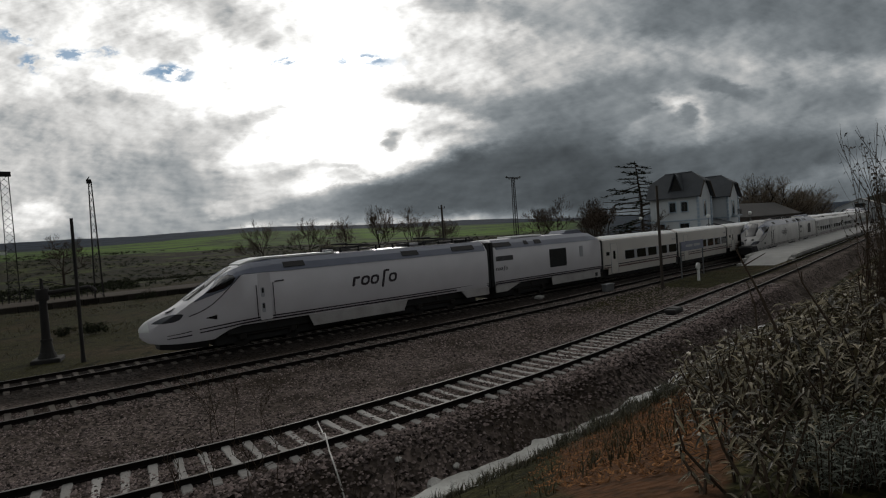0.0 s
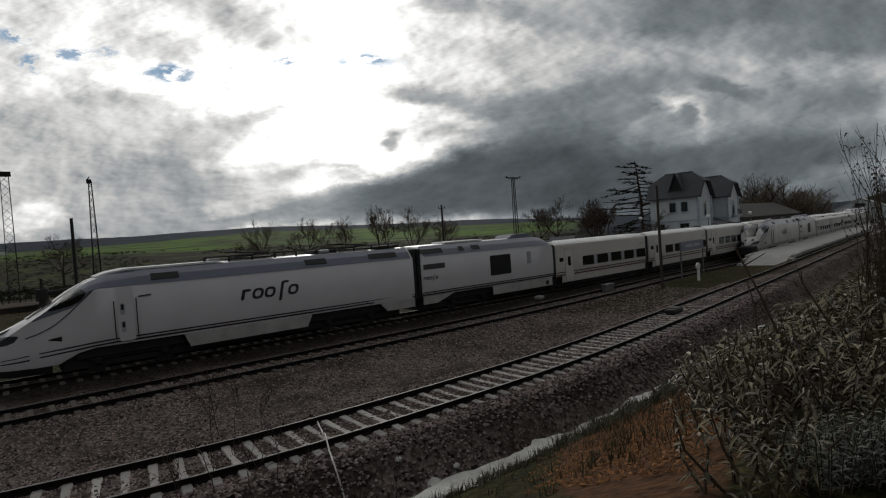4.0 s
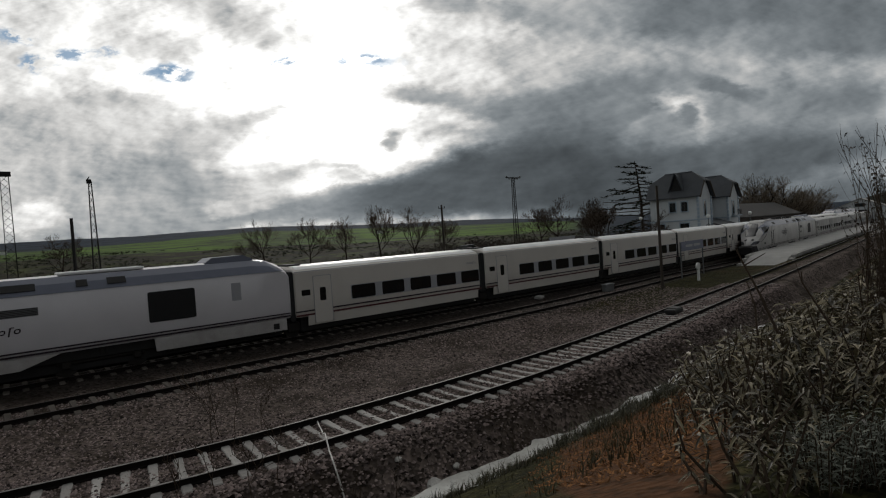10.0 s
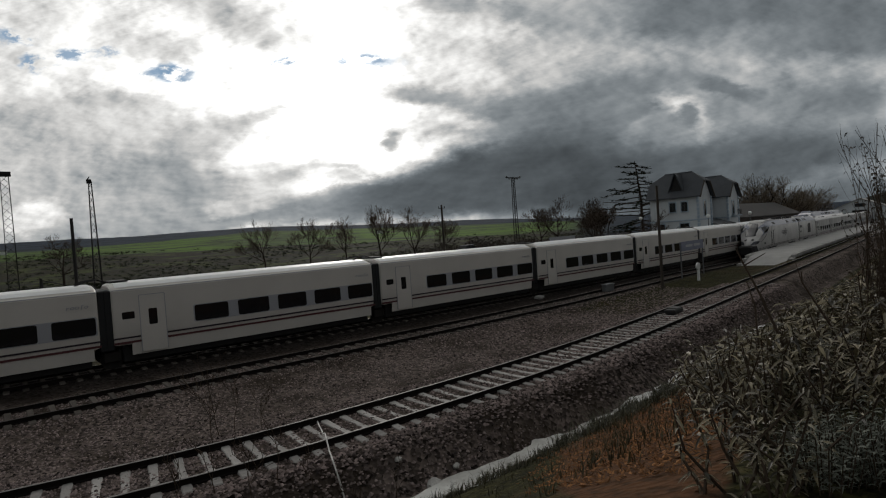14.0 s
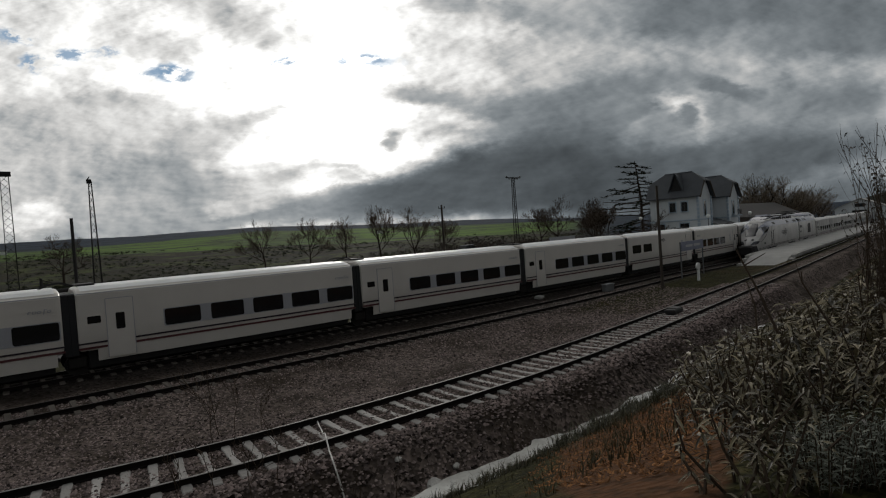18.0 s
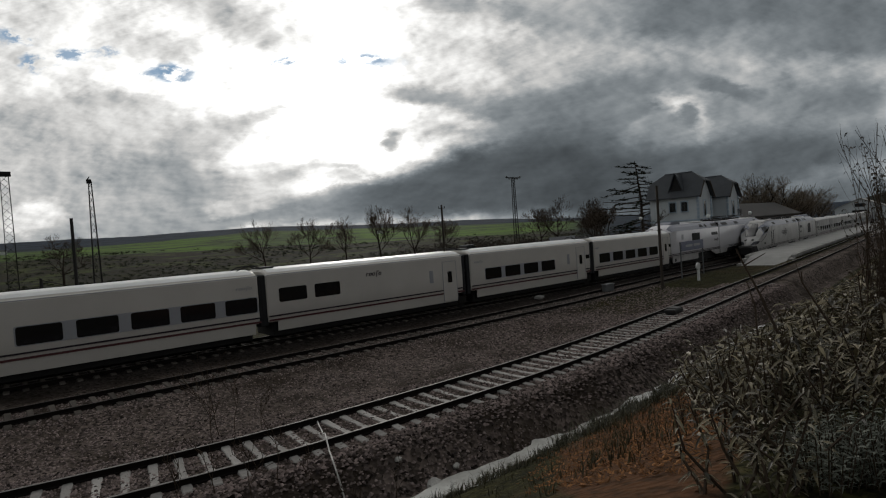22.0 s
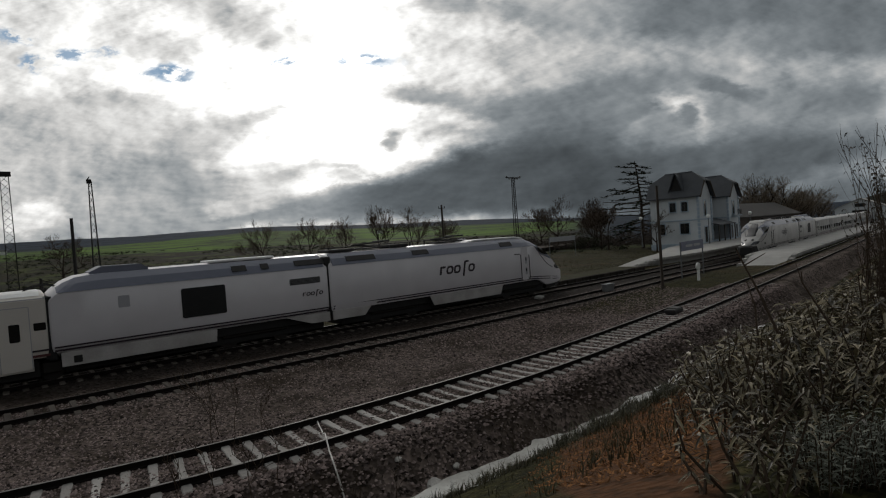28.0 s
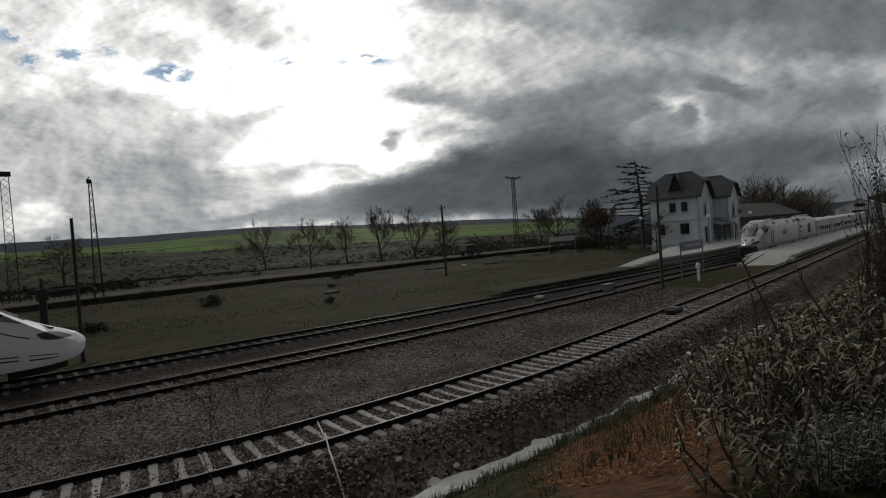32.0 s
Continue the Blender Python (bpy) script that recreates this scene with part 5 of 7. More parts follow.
def gable_wing(house, x0, x1, y0, y1, ze, zr, zb):
    """A wing with its ridge along y and clipped gables."""
    xm = (x0 + x1) / 2
    wall = Geo()
    prof = [(x0, zb), (x1, zb), (x1, ze), (xm + 1.1, ze + (zr - ze) * 0.62), (xm - 1.1, ze + (zr - ze) * 0.62), (x0, ze)]
    wall.loft([[Vector((x, y, z)) for x, z in prof] for y in (y0, y1)])
    part("wall", wall, M["plaster"], house)
    part("cornice", Geo().box((x0 - 0.08, (y0 + y1) / 2, ze - 0.12), (0.3, y1 - y0 + 0.3, 0.24), 0.04).box((xm, y0 - 0.06, 4.35), (x1 - x0 + 0.3, 0.16, 0.2), 0.03).box((x0 - 0.06, (y0 + y1) / 2, 4.35), (0.16, y1 - y0 + 0.3, 0.2), 0.03), M["trim"], house)
    for cx in (x0, x1):
        for cz in np.arange(zb + 0.3, ze - 0.3, 0.62):
            part("quoin", Geo().box((cx, y0, cz), (0.5 if int(cz / 0.62) % 2 else 0.34, 0.34, 0.52), 0.04), M["trim"], house)
    rf = Geo()
    ov, th = 0.55, 0.18
    for s in (-1, 1):
        xe = xm + s * ((x1 - x0) / 2 + ov)
        zl = ze - 0.35
        a = [Vector((xe, y0 - ov, zl)), Vector((xe, y1 + ov, zl)), Vector((xm, y1 - 1.6, zr)), Vector((xm, y0 + 1.6, zr))]
        # the clipped corners of the gable
        k = 0.62
        b0 = Vector((lerp(xe, xm, k), y0 - ov, lerp(zl, zr, k)))
        b1 = Vector((lerp(xe, xm, k), y1 + ov, lerp(zl, zr, k)))
        rf.plate([a[0], a[1], b1, a[2], a[3], b0], (0, 0, 1), th)
    for yy, yr in ((y0 - ov, y0 + 1.6), (y1 + ov, y1 - 1.6)):
        k = 0.62
        xl, xr = lerp(x0 - ov, xm, k), lerp(x1 + ov, xm, k)
        zk = lerp(ze - 0.35, zr, k)
        rf.plate([(xl, yy, zk), (xr, yy, zk), (xm, yr, zr)], (0, 0, 1), th)
    r = part("roof", rf, M["slate"], house, "dark slate roof with clipped gables")
    part("ridge", Geo().tube((xm, y0 + 1.6, zr + 0.16), (xm, y1 - 1.6, zr + 0.16), 0.10, n=6), M["slate"], r)
    for s in (-1, 1):
        xe = xm + s * ((x1 - x0) / 2 + ov)
        bg = Geo().tube((xe, y0 - ov - 0.05, ze - 0.38), (lerp(xe, xm, 0.62), y0 - ov - 0.05, lerp(ze - 0.35, zr, 0.62)), 0.13, n=5)
        part("bargeboard", bg, M["wood_dark"], r)
    return r


def build_house():
    m = Matrix.Translation((86.2, 44.9, 0)) @ Matrix.Rotation(math.atan2(0.157, 0.988), 4, "Z")
    h = thing("station_house", m, "two-storey white station house with dark slate clipped gables", "house")
    zb, ze, zr = -0.5, 8.25, 12.0
    D = 7.6
    r1 = gable_wing(h, 0, 6.0, 0, D, ze, zr, zb)
    gable_wing(h, 15.0, 21.0, 0, D, ze, zr - 0.2, zb)
    part("wall", Geo().box((10.5, 4.9, (ze + zb) / 2), (9.3, 4.8, ze - zb)), M["plaster"], h)
    rf = Geo().plate([(5.5, 1.9, ze - 0.2), (15.5, 1.9, ze - 0.2), (15.5, 4.9, zr - 0.8), (5.5, 4.9, zr - 0.8)], (0, 0, 1), 0.18).plate([(5.5, 7.9, ze - 0.2), (15.5, 7.9, ze - 0.2), (15.5, 4.9, zr - 0.8), (5.5, 4.9, zr - 0.8)], (0, 0, 1), 0.18)
    part("roof", rf, M["slate"], h, "dark slate roof of the middle block")
    # dormer on the side slope
    dm = Geo().loft([[Vector((x, y, z)) for y, z in ((2.55, 9.1), (4.25, 9.1), (3.4, 11.6))] for x in (0.35, 2.6)])
    part("dormer", dm, M["black"], r1)
    part("dormer_roof", Geo().plate([(0.1, 2.3, 9.0), (2.8, 2.3, 9.0), (2.8, 3.4, 11.95), (0.1, 3.4, 11.95)], (0, -0.8, 0.5), 0.12).plate([(0.1, 4.5, 9.0), (2.8, 4.5, 9.0), (2.8, 3.4, 11.95), (0.1, 3.4, 11.95)], (0, 0.8, 0.5), 0.14), M["slate"], r1)
    side = Matrix.Rotation(-math.pi / 2, 4, "Z")
    for y in (2.07, 3.92):
        framed_window(h, Matrix.Translation((0, y, 5.78)) @ side, 1.0, 1.5)
    framed_window(h, Matrix.Translation((0, 2.2, 2.2)) @ side, 1.4, 1.7)
    framed_window(h, Matrix.Translation((0, 5.9, 2.2)) @ side, 1.1, 1.7)
    framed_window(h, Matrix.Translation((3.0, 0, 4.9)), 1.1, 2.4)
    framed_window(h, Matrix.Translation((3.0, 0, 0.5)), 1.3, 2.6, door=True)
    framed_window(h, Matrix.Translation((18.0, 0, 4.9)), 1.2, 2.3)
    framed_window(h, Matrix.Translation((16.6, 0, 0.6)), 1.1, 2.4, door=True)
    framed_window(h, Matrix.Translation((19.4, 0, 0.6)), 1.1, 2.4, door=True)
    for x in (7.6, 10.5, 13.4):
        framed_window(h, Matrix.Translation((x, 2.5, 5.0)), 1.0, 1.7)
        framed_window(h, Matrix.Translation((x, 2.5, 0.5)), 1.2, 2.5, door=True)
    # balcony of the right wing and the porch between the wings
    bal = part("balcony", Geo().box((18.0, -0.55, 4.6), (2.6, 1.1, 0.16), 0.03), M["trim"], h)
    rail = Geo()
    for x in np.arange(16.8, 19.25, 0.24):
        rail.tube((x, -1.05, 4.68), (x, -1.05, 5.6), 0.022, n=4)
    rail.box((18.0, -1.05, 5.62), (2.6, 0.07, 0.06))
    part("balcony_rail", rail, M["iron"], bal)
    pr = part("porch", Geo().plate([(5.8, -1.2, 3.2), (15.2, -1.2, 3.2), (15.2, 2.6, 4.3), (5.8, 2.6, 4.3)], (0, 0, 1), 0.14), M["slate"], h, "dark lean-to porch roof")
    for x in (6.2, 9.2, 12.0, 14.9):
        part("porch_post", Geo().box((x, -1.0, 1.8), (0.18, 0.18, 2.8), 0.03), M["wood_dark"], pr)
    part("plinth", Geo().box((10.5, 3.8, 0.2), (21.3, 7.9, 0.9), 0.03), M["trim"], h)
    part("chimney", Geo().box((10.0, 5.6, 11.0), (0.9, 0.7, 1.6), 0.04).box((10.0, 5.6, 11.85), (1.1, 0.9, 0.16), 0.03), M["brick_wall"], h)
    return h


build_house()


# ---------------------------------------------------------------- trees
def limb(g, p, d, length, r, depth, rnd, spread, twigs, droop=0.0, kids=(2, 4), minr=0.008):
    """One crooked branch that forks."""
    segs = 3 if depth > 1 else 2
    q = Vector(p)
    d = Vector(d).normalized()
    pts = [q]
    for i in range(segs):
        d = (d + Vector((rnd.uniform(-1, 1), rnd.uniform(-1, 1), rnd.uniform(-0.7, 1.0) - droop)) * 0.16).normalized()
        nq = q + d * (length / segs)
        ra, rb = r * (1 - 0.45 * i / segs), r * (1 - 0.45 * (i + 1) / segs)
        (g if r > 0.035 else twigs).tube(q, nq, max(ra, minr), max(rb, minr), 6 if r > 0.08 else (4 if r > 0.03 else 3), cap=False)
        q = nq
        pts.append(q)
    if depth <= 0:
        return
    for k in range(rnd.randint(*kids)):
        f = rnd.uniform(0.35, 1.0) if k else 1.0
        seg = min(int(f * segs), segs - 1)
        base = pts[seg].lerp(pts[seg + 1], f * segs - seg)
        axis_v = Vector((rnd.uniform(-1, 1), rnd.uniform(-1, 1), rnd.uniform(-0.25, 0.7))).normalized()
        nd = (d * (1.1 - spread * 0.5) + axis_v * spread).normalized()
        limb(g, base, nd, length * rnd.uniform(0.55, 0.82), r * rnd.uniform(0.48, 0.62), depth - 1, rnd, spread, twigs, droop, kids, minr)


def bare_tree(name, x, y, height, seed, label, lean=(0, 0), depth=5, spread=0.75, trunk=0.30, minr=0.02, z=None, fork=0.30, twig="twig", kids=(2, 4)):
    rnd = random.Random(seed)
    z = ground_z(x, y) if z is None else z
    t = thing(name, Matrix.Translation((x, y, z)), label, "tree", "bare trees")
    g, tw = Geo(), Geo()
    r = height * 0.018 * (trunk / 0.30)
    top = Vector((lean[0], lean[1], 1)) * height * fork
    g.tube((0, 0, -0.3), top, r * 1.25, r * 0.85, 8, cap=False)
    for k in range(rnd.randint(3, 4)):
        a = rnd.uniform(0, 6.28)
        limb(g, top * rnd.uniform(0.62, 1.0), (math.cos(a) * spread * 1.3, math.sin(a) * spread * 1.3, rnd.uniform(0.45, 1.1)), height * rnd.uniform(0.22, 0.32), r * 0.5, depth - 1, rnd, spread, tw, 0, kids, minr)
    limb(g, top, (lean[0], lean[1], 1), height * 0.30, r * 0.7, depth - 1, rnd, spread, tw, 0, (3, 4), minr)
    part("trunk", g, M["bark"], t)
    part("crown", tw, M[twig], t, "fine leafless twigs")
    return t


LT = "leafless tree with crooked limbs at the field road"
for i, (x, y, hh, ln) in enumerate(((57.6, 154.5, 15.5, 0.0), (54.5, 118.5, 10.4, 0.03), (70.5, 130.9, 12.2, -0.06), (74.6, 120.4, 13.6, -0.10), (80.6, 114.0, 12.2, -0.16), (95.0, 120.4, 10.4, -0.12))):
    bare_tree("bare_tree", x, y, hh, 20 + i, LT, (ln, ln * -0.6), depth=6, spread=(0.50, 0.60, 0.68)[i % 3], trunk=0.26, minr=0.013, fork=0.16 if i == 0 else 0.30, kids=(3, 4), twig="twig_road")
bare_tree("bare_tree", 12.0, 172.0, 15.0, 41, "spreading leafless tree in the scrub", spread=0.9, minr=0.028, depth=6, kids=(2, 3))
for i, (x, y, hh) in enumerate(((124, 112, 13), (104.8, 77, 11), (118, 88, 11), (112, 84, 10), (98, 72, 9), (108, 92, 12), (92, 66, 8))):
    bare_tree("bare_tree", x, y, hh, 60 + i, "leafless dark tree beside the station garden", spread=0.72, minr=0.020, depth=6, kids=(2, 4))
bare_tree("bare_tree", 83.2, 50.5, 6.5, 77, "small leafless tree before the station house", spread=0.7, minr=0.02)
for i, (x, y, hh) in enumerate(((168, 72, 19), (174, 70, 20), (180, 71, 20), (186, 70, 19), (192, 69, 18), (199, 68, 17), (178, 76, 21), (207, 68, 15), (183, 68, 19), (189, 73, 20), (195, 72, 18))):
    bare_tree("bare_tree", x, y, hh, 80 + i, "tall leafless tree behind the goods shed", spread=0.6, minr=0.022, fork=0.18, twig="twig_pale", kids=(3, 5))


def conifer(x, y, height):
    rnd = random.Random(7)
    t = thing("cedar_tree", Matrix.Translation((x, y, ground_z(x, y))), "dark sparse cedar with layered drooping boughs", "tree")
    g, nd = Geo(), Geo()
    g.tube((0, 0, -0.3), (0.2, 0, height * 0.55), 0.34, 0.22, 8, cap=False).tube((0.2, 0, height * 0.55), (-0.9, 0.2, height), 0.22, 0.05, 7, cap=False)
    n = 52
    for k in range(n):
        f = 0.16 + 0.82 * k / n
        zz = height * f
        a = k * 2.4 + rnd.uniform(-0.3, 0.3)
        ln = ((1.12 - f) * 7.6 * rnd.uniform(0.5, 1.2) + 1.3) * (1.35 if math.cos(a - 2.4) > 0.3 else 0.95)
        p = Vector((lerp(0.1, -0.8, max(0, f - 0.5) * 2), 0.1, zz))
        e = p + Vector((math.cos(a) * ln, math.sin(a) * ln, rnd.uniform(-0.30, 0.16) * ln))
        g.tube(p, e, 0.11, 0.04, 5, cap=False)
        if rnd.random() < 0.16:
            continue
        for j in range(int(12 + ln * 10)):
            u = rnd.uniform(0.25, 1.02)
            c = p.lerp(e, u) + Vector((rnd.gauss(0, 0.28), rnd.gauss(0, 0.28), rnd.gauss(0.02, 0.10)))
            s = rnd.uniform(0.10, 0.26)
            d1 = Vector((rnd.uniform(-1, 1), rnd.uniform(-1, 1), rnd.uniform(-0.35, 0.2))).normalized() * s * 1.6
            d2 = Vector((rnd.uniform(-1, 1), rnd.uniform(-1, 1), rnd.uniform(-0.2, 0.2))).normalized() * s * 0.6
            nd.add([c - d1, c + d2, c + d1, c - d2 + Vector((0, 0, 0.08))], [(0, 1, 2), (0, 2, 3)])
    part("trunk", g, M["bark"], t)
    part("crown", nd, M["needle"], t, "dark needle clumps")


conifer(95.5, 60.8, 16.6)


# ---------------------------------------------------------------- masts, poles and lamps
def lattice_mast(x, y, h, w0, w1, label, lights=False, name="lattice_mast"):
    t = thing(name, Matrix.Translation((x, y, ground_z(x, y))), label, "mast", "lattice masts")
    cs = ((-1, -1), (1, -1), (1, 1), (-1, 1))
    n = int(h / 0.9)
    for cx, cy in cs:
        part("leg", Geo().tube((cx * w0, cy * w0, -0.3), (cx * w1, cy * w1, h), 0.055 + 0.10 * (w0 > 0.9), n=4), M["iron"], t)
    br = Geo()
    for i in range(n):
        f0, f1 = i / n, (i + 1) / n
        a, b = lerp(w0, w1, f0), lerp(w0, w1, f1)
        for k in range(4):
            c0, c1 = cs[k], cs[(k + 1) % 4]
            if i % 2:
                c0, c1 = c1, c0
            br.tube((c0[0] * a, c0[1] * a, f0 * h), (c1[0] * b, c1[1] * b, f1 * h), 0.028 + 0.05 * (w0 > 0.9), n=3, cap=False)
    tagged(part("bracing", br, M["iron"], t), kind="stuff")
    part("base", Geo().box((0, 0, -0.05), (w0 * 3, w0 * 3, 0.3), 0.05), M["platform"], t)
    return t


mast = lattice_mast(8.8, 78.0, 14.5, 0.46, 0.14, "tall dark lattice mast with a narrow head")
part("head", Geo().box((-0.1, 0, 14.5), (0.5, 0.5, 0.5), 0.08).tube((-0.3, 0, 14.6), (0.0, 0, 15.1), 0.10, 0.03, 6), M["iron"], mast)
mast = lattice_mast(0.9, 84.9, 16.0, 0.55, 0.40, "tall dark lattice mast with a square lantern head")
part("head", Geo().box((0, 0, 16.1), (1.3, 1.1, 0.5), 0.05), M["iron"], mast)


def floodlight_mast(x, y, h):
    t = lattice_mast(x, y, h, 1.0, 0.5, "far floodlight pylon with a row of lamps", name="floodlight_mast")
    cr = part("crossarm", Geo().box((0, 0, h), (10.4, 0.4, 0.5), 0.05), M["iron"], t)
    for q in (-4.8, -2.8, -1.2, 1.2, 2.8, 4.8):
        part("floodlight", Geo().box((q, -0.3, h - 0.5 if abs(q) < 4 else h + 0.4), (0.9, 0.6, 0.8), 0.1), M["galv"], cr)


floodlight_mast(209.6, 206.0, 38.0)


def pole(name, x, y, h, r, label, z=None, mat="wood_dark", top=None):
    z = ground_z(x, y) if z is None else z
    t = thing(name, Matrix.Translation((x, y, z)), label, "pole", "poles")
    part("shaft", Geo().tube((0, 0, -0.3), (0, 0, h), r * 1.15, r * 0.85, 10), M[mat], t, smooth=40)
    part("collar", Geo().tube((0, 0, -0.02), (0, 0, 0.35), r * 1.45, r * 1.3, 10), M[mat], t)
    if top:
        part("bracket", Geo().box((0, 0, h - 0.4), (1.0, 0.08, 0.08), 0.01).tube((0.45, 0, h - 0.36), (0.45, 0, h - 0.16), 0.05, n=6).tube((-0.45, 0, h - 0.36), (-0.45, 0, h - 0.16), 0.05, n=6), M["iron"], t)
    return t


pole("timber_pole", 2.85, 33.43, 7.2, 0.085, "dark bare pole beside the water crane", mat="iron")
pole("timber_pole", 43.8, 55.8, 8.9, 0.14, "dark timber pole with a worn top in the grass", top=True)
pole("steel_pole", 37.3, 22.4, 7.45, 0.10, "slim dark steel pole on the grass strip")


def lamp_post(x, y, h, z):
    t = thing("lamp_post", Matrix.Translation((x, y, z)), "platform lamp post with a white globe", "street lamp", "lamp posts")
    part("post", Geo().tube((0, 0, -0.2), (0, 0, h - 0.25), 0.09, 0.06, 8).tube((0, 0, -0.1), (0, 0, 0.8), 0.14, 0.12, 8), M["galv"], t)
    part("globe", Geo().ball((0, 0, h), 0.30), M["globe"], t, "white round globe", smooth=60)


lamp_post(88.5, 56.5, 4.9, 0.3)
lamp_post(86.6, 43.6, 4.3, PLAT)
lamp_post(98.0, 42.3, 4.3, PLAT)


def water_crane(x, y):
    z = ground_z(x, y)
    t = thing("water_crane", Matrix.Translation((x, y, z)) @ Matrix.Rotation(radians(-14), 4, "Z"), "rusty old railway water crane with a swung arm", "water crane")
    part("foot", Geo().box((0, 0, 0.06), (1.3, 1.3, 0.3), 0.05).tube((0, 0, 0.1), (0, 0, 0.5), 0.48, 0.34, 14), M["iron"], t)
    part("column", Geo().tube((0, 0, 0.4), (0, 0, 1.1), 0.34, 0.22, 14).tube((0, 0, 1.1), (0, 0, 3.35), 0.21, 0.17, 14).tube((0, 0, 1.05), (0, 0, 1.18), 0.27, n=14).tube((0, 0, 3.15), (0, 0, 3.75), 0.30, n=14).tube((0, 0, 3.75), (0, 0, 4.3), 0.10, 0.06, 8), M["iron"], t, smooth=35)
    part("arm", Geo().tube((0, 0, 3.5), (2.15, 0, 3.66), 0.13, 0.10, 10).tube((2.15, 0, 3.66), (2.30, 0, 3.42), 0.11, 0.14, 10).tube((0, 0, 4.2), (1.6, 0, 3.66), 0.025, n=5), M["iron"], t)


water_crane(1.5, 35.5)


def sign_board(xa, ya, xb, yb, z, zt, label, mat):
    t = thing("sign_board", Matrix(), label, "sign", "station signs")
    for x, y in ((xa, ya), (xb, yb)):
        part("post", Geo().tube((x, y, z - 0.3), (x, y, zt), 0.055, n=8), M["galv"], t)
    a, b = Vector((xa, ya, 0)), Vector((xb, yb, 0))
    d = (b - a).normalized()
    n = Vector((d.y, -d.x, 0))
    g = Geo().plate([a + n * 0.06 + Vector((0, 0, zt - 0.75)), b + n * 0.06 + Vector((0, 0, zt - 0.75)), b + n * 0.06 + Vector((0, 0, zt + 0.02)), a + n * 0.06 + Vector((0, 0, zt + 0.02))], n, 0.04)
    pl = part("panel", g, M[mat], t)
    bar = Geo()
    for k, (u0, u1) in enumerate(((0.18, 0.48), (0.54, 0.84))):
        p0, p1 = a.lerp(b, u0) + n * 0.10, a.lerp(b, u1) + n * 0.10
        bar.plate([p0 + Vector((0, 0, zt - 0.46)), p1 + Vector((0, 0, zt - 0.46)), p1 + Vector((0, 0, zt - 0.26)), p0 + Vector((0, 0, zt - 0.26))], n, 0.012)
    part("lettering", bar, M["pillar"], pl)
    return t


sign_board(43.6, 24.4, 48.3, 25.0, -0.35, 2.75, "faded blue station sign on two grey posts", "sign_blue")
sign_board(70.5, 62.0, 77.0, 62.0, -0.35, 3.1, "pale notice board on two posts in the grass", "pillar")


def marker_post(x, y):
    t = thing("marker_post", Matrix.Translation((x, y, ground_z(x, y))), "white painted marker post with rounded head", "marker post")
    part("post", Geo().box((0, 0, 0.45), (0.20, 0.16, 1.1), 0.03), M["white_paint"], t)
    part("head", Geo().tube((0, -0.06, 1.15), (0, 0.06, 1.15), 0.28, n=16), M["white_paint"], t)


marker_post(43.4, 22.9)


def box_cabinet(x, y):
    t = thing("trackside_cabinet", Matrix.Translation((x, y, ground_z(x, y))), "small grey-blue trackside cabinet in the gravel", "cabinet")
    part("body", Geo().box((0, 0, 0.26), (0.95, 0.4, 0.5), 0.03), M["galv"], t)
    part("lid", Geo().box((0, 0, 0.53), (1.02, 0.48, 0.06), 0.02), M["galv"], t)


box_cabinet(34.3, 24.9)


# ---------------------------------------------------------------- field road and what stands on it
def y_road(x):
    return 76.3 + 0.118 * x - 0.00025 * max(0, x - 60) ** 2


def build_road():
    rd = thing("field_road", Matrix(), "pale dirt road on a low dark stone-faced bank", "road", kind="structure")
    rings = []
    for i in range(70):
        x = -40 + i * 2.4
        y, w = y_road(x), 9.0
        b = BASE + 0.62 + 0.05 * noise.noise(Vector((x * 0.3, 0, 0)))
        rings.append([Vector((x, y + 0.35, b)), Vector((x, y + 3.5, b + 0.06)), Vector((x, y + w, b)), Vector((x, y + w + 2.5, b - 1.4)), Vector((x, y + 0.35, b - 1.4))])
    part("surface", Geo().loft(rings), M["road"], rd)
    rnd = random.Random(3)
    shapes = [Geo().box((0, 0, 0), (1.5, 0.5, h), 0.06).mesh("edge_stone", M["edge"]) for h in (0.74, 0.82, 0.68)]
    x = -12.0
    while x < 122:
        yaw = math.atan(0.118)
        part("edge_stone", rnd.choice(shapes), None, rd, m=Matrix.Translation((x, y_road(x) + rnd.uniform(-0.05, 0.05), BASE + 0.26)) @ Matrix.Rotation(yaw + rnd.uniform(-0.02, 0.02), 4, "Z"))
        x += 1.52
    return rd


M["edge"] = material("edge_stone", (0.030, 0.026, 0.022), 0.95, 0, 0.4, 2, 20, 0.4, per_object=0.35)
build_road()


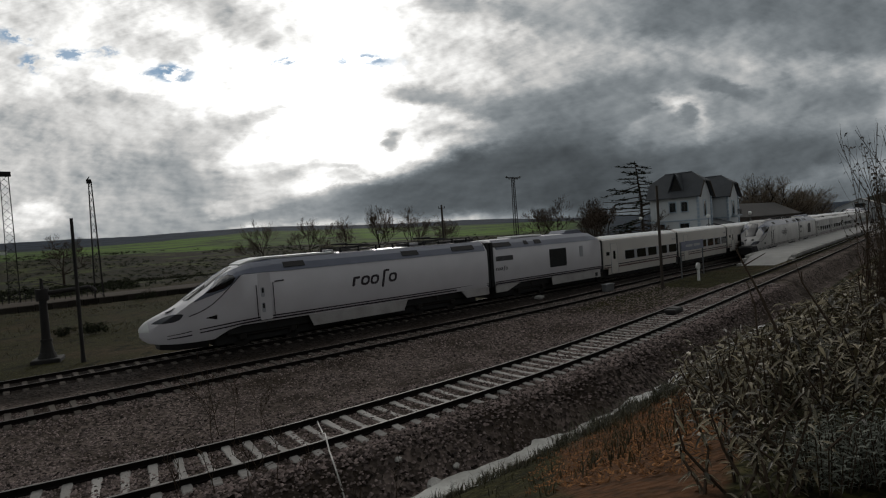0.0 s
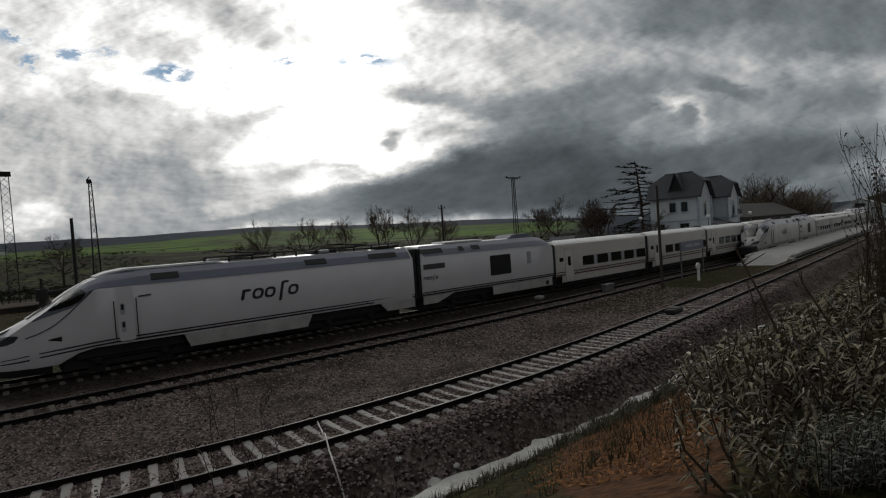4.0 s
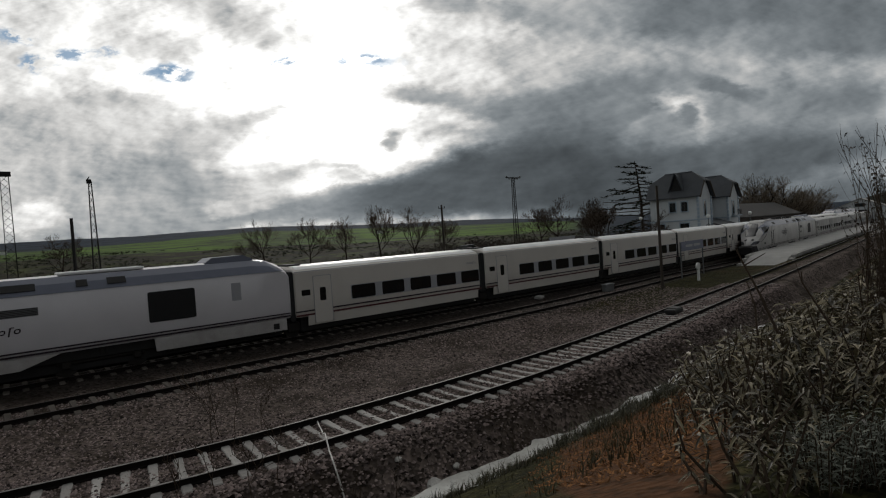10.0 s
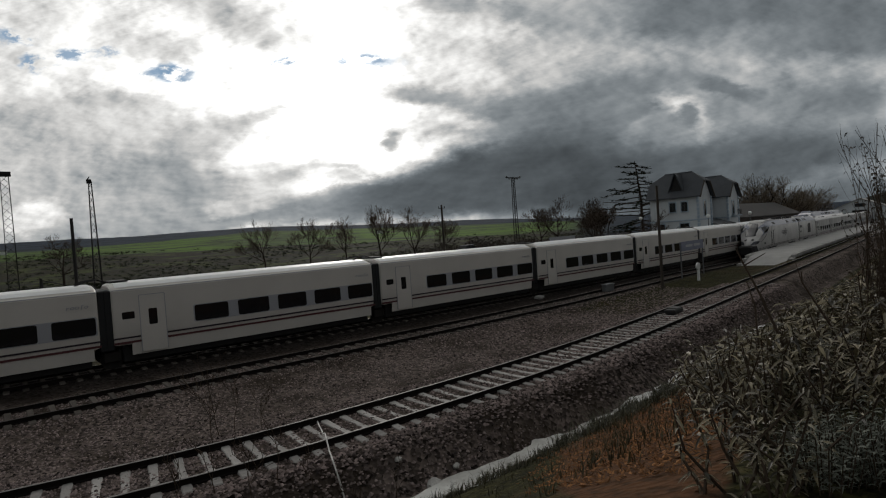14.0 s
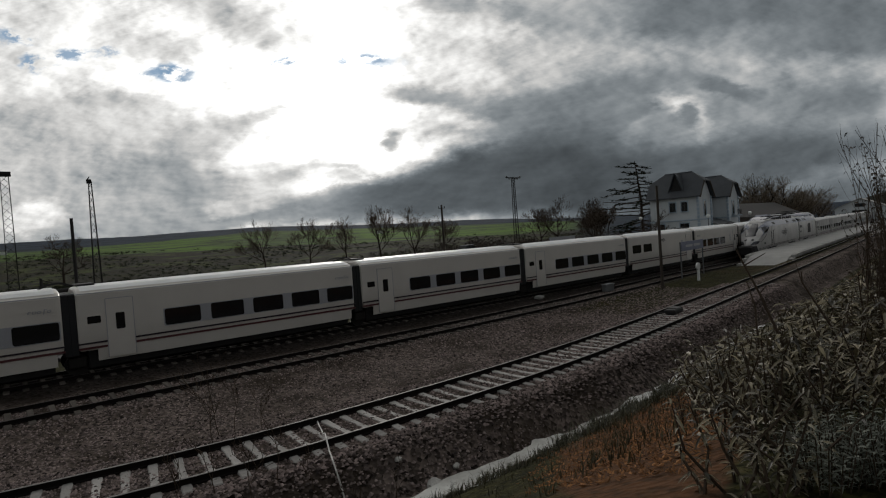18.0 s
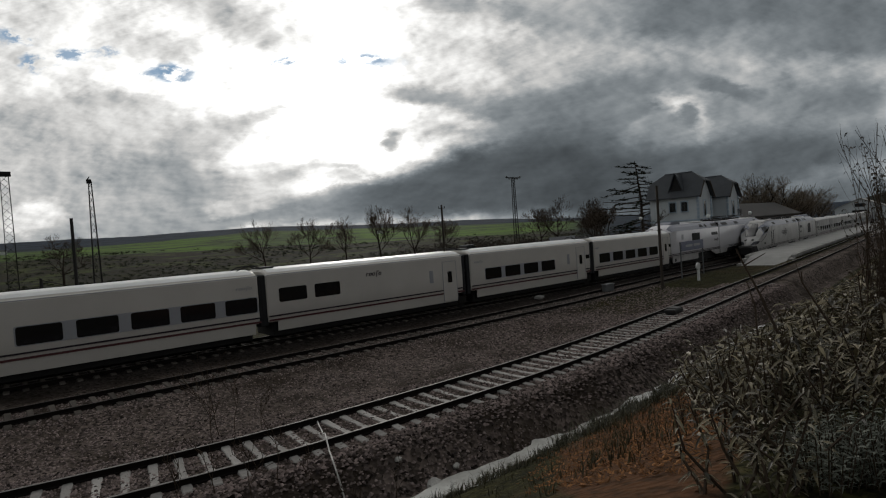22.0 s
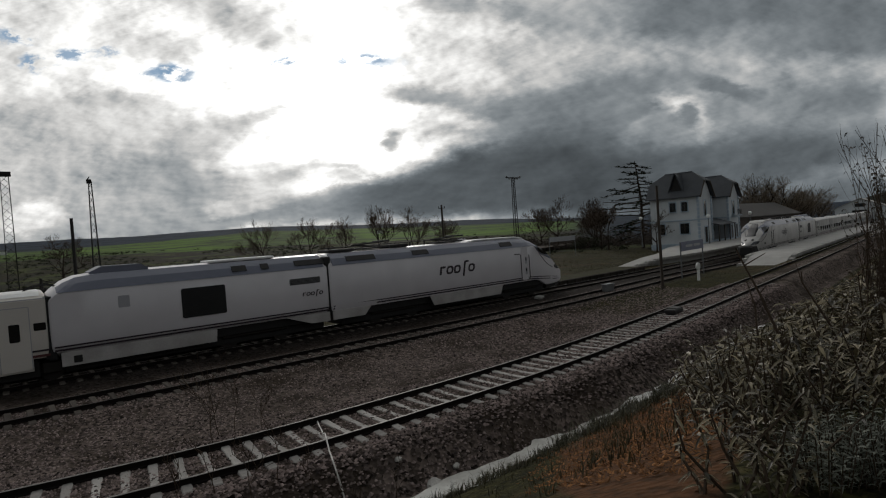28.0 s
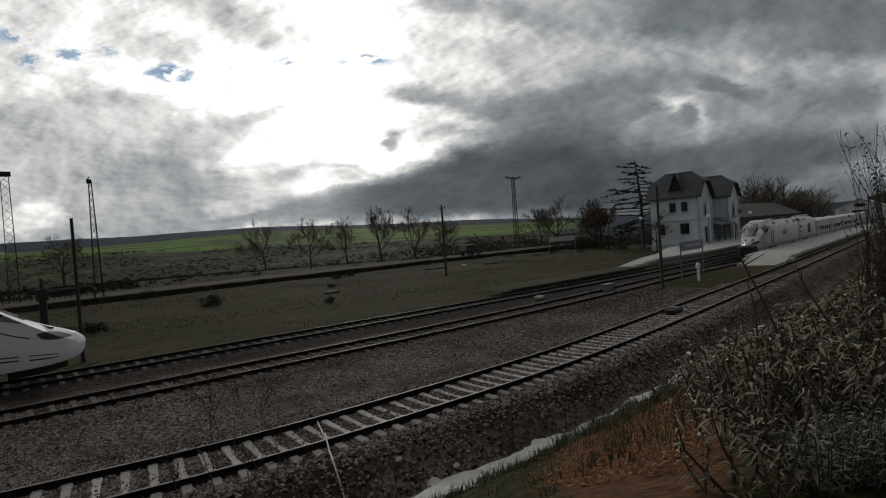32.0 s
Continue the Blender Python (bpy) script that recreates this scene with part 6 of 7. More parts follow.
def parked_car(x, y, yaw):
    t = thing("car", Matrix.Translation((x, y, BASE + 0.66)) @ Matrix.Rotation(yaw, 4, "Z") @ Matrix.Scale(1.14, 4), "dark off-road car with pale roof parked on the dirt road", "car")
    prof = [(-2.05, 0.45), (-2.05, 0.95), (-2.0, 1.02), (0.55, 1.06), (1.75, 0.98), (2.05, 0.86), (2.08, 0.45)]
    part("body", Geo().loft([[Vector((a, y0, z)) for a, z in prof] for y0 in (-0.86, 0.86)]), M["car_paint"], t)
    cab = part("cabin", Geo().loft([[Vector((a, y0 * (1 if z < 1.2 else 0.9), z)) for a, z in ((-2.0, 1.0), (-1.92, 1.78), (0.15, 1.80), (0.75, 1.04))] for y0 in (-0.84, 0.84)]), M["glass"], t)
    part("roof", Geo().box((-0.9, 0, 1.83), (2.2, 1.55, 0.10), 0.04), M["galv"], cab)
    for b in (-1.9, -0.95, 0.0):
        for s in (-1, 1):
            part("pillar", Geo().box((b, s * 0.80, 1.4), (0.09, 0.07, 0.8)), M["car_paint"], cab)
    for xw in (-1.3, 1.35):
        for s in (-1, 1):
            w = part("wheel", Geo().tube((xw, s * 0.70, 0.36), (xw, s * 0.90, 0.36), 0.36, n=18), M["rubber"], t)
            part("rim", Geo().tube((xw, s * 0.89, 0.36), (xw, s * 0.915, 0.36), 0.20, n=12), M["galv"], w)
    part("bumper", Geo().box((2.12, 0, 0.55), (0.14, 1.7, 0.2), 0.03), M["black"], t)
    for s in (-1, 1):
        part("headlight", Geo().tube((2.06, s * 0.6, 0.80), (2.11, s * 0.6, 0.80), 0.10, n=10), M["light"], t)


parked_car(75.5, 87.6, math.atan(0.118))


def wire_fence(x0, x1, step):
    t = thing("wire_fence", Matrix(), "old picket fence of thin dark stakes behind the yard", "fence")
    x = x0
    while x < x1:
        y = 84.5 - 0.35 * x
        z = ground_z(x, y)
        part("stake", Geo().box((x, y, z + 0.85), (0.07, 0.07, 2.0)), M["iron"], t)
        x += step
    g = Geo()
    for zz in (0.5, 1.1, 1.6):
        g.tube((x0, 84.5 - 0.35 * x0, BASE + zz), (x1, 84.5 - 0.35 * x1, BASE + zz), 0.02, n=4)
    part("wire", g, M["iron"], t)


wire_fence(-8, 9, 0.55)


# ---------------------------------------------------------------- sheds behind the station
def shed(name, x, y, yaw, L, W, he, hr, label, wall, roof, z, windows=()):
    t = thing(name, Matrix.Translation((x, y, z)) @ Matrix.Rotation(yaw, 4, "Z"), label, "shed")
    prof = [(0, -1.5), (W, -1.5), (W, he), (W / 2, hr - 0.1), (0, he)]
    part("wall", Geo().loft([[Vector((a, b, c)) for b, c in prof] for a in (0, L)]), M[wall], t)
    part("roof", Geo().plate([(-0.5, -0.6, he - 0.35), (L + 0.5, -0.6, he - 0.35), (L + 0.5, W / 2, hr), (-0.5, W / 2, hr)], (0, 0, 1), 0.16).plate([(-0.5, W + 0.6, he - 0.35), (L + 0.5, W + 0.6, he - 0.35), (L + 0.5, W / 2, hr), (-0.5, W / 2, hr)], (0, 0, 1), 0.16), M[roof], t)
    for a, b, w, h in windows:
        part("window", Geo().box((a, -0.02, b), (w, 0.1, h)), M["pane"], t)
    return t


shed("goods_shed", 124, 58.5, 0.05, 46, 12, 4.2, 7.2, "long low goods shed with dark brown roof", "brick_wall", "shed_roof", 0.0, [(6 + 7 * k, 2.6, 1.4, 1.6) for k in range(6)])
sh = shed("warehouse", 178, 43.5, 0.18, 12, 11, 4.2, 6.6, "pale warehouse with a gabled grey roof", "plaster", "platform", 0.0)
part("gate", Geo().box((-0.03, 5.5, 2.0), (0.12, 3.4, 3.2)), M["pane"], sh)
part("arch_window", Geo().box((-0.03, 5.5, 4.9), (0.12, 2.2, 0.9), 0.03), M["pane"], sh)
shed("garden_shed", 112, 56, 0.16, 9, 7, 2.8, 4.6, "small dark outbuilding beside the station house", "brick_wall", "shed_roof", 0.0)


# ---------------------------------------------------------------- the far land: woods and scrub
def clump(g, c, r, rnd, n=16, flat=0.7, grain=1.0):
    """A loose heap of small leaf facets."""
    c = Vector(c)
    for _ in range(n):
        o = Vector((rnd.gauss(0, 1), rnd.gauss(0, 1), abs(rnd.gauss(0, 0.7)) * flat)) * r * 0.5
        s = r * rnd.uniform(0.18, 0.42) * grain
        a = Vector((rnd.uniform(-1, 1), rnd.uniform(-1, 1), rnd.uniform(-0.6, 1))).normalized() * s
        b = a.orthogonal().normalized() * s * rnd.uniform(0.5, 1.0)
        g.add([c + o - a, c + o + b, c + o + a, c + o - b], [(0, 1, 2, 3)])


def scatter_scrub():
    rnd = random.Random(11)
    g = Geo()
    for _ in range(12000):
        az = radians(rnd.uniform(-6, 66))
        r = 104 * math.exp(rnd.random() * 1.85)
        x, y = math.sin(az) * r, math.cos(az) * r
        if noise.noise(Vector((x * 0.012, y * 0.012, 2))) < rnd.uniform(-0.45, 0.55):
            continue
        if r < 190 and az > radians(9) and rnd.random() < 0.88:
            continue
        size = rnd.uniform(0.35, 1.05) * (0.75 + r / 420)
        clump(g, (x, y, ground_z(x, y)), size, rnd, 22, 0.9, 0.75)
    ob = part("scrub", g, M["scrub"])
    tagged(ob, "dark scattered bushes on the heath", "scrub", kind="stuff")
    # thickets beside the station garden and on the hill behind it
    g = Geo()
    for _ in range(420):
        x, y = rnd.uniform(84, 170), rnd.uniform(92, 132)
        clump(g, (x, y, ground_z(x, y) + rnd.uniform(0, 3.0)), rnd.uniform(1.0, 2.2), rnd, 46, 1.0, 0.40)
    for _ in range(260):
        x, y = rnd.uniform(97, 128), rnd.uniform(66, 90)
        clump(g, (x, y, ground_z(x, y) + rnd.uniform(0, 1.6)), rnd.uniform(0.6, 1.4), rnd, 40, 1.0, 0.42)
    tagged(part("thicket", g, M["thicket"]), "brown winter thicket beside the station", "thicket", kind="stuff")


M["thicket"] = material("winter_thicket", (0.040, 0.032, 0.026), 0.95, 0, 0.4, 0.6, 6, 0.3, island=0.5)
scatter_scrub()


def wooded_ridge():
    """The near dark ridge behind the sheds."""
    g = Geo()
    rows = []
    for j in range(9):
        row = []
        for i in range(60):
            az = radians(lerp(60, 110, i / 59))
            r = lerp(330, 700, j / 8)
            h = 16.5 * smoothstep(0, 0.6, j / 8) * smoothstep(70.5, 77, math.degrees(az)) * (1 - 0.5 * smoothstep(0.75, 1, j / 8))
            row.append(Vector((math.sin(az) * r, math.cos(az) * r, -7 + h * 1.35 + 2.0 * noise.noise(Vector((i * 0.3, j * 0.5, 4))))))
        rows.append(row)
    g.loft(rows, closed=False)
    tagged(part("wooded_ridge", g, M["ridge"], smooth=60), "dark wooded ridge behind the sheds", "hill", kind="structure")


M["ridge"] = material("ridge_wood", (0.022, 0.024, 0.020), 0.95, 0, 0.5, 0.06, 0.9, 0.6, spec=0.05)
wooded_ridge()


# ---------------------------------------------------------------- small things of the yard
def old_platform():
    """A disused low platform edge beside the main line."""
    t = thing("platform_old", Matrix(), "disused low platform edge of dark stones, grown with grass", "platform", kind="structure")
    lo = lambda x: y_main(x) + 2.3
    part("fill", ribbon(Geo(), lambda x: lo(x) + 0.3, lambda x: lo(x) + 3.2, 27.5, 51.0, BASE + 0.46, 0.9, 1.5, 4.0), M["turf"], t)
    me = Geo().box((0, 0, 0), (1.1, 0.4, 0.7), 0.06).mesh("edge_stone", M["edge"])
    x, rnd = 29.5, random.Random(4)
    while x < 51:
        tn = tangent(lo, x)
        part("edge_stone", me, None, t, m=Matrix.Translation((x, lo(x) + 0.15, BASE + 0.13 - 0.30 * (1 - smoothstep(28, 32, x)))) @ Matrix.Rotation(math.atan2(tn.y, tn.x) + rnd.uniform(-0.03, 0.03), 4, "Z"))
        x += 1.12


M["turf"] = material("dark_turf", (0.034, 0.032, 0.012), 0.95, 0, 0.5, 0.7, 9, 0.6)
old_platform()


def point_motor(x, y):
    t = thing("point_motor", Matrix.Translation((x, y, 0.10)) @ Matrix.Rotation(math.atan2(tangent(y_near, x).y, 1), 4, "Z"), "dark point motor housing between the siding rails", "point motor")
    part("housing", Geo().box((0, 0, 0.12), (1.1, 0.5, 0.24), 0.05), M["black"], t)
    part("lid", Geo().box((0.1, 0, 0.25), (0.7, 0.44, 0.05), 0.02), M["steel"], t)
    part("rod", Geo().tube((-0.5, 0, 0.08), (-0.5, 0.9, 0.05), 0.025, n=6), M["steel"], t)


point_motor(25.6, y_near(25.6) + 0.25)


def slab(x, y, yaw, size, label, mat="pale"):
    t = part("slab", Geo().box((0, 0, 0), size, 0.05), M[mat])
    t.matrix_basis = Matrix.Translation((x, y, ground_z(x, y) + size[2] * 0.35)) @ Matrix.Rotation(yaw, 4, "Z") @ Matrix.Rotation(0.06, 4, "X")
    tagged(t, label, "slab", "yard debris")


for x, y, yaw, size, lab, mt in ((57, 68, 0.9, (2.2, 0.7, 0.35), "pale broken concrete slab in the yard", "kerb"), (53, 70, 0.1, (4.2, 0.5, 0.3), "dark old beam lying in the yard", "wood_dark"), (61, 66, 0.2, (3.0, 0.5, 0.35), "dark old beam lying in the grass", "wood_dark"), (26, 52, 0.3, (1.6, 0.6, 0.25), "dark weathered timber in the grass", "wood_dark"), (29.5, 27.2, 0.4, (0.8, 0.5, 0.2), "small grey stone slab between the tracks", "kerb")):
    slab(x, y, yaw, size, lab, mt)


# ---------------------------------------------------------------- ditch, stones, cable
def build_ditch():
    rings = []
    for i in range(220):
        x = 3.0 + i * 0.12
        c = y_near(x) - 3.06 + 0.16 * noise.noise(Vector((x * 0.9, 0, 7))) + 0.05 * noise.noise(Vector((x * 3.3, 0, 2)))
        w = max(0.03, lerp(0.30, 0.17, smoothstep(9.5, 11.5, x)) + 0.20 * noise.noise(Vector((x * 0.7, 3, 7))) + 0.12 * noise.noise(Vector((x * 3.0, 6, 7))))
        rings.append([Vector((x, c - w, -0.77)), Vector((x, c + w, -0.77))])
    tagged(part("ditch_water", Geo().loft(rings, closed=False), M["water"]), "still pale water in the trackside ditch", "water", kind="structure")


build_ditch()


def rock(x, y, z, r, seed, label="pale broken rock beside the ditch"):
    rnd = random.Random(seed)
    g = Geo().ball((0, 0, 0), 1.0, 9, 6)
    g.v = [tuple(Vector(v) * (r * (1 + 0.28 * noise.noise(Vector(v) * 1.7 + Vector((seed, 0, 0)))))) for v in g.v]
    g.v = [(a, b, c * 0.62) for a, b, c in g.v]
    t = part("rock", g, M["pale"])
    t.matrix_basis = Matrix.Translation((x, y, z)) @ Matrix.Rotation(rnd.uniform(0, 6), 4, "Z")
    tagged(t, label, "rock", "pale rocks")


for i, (x, y, r) in enumerate(((7.25, 10.15, 0.22), (7.0, 9.75, 0.16), (7.55, 9.7, 0.13), (7.15, 9.45, 0.12), (8.0, 10.35, 0.10), (9.4, 8.6, 0.14), (6.6, 10.6, 0.09))):
    rock(x, y, ground_z(x, y) + r * 0.3, r, 31 + i)


def loose_cable():
    t = thing("cable", Matrix(), "loose pale cable lying across the siding rail", "cable")
    pts = [(6.12, 13.62, 0.12), (5.98, 13.27, 0.16), (5.75, 12.51, 0.14), (5.62, 12.15, 0.28), (5.51, 11.86, 0.26), (5.35, 11.41, 0.14), (5.18, 10.92, 0.12), (5.12, 10.66, -0.02), (5.12, 10.52, -0.24), (5.12, 10.42, -0.42), (5.10, 10.30, -0.62), (5.05, 10.1, -0.72)]
    rings = []
    for i, p in enumerate(pts):
        d = (Vector(pts[min(i + 1, len(pts) - 1)]) - Vector(pts[max(i - 1, 0)])).normalized()
        u = d.cross(Vector((0, 0, 1))).normalized()
        w = u.cross(d)
        rings.append([Vector(p) + (u * math.cos(k * math.pi / 3) + w * math.sin(k * math.pi / 3)) * 0.018 for k in range(6)])
    g = Geo().loft(rings)
    part("sheath", g, M["cable"], t)


loose_cable()


# ---------------------------------------------------------------- ballast, grass, weeds
def scatter_ballast():
    rnd = random.Random(2)
    g_v, g_f = [], []
    for _ in range(74000):
        u = rnd.random()
        x = -1.5 + 40 * u ** 1.5
        k = rnd.random()
        yn = y_near(x)
        if k < 0.66:
            y = yn + rnd.uniform(-2.75, 2.4)
        else:
            y = rnd.uniform(yn + 2.2, min(y_middle(x) + 2.0, yn + 13))
        v = y - yn
        z = ground_z(x, y)
        if abs(v) < 1.32 and rnd.random() < 0.35:
            continue
        s = rnd.uniform(0.018, 0.052) * (1.25 if x > 14 else 1.0) * (1.3 if v < -1.3 else 1.0)
        a = rnd.uniform(0, 6.28)
        ca, sa = math.cos(a) * s, math.sin(a) * s
        h = s * rnd.uniform(0.5, 1.0)
        b = len(g_v)
        e = rnd.uniform(0.6, 1.2)
        g_v += [(x + ca, y + sa, z), (x - sa * e, y + ca * e, z + h * 0.3), (x - ca, y - sa, z), (x + sa * e, y - ca * e, z + h * 0.2), (x + ca * 0.4, y + sa * 0.3, z + h), (x - ca * 0.4, y - sa * 0.2, z + h * 0.9)]
        g_f += [(b, b + 1, b + 4), (b + 1, b + 5, b + 4), (b + 1, b + 2, b + 5), (b + 2, b + 3, b + 5), (b + 3, b + 4, b + 5), (b + 3, b, b + 4)]
    me = bpy.data.meshes.new("ballast")
    me.from_pydata(g_v, [], g_f)
    me.materials.append(M["stone"])
    tagged(new("ballast", me), "loose dark grey ballast stones", "ballast", kind="stuff")


scatter_ballast()


def tuft(g, x, y, z, h, n, rnd, lean=0.5):
    for _ in range(n):
        a = rnd.uniform(0, 6.28)
        d = Vector((math.cos(a), math.sin(a), 0))
        p = Vector((x + rnd.gauss(0, 0.08), y + rnd.gauss(0, 0.08), z - 0.02))
        hh = h * rnd.uniform(0.5, 1.2)
        side = Vector((-d.y, d.x, 0)) * (0.006 + 0.010 * h)
        m = p + d * hh * lean * 0.35 + Vector((0, 0, hh * 0.65))
        e = p + d * hh * lean + Vector((0, 0, hh))
        g.add([p - side, p + side, m + side * 0.7, m - side * 0.7, e], [(0, 1, 2, 3), (3, 2, 4)])


def scatter_grass():
    rnd = random.Random(8)
    g = Geo()
    # the bank and the ditch sides
    for _ in range(2600):
        x = rnd.uniform(3, 34)
        v = rnd.choice((rnd.uniform(3.8, 5.0), rnd.uniform(4.2, 9.5), rnd.uniform(4.2, 9.5)))
        y = y_near(x) - v
        if x / max(y, 0.1) < 1.25 and v > 4.6 and rnd.random() < 0.75:
            continue
        tuft(g, x, y, ground_z(x, y), rnd.uniform(0.08, 0.24), 7, rnd)
    # the yard behind the main line, in patches
    for _ in range(17000):
        x, y = rnd.uniform(-2, 90), rnd.uniform(32, 76)
        if noise.noise(Vector((x * 0.10, y * 0.10, 3))) < rnd.uniform(-0.25, 0.45):
            continue
        tuft(g, x, y, ground_z(x, y), rnd.uniform(0.12, 0.30), 5, rnd, 0.9)
    # the strip between the tracks
    for _ in range(420):
        x = rnd.uniform(26, 52)
        y = rnd.uniform(y_near(x) + 2.6, y_middle(x) - 2.2)
        tuft(g, x, y, ground_z(x, y), rnd.uniform(0.06, 0.2), 5, rnd)
    tagged(part("grass", g, M["grass"]), "dry winter grass in tufts", "grass", kind="stuff")


scatter_grass()


def scatter_litter():
    rnd = random.Random(23)
    g = Geo()
    for _ in range(20000):
        x = rnd.uniform(4.0, 15)
        y = y_near(x) - rnd.uniform(3.9, 10.5)
        k = x / max(y, 0.1)
        if y < 1 or not 1.0 + rnd.random() ** 2 * 0.45 + 0.10 * noise.noise(Vector((x * 0.8, y * 0.8, 2))) < k < 2.4 + 0.14 * (y - 6):
            continue
        c = Vector((x, y, ground_z(x, y) + rnd.uniform(0.005, 0.03)))
        a = rnd.uniform(0, 6.28)
        s = rnd.uniform(0.015, 0.05)
        u = Vector((math.cos(a), math.sin(a), rnd.uniform(-0.4, 0.4))) * s
        w = Vector((-math.sin(a), math.cos(a), rnd.uniform(-0.4, 0.4))) * s * rnd.uniform(0.25, 0.5)
        g.add([c - u, c + w, c + u + Vector((0, 0, s * 0.4)), c - w], [(0, 1, 2), (0, 2, 3)])
    tagged(part("leaf_litter", g, M["litter"]), "fallen orange-brown leaves on red earth", "leaf litter", kind="stuff")
    # rank weeds along the ditch
    g = Geo()
    for _ in range(5200):
        x = rnd.uniform(4.0, 24)
        y = y_near(x) - 3.30 - abs(rnd.gauss(0.30, 0.55))
        if noise.noise(Vector((x * 0.9, 0, 8))) < rnd.uniform(-0.5, 0.3):
            continue
        tuft(g, x, y, max(ground_z(x, y), -0.80), rnd.uniform(0.05, 0.24) * (1 + 0.9 * smoothstep(9.5, 11.5, x) * smoothstep(18, 16, x)), 8, rnd, 0.8)
    tagged(part("ditch_weeds", g, M["weeds"]), "dark green weeds along the ditch", "weeds", kind="stuff")


M["litter"] = material("leaf_litter", (0.23, 0.112, 0.048), 0.9, 0, 0.4, 5, 40, 0.1, island=0.75, tint=(0.10, 0.045, 0.02))
M["weeds"] = material("ditch_weed", (0.056, 0.052, 0.026), 0.8, 0, 0.4, 3, 30, 0.1, island=0.6)
scatter_litter()


def weed(x, y, h, seed, label="thin dry weed stalk standing in the gravel"):
    rnd = random.Random(seed)
    t = thing("weed", Matrix.Translation((x, y, ground_z(x, y))), label, "weed", "weeds")
    g = Geo()
    limb(g, (0, 0, -0.05), (rnd.uniform(-0.1, 0.1), 0, 1), h * 0.62, 0.014, 3, rnd, 0.5, g, 0, (2, 3), 0.006)
    part("stalk", g, M["stem"], t)


for i, (x, y, h) in enumerate(((4.0, 14.75, 1.7), (3.7, 14.3, 1.2), (4.4, 15.0, 1.3), (5.0, 14.6, 1.0), (2.9, 11.3, 0.9), (4.0, 11.0, 0.9), (4.6, 10.6, 0.8), (3.4, 10.8, 1.0), (2.2, 11.2, 0.7), (7.5, 28.0 - 1.6, 0.5), (5.4, 10.2, 0.7), (6.2, 10.2, 0.6))):
    weed(x, y, h, 200 + i)


def small_bush(x, y, r, seed, label="low dark bush in the grass"):
    rnd = random.Random(seed)
    t = thing("bush", Matrix.Translation((x, y, ground_z(x, y))), label, "bush", "low bushes")
    g, st = Geo(), Geo()
    for _ in range(26):
        o = Vector((rnd.gauss(0, 0.5), rnd.gauss(0, 0.5), abs(rnd.gauss(0.35, 0.25)))) * r
        clump(g, o, r * 0.5, rnd, 24, 1.0, 0.55)
    for _ in range(10):
        a = rnd.uniform(0, 6.28)
        st.tube((0, 0, 0), (math.cos(a) * r * 0.5, math.sin(a) * r * 0.5, r * 0.8), 0.02, 0.008, 4, cap=False)
    tagged(part("stem_thicket", st, M["stem"], t), kind="stuff")
    tagged(part("foliage", g, M["scrub"], t), kind="stuff")


for i, (x, y, r) in enumerate(((100.9, 78.5, 2.6), (104.5, 79.5, 2.2), (4.7, 45.2, 0.8), (3.0, 46.5, 0.6), (15.3, 55.5, 1.0), (22.2, 44.9, 0.5), (36, 70, 0.8), (40, 74, 0.9), (97.5, 78, 1.6), (30, 60, 0.5), (60, 82, 0.8), (13, 74, 1.0))):
    small_bush(x, y, r, 300 + i)


# ---------------------------------------------------------------- shrubs on the bank
def leaf_blade(g, p, d, length, width, rnd):
    """A long drooping leaf with a fold along its middle."""
    d = Vector(d).normalized()
    side = d.cross(Vector((0, 0, 1)))
    if side.length < 1e-3:
        side = Vector((1, 0, 0))
    side.normalize()
    roll_v = Vector((0, 0, 1)) * rnd.uniform(-0.6, 0.6)
    side = (side + roll_v).normalized()
    pts = []
    q = Vector(p)
    for k in range(4):
        f = k / 3
        w = width * (0.35, 1.0, 0.8, 0.04)[k]
        pts.append((q - side * w, q + Vector((0, 0, -w * 0.5)), q + side * w))
        d = (d + Vector((0, 0, -0.42 * rnd.uniform(0.5, 1.4)))).normalized()
        q = q + d * (length / 3)
    vs = [v for tri in pts for v in tri]
    fs = []
    for k in range(3):
        a, b = k * 3, k * 3 + 3
        fs += [(a, a + 1, b + 1, b), (a + 1, a + 2, b + 2, b + 1)]
    g.add(vs, fs)


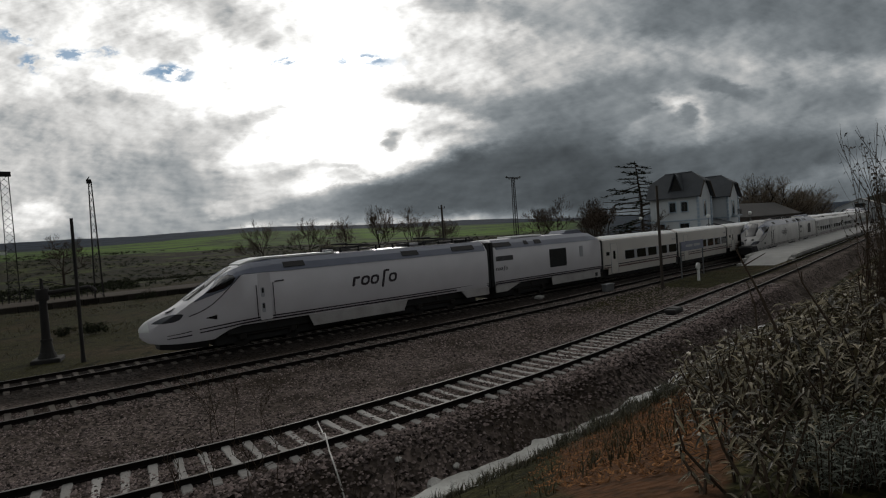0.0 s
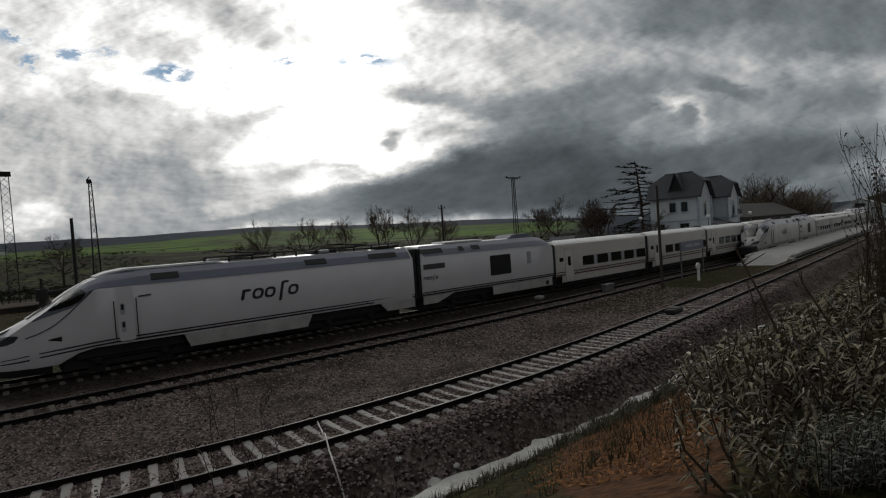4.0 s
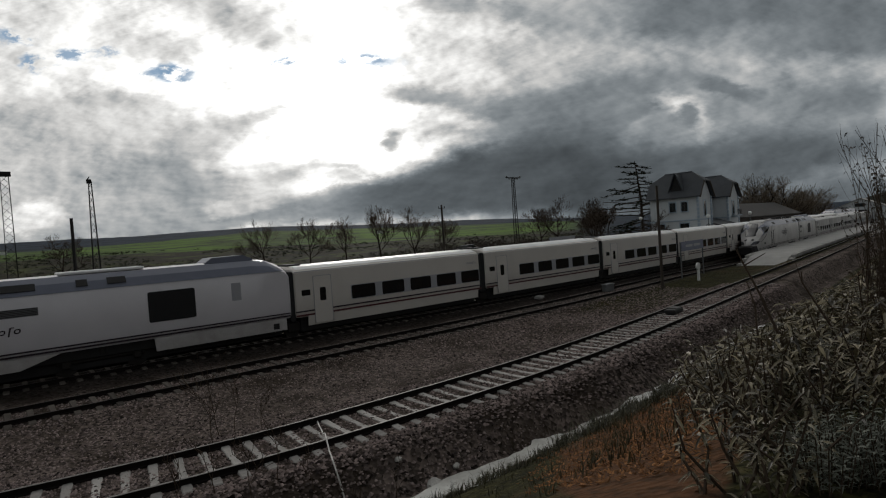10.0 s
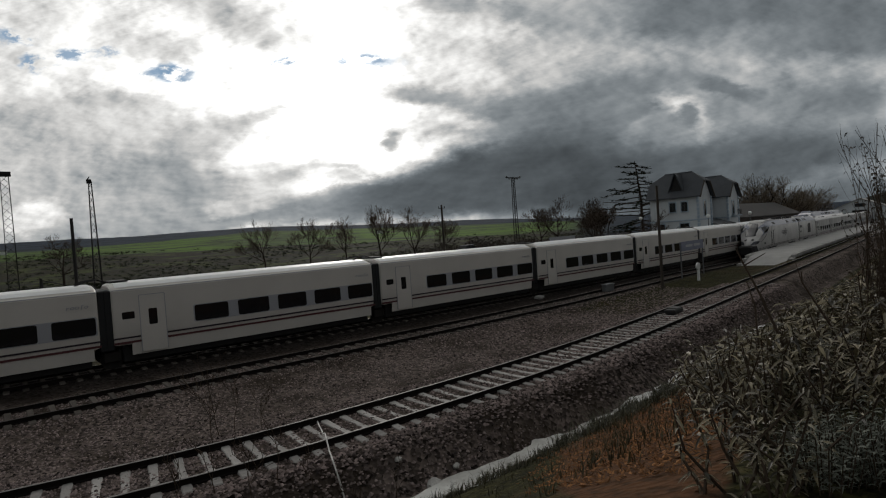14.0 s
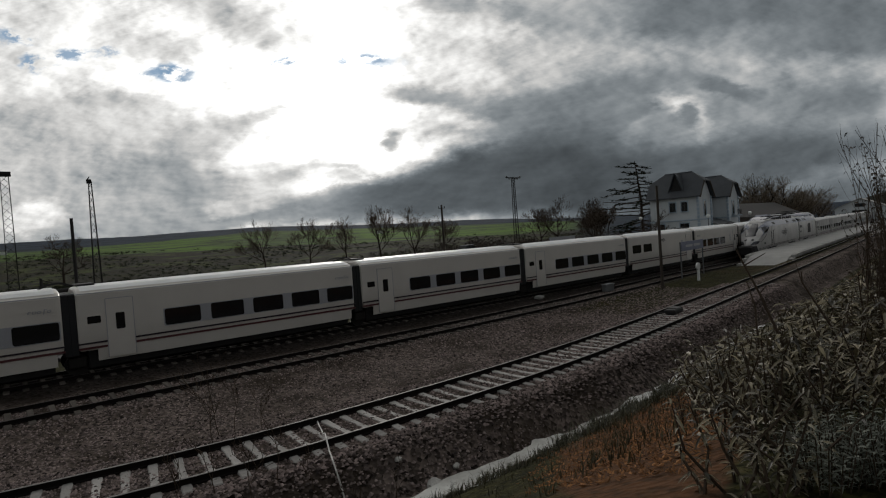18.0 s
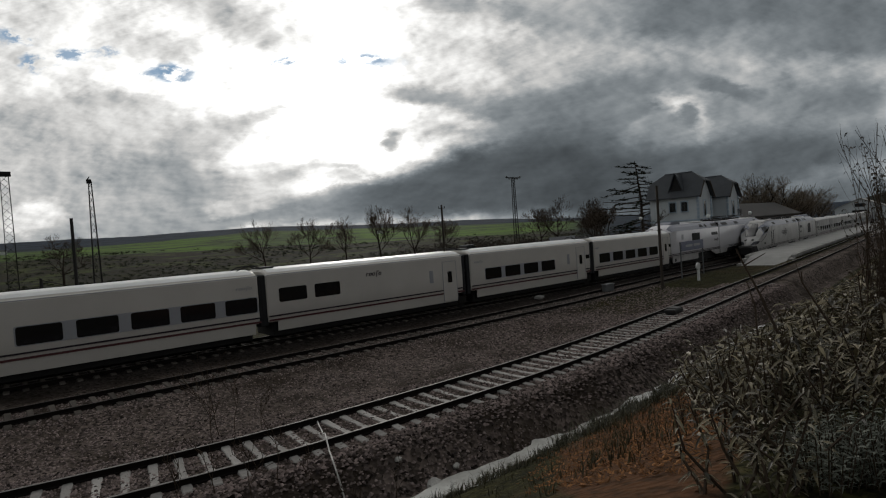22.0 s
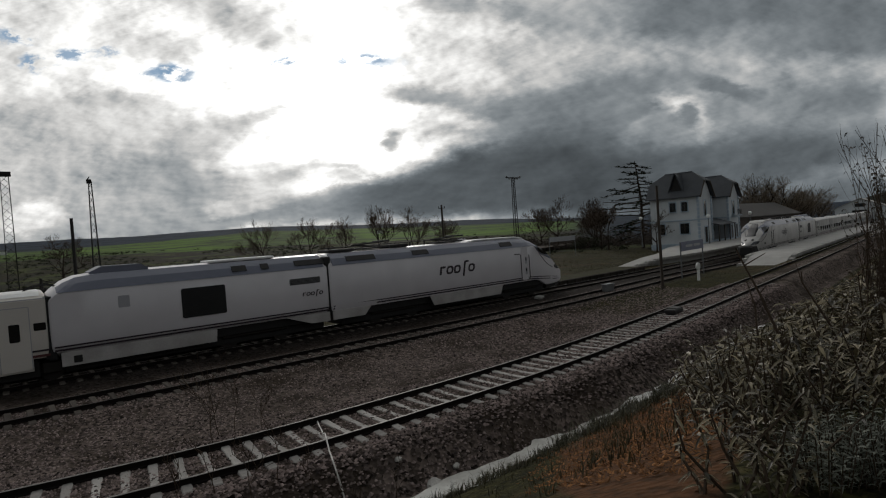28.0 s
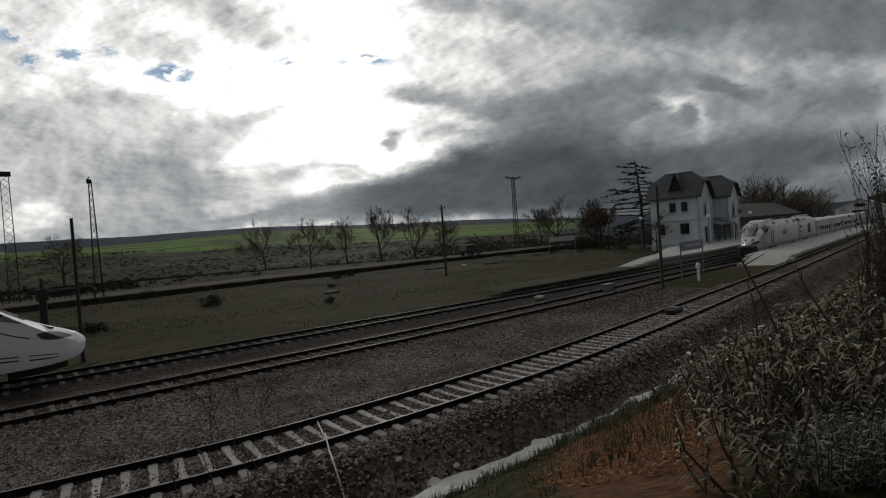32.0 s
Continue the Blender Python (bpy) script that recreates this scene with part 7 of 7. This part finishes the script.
def shrub(x, y, r, h, n, seed, size=1.0, label="dense shrub with long drooping grey-green leaves"):
    rnd = random.Random(seed)
    z = ground_z(x, y)
    t = thing("shrub", Matrix.Translation((x, y, z)), label, "shrub", "shrubs on the bank")
    st, lv = Geo(), Geo()
    for _ in range(max(6, int(n / 26))):
        a, rr = rnd.uniform(0, 6.28), r * math.sqrt(rnd.random())
        bx, by = math.cos(a) * rr, math.sin(a) * rr
        bz = ground_z(x + bx, y + by) - z
        hh = h * rnd.uniform(0.5, 1.1)
        top = Vector((bx + rnd.gauss(0, 0.22), by + rnd.gauss(0, 0.22), bz + hh))
        base = Vector((bx, by, bz - 0.05))
        mid = base.lerp(top, 0.5) + Vector((rnd.gauss(0, 0.08), rnd.gauss(0, 0.08), 0))
        st.tube(base, mid, 0.012, 0.009, 4, cap=False).tube(mid, top, 0.009, 0.004, 4, cap=False)
        for _ in range(26):
            f = rnd.uniform(0.12, 1.0)
            p = base.lerp(mid, f * 2) if f < 0.5 else mid.lerp(top, f * 2 - 1)
            b = rnd.uniform(0, 6.28)
            leaf_blade(lv, p, (math.cos(b), math.sin(b), rnd.uniform(-0.3, 1.1)), rnd.uniform(0.13, 0.28) * size, rnd.uniform(0.012, 0.026) * size, rnd)
    tagged(part("stem_thicket", st, M["stem"], t), kind="stuff")
    tagged(part("leaf_mass", lv, M["leaf"], t, "long drooping leaves"), kind="stuff")
    return t


def bank_shrubs():
    rnd = random.Random(17)
    k = 0
    x = 2.6
    while x < 34:
        step = lerp(0.62, 1.25, smoothstep(5, 26, x))
        y = 0.5
        while y < y_near(x) - 3.5:
            px, py = x + rnd.uniform(-0.3, 0.3), y + rnd.uniform(-0.3, 0.3)
            y += step * rnd.uniform(0.85, 1.2)
            d = math.hypot(px, py)
            v = y_near(px) - py
            if d < 3.4 or v < 3.6 or (px - 0.55) / max(py + 0.15, 0.1) < 1.72 + 0.35 * smoothstep(14, 26, px) + rnd.uniform(0.0, 0.12) or px / max(py, 0.1) > 11 or (d < 5.0 and px / max(py, 0.1) > 2.45):
                continue
            # the slope that turns away behind the shrubs is never looked upon
            h = min(0.85, 0.22 + 0.15 * (v - 3.4)) * (0.75 if d < 5 else 1.0)
            shrub(px, py, step * 0.62, h, 420 if d < 12 else 240, 500 + k, min(1.35, max(0.5, d / 9.5)))
            k += 1
        x += step
    return k


bank_shrubs()


def tall_shrub(x, y, h, seed, stems, wild=0.0, label="tall sparse shrub with dry curled leaves on thin stems"):
    rnd = random.Random(seed)
    z = ground_z(x, y)
    t = thing("tall_shrub", Matrix.Translation((x, y, z)), label, "shrub", "tall shrubs")
    g, lv = Geo(), Geo()

    def grow(p, d, ln, r, lev):
        q = Vector(p)
        d = Vector(d)
        for _ in range(4):
            d = (d + Vector((rnd.gauss(0, 0.09), rnd.gauss(-0.01, 0.06), 0.06))).normalized()
            e = q + d * ln / 4
            g.tube(q, e, r, r * 0.86, 5, cap=False)
            r *= 0.86
            q = e
            # browsed and wind-cut on the side of the line
            if x + q.x < 3.34 * (y + q.y) + wild or z + q.z > 5.50 + 0.12 * math.sin(9 * q.x):
                return
            if lev and rnd.random() < 0.8:
                grow(q, d + Vector((rnd.gauss(0, 0.30), rnd.gauss(0.03, 0.24), 0.12)), ln * rnd.uniform(0.35, 0.6), r * 0.65, lev - 1)
            if lev < 2 and rnd.random() < 0.5:
                leaf_blade(lv, q, (rnd.gauss(0, 1), rnd.gauss(0, 1), rnd.uniform(-0.5, 0.2)), rnd.uniform(0.025, 0.06), 0.008, rnd)
        for _ in range(2):
            leaf_blade(lv, q, (rnd.gauss(0, 1), rnd.gauss(0, 1), rnd.uniform(-0.3, 0.5)), rnd.uniform(0.025, 0.055), 0.010, rnd)

    for _ in range(stems):
        grow((rnd.gauss(0, 0.12), rnd.gauss(0, 0.12), -0.05), (rnd.gauss(0.05, 0.06), rnd.gauss(-0.05, 0.035), 1), h * rnd.uniform(0.6, 1.0), 0.011, 2)
    tagged(part("stem_thicket", g, M["stem"], t), kind="stuff")
    tagged(part("leaf_mass", lv, M["leaf_dry"], t, "small curled dry leaves"), kind="stuff")


M["leaf_dry"] = material("dry_leaf", (0.060, 0.042, 0.028), 0.8, 0, 0.35, 6, 40, 0.1, island=0.5)
for i, (x, y, h, n) in enumerate(((7.9, 2.02, 2.25, 6), (8.2, 1.98, 2.3, 6), (8.0, 1.84, 2.1, 6), (8.9, 2.16, 2.0, 6), (8.5, 2.1, 1.7, 8), (8.3, 2.0, 1.5, 9), (9.2, 2.2, 1.9, 8), (8.7, 2.05, 2.0, 6))):
    tall_shrub(x, y + 0.04, h, 71 + i, n)
for i, (x, y, h) in enumerate(((9.3, 4.2, 1.25), (10.2, 4.4, 1.1), (11.5, 4.2, 1.3), (8.4, 3.4, 1.1), (13, 5.2, 1.2), (10.0, 3.0, 1.2), (15, 5.8, 1.2), (12.4, 3.6, 1.2), (7.0, 2.6, 1.0), (6.4, 3.6, 0.9))):
    tall_shrub(x, y, h * 0.55, 90 + i, 1, -9.0, "single bare shrub stem leaning over the bank")


def bare_shrub(pts, r, label="long bare dark stem arching out of the shrubs"):
    """An arching leafless shoot with a few side twigs, from the ground to its tip."""
    rnd = random.Random(int(pts[-1][2] * 100))
    foot = Vector((pts[0][0] + 0.15, pts[0][1] - 0.12, ground_z(pts[0][0] + 0.15, pts[0][1] - 0.12) - 0.05))
    t = thing("bare_shrub", Matrix.Translation(foot), label, "shrub", "bare shrubs")
    g, line = Geo(), [Vector((0, 0, 0))] + [Vector(p) - foot for p in pts]
    n = len(line) - 1
    for i in range(n):
        g.tube(line[i], line[i + 1], lerp(r, r * 0.35, i / n), lerp(r, r * 0.35, (i + 1) / n), 6, cap=False)
        if i:
            side = Vector((rnd.gauss(0, 0.1), rnd.gauss(0, 0.12), rnd.uniform(0.05, 0.22)))
            g.tube(line[i], line[i] + side, r * 0.4, r * 0.2, 4, cap=False)
    part("stalk", g, M["stem"], t)


bare_shrub([(6.38, 2.43, 3.12), (6.42, 2.60, 3.50), (6.40, 2.71, 3.81), (6.37, 2.84, 4.12), (6.35, 2.91, 4.31)], 0.020)
bare_shrub([(6.27, 2.69, 3.10), (6.36, 2.75, 3.69), (6.36, 2.82, 3.94)], 0.015)
bare_shrub([(6.56, 1.98, 3.25), (6.57, 2.21, 3.66), (6.55, 2.35, 3.93), (6.56, 2.35, 4.04)], 0.016)


def spiky_plant(x, y, r, seed):
    """A grey-green cushion of upright shoots with short narrow leaves."""
    rnd = random.Random(seed)
    z = ground_z(x, y)
    t = thing("spiky_plant", Matrix.Translation((x, y, z)), "low grey-green plant with upright narrow leaves", "plant", "grey plants")
    st, lv = Geo(), Geo()
    for _ in range(46):
        a, q = rnd.uniform(0, 6.28), r * math.sqrt(rnd.random())
        base = Vector((math.cos(a) * q, math.sin(a) * q, ground_z(x + math.cos(a) * q, y + math.sin(a) * q) - z - 0.03))
        top = base + Vector((math.cos(a) * 0.07, math.sin(a) * 0.07, rnd.uniform(0.22, 0.40)))
        st.tube(base, top, 0.005, 0.003, 4, cap=False)
        for k in range(16):
            b = k * 2.4
            p = base.lerp(top, 0.15 + 0.85 * k / 16)
            leaf_blade(lv, p, (math.cos(b) * 0.8, math.sin(b) * 0.8, 1.4), rnd.uniform(0.05, 0.085), 0.006, rnd)
    tagged(part("stem_thicket", st, M["stem"], t), kind="stuff")
    tagged(part("leaf_mass", lv, M["leaf_grey"], t, "narrow grey-green leaves"), kind="stuff")


M["leaf_grey"] = material("grey_leaf", (0.150, 0.160, 0.125), 0.75, 0, 0.3, 6, 40, 0.1, island=0.4)
for i, (x, y) in enumerate(((4.06, 1.26), (4.25, 1.10), (3.84, 1.32), (4.45, 1.30), (4.05, 1.00))):
    spiky_plant(x, y, 0.22, 140 + i)


def farm_building(x, y, w, d, h, label):
    z = ground_z(x, y)
    t = thing("farm_building", Matrix.Translation((x, y, z)), label, "building", "far farm buildings")
    part("wall", Geo().box((0, 0, h / 2 - 1), (w, d, h + 2)), M["white_paint"], t)
    part("roof", Geo().loft([[Vector((a, -d * 0.55, h)), Vector((a, 0, h + d * 0.22)), Vector((a, d * 0.55, h))] for a in (-w * 0.52, w * 0.52)]), M["shed_roof"], t)


farm_building(-4.0, 1420.0, 26, 14, 7, "small white farm building in the green fields")
farm_building(560.0, 905.0, 12, 9, 5, "tiny pale farm building far off in the fields")


motions()
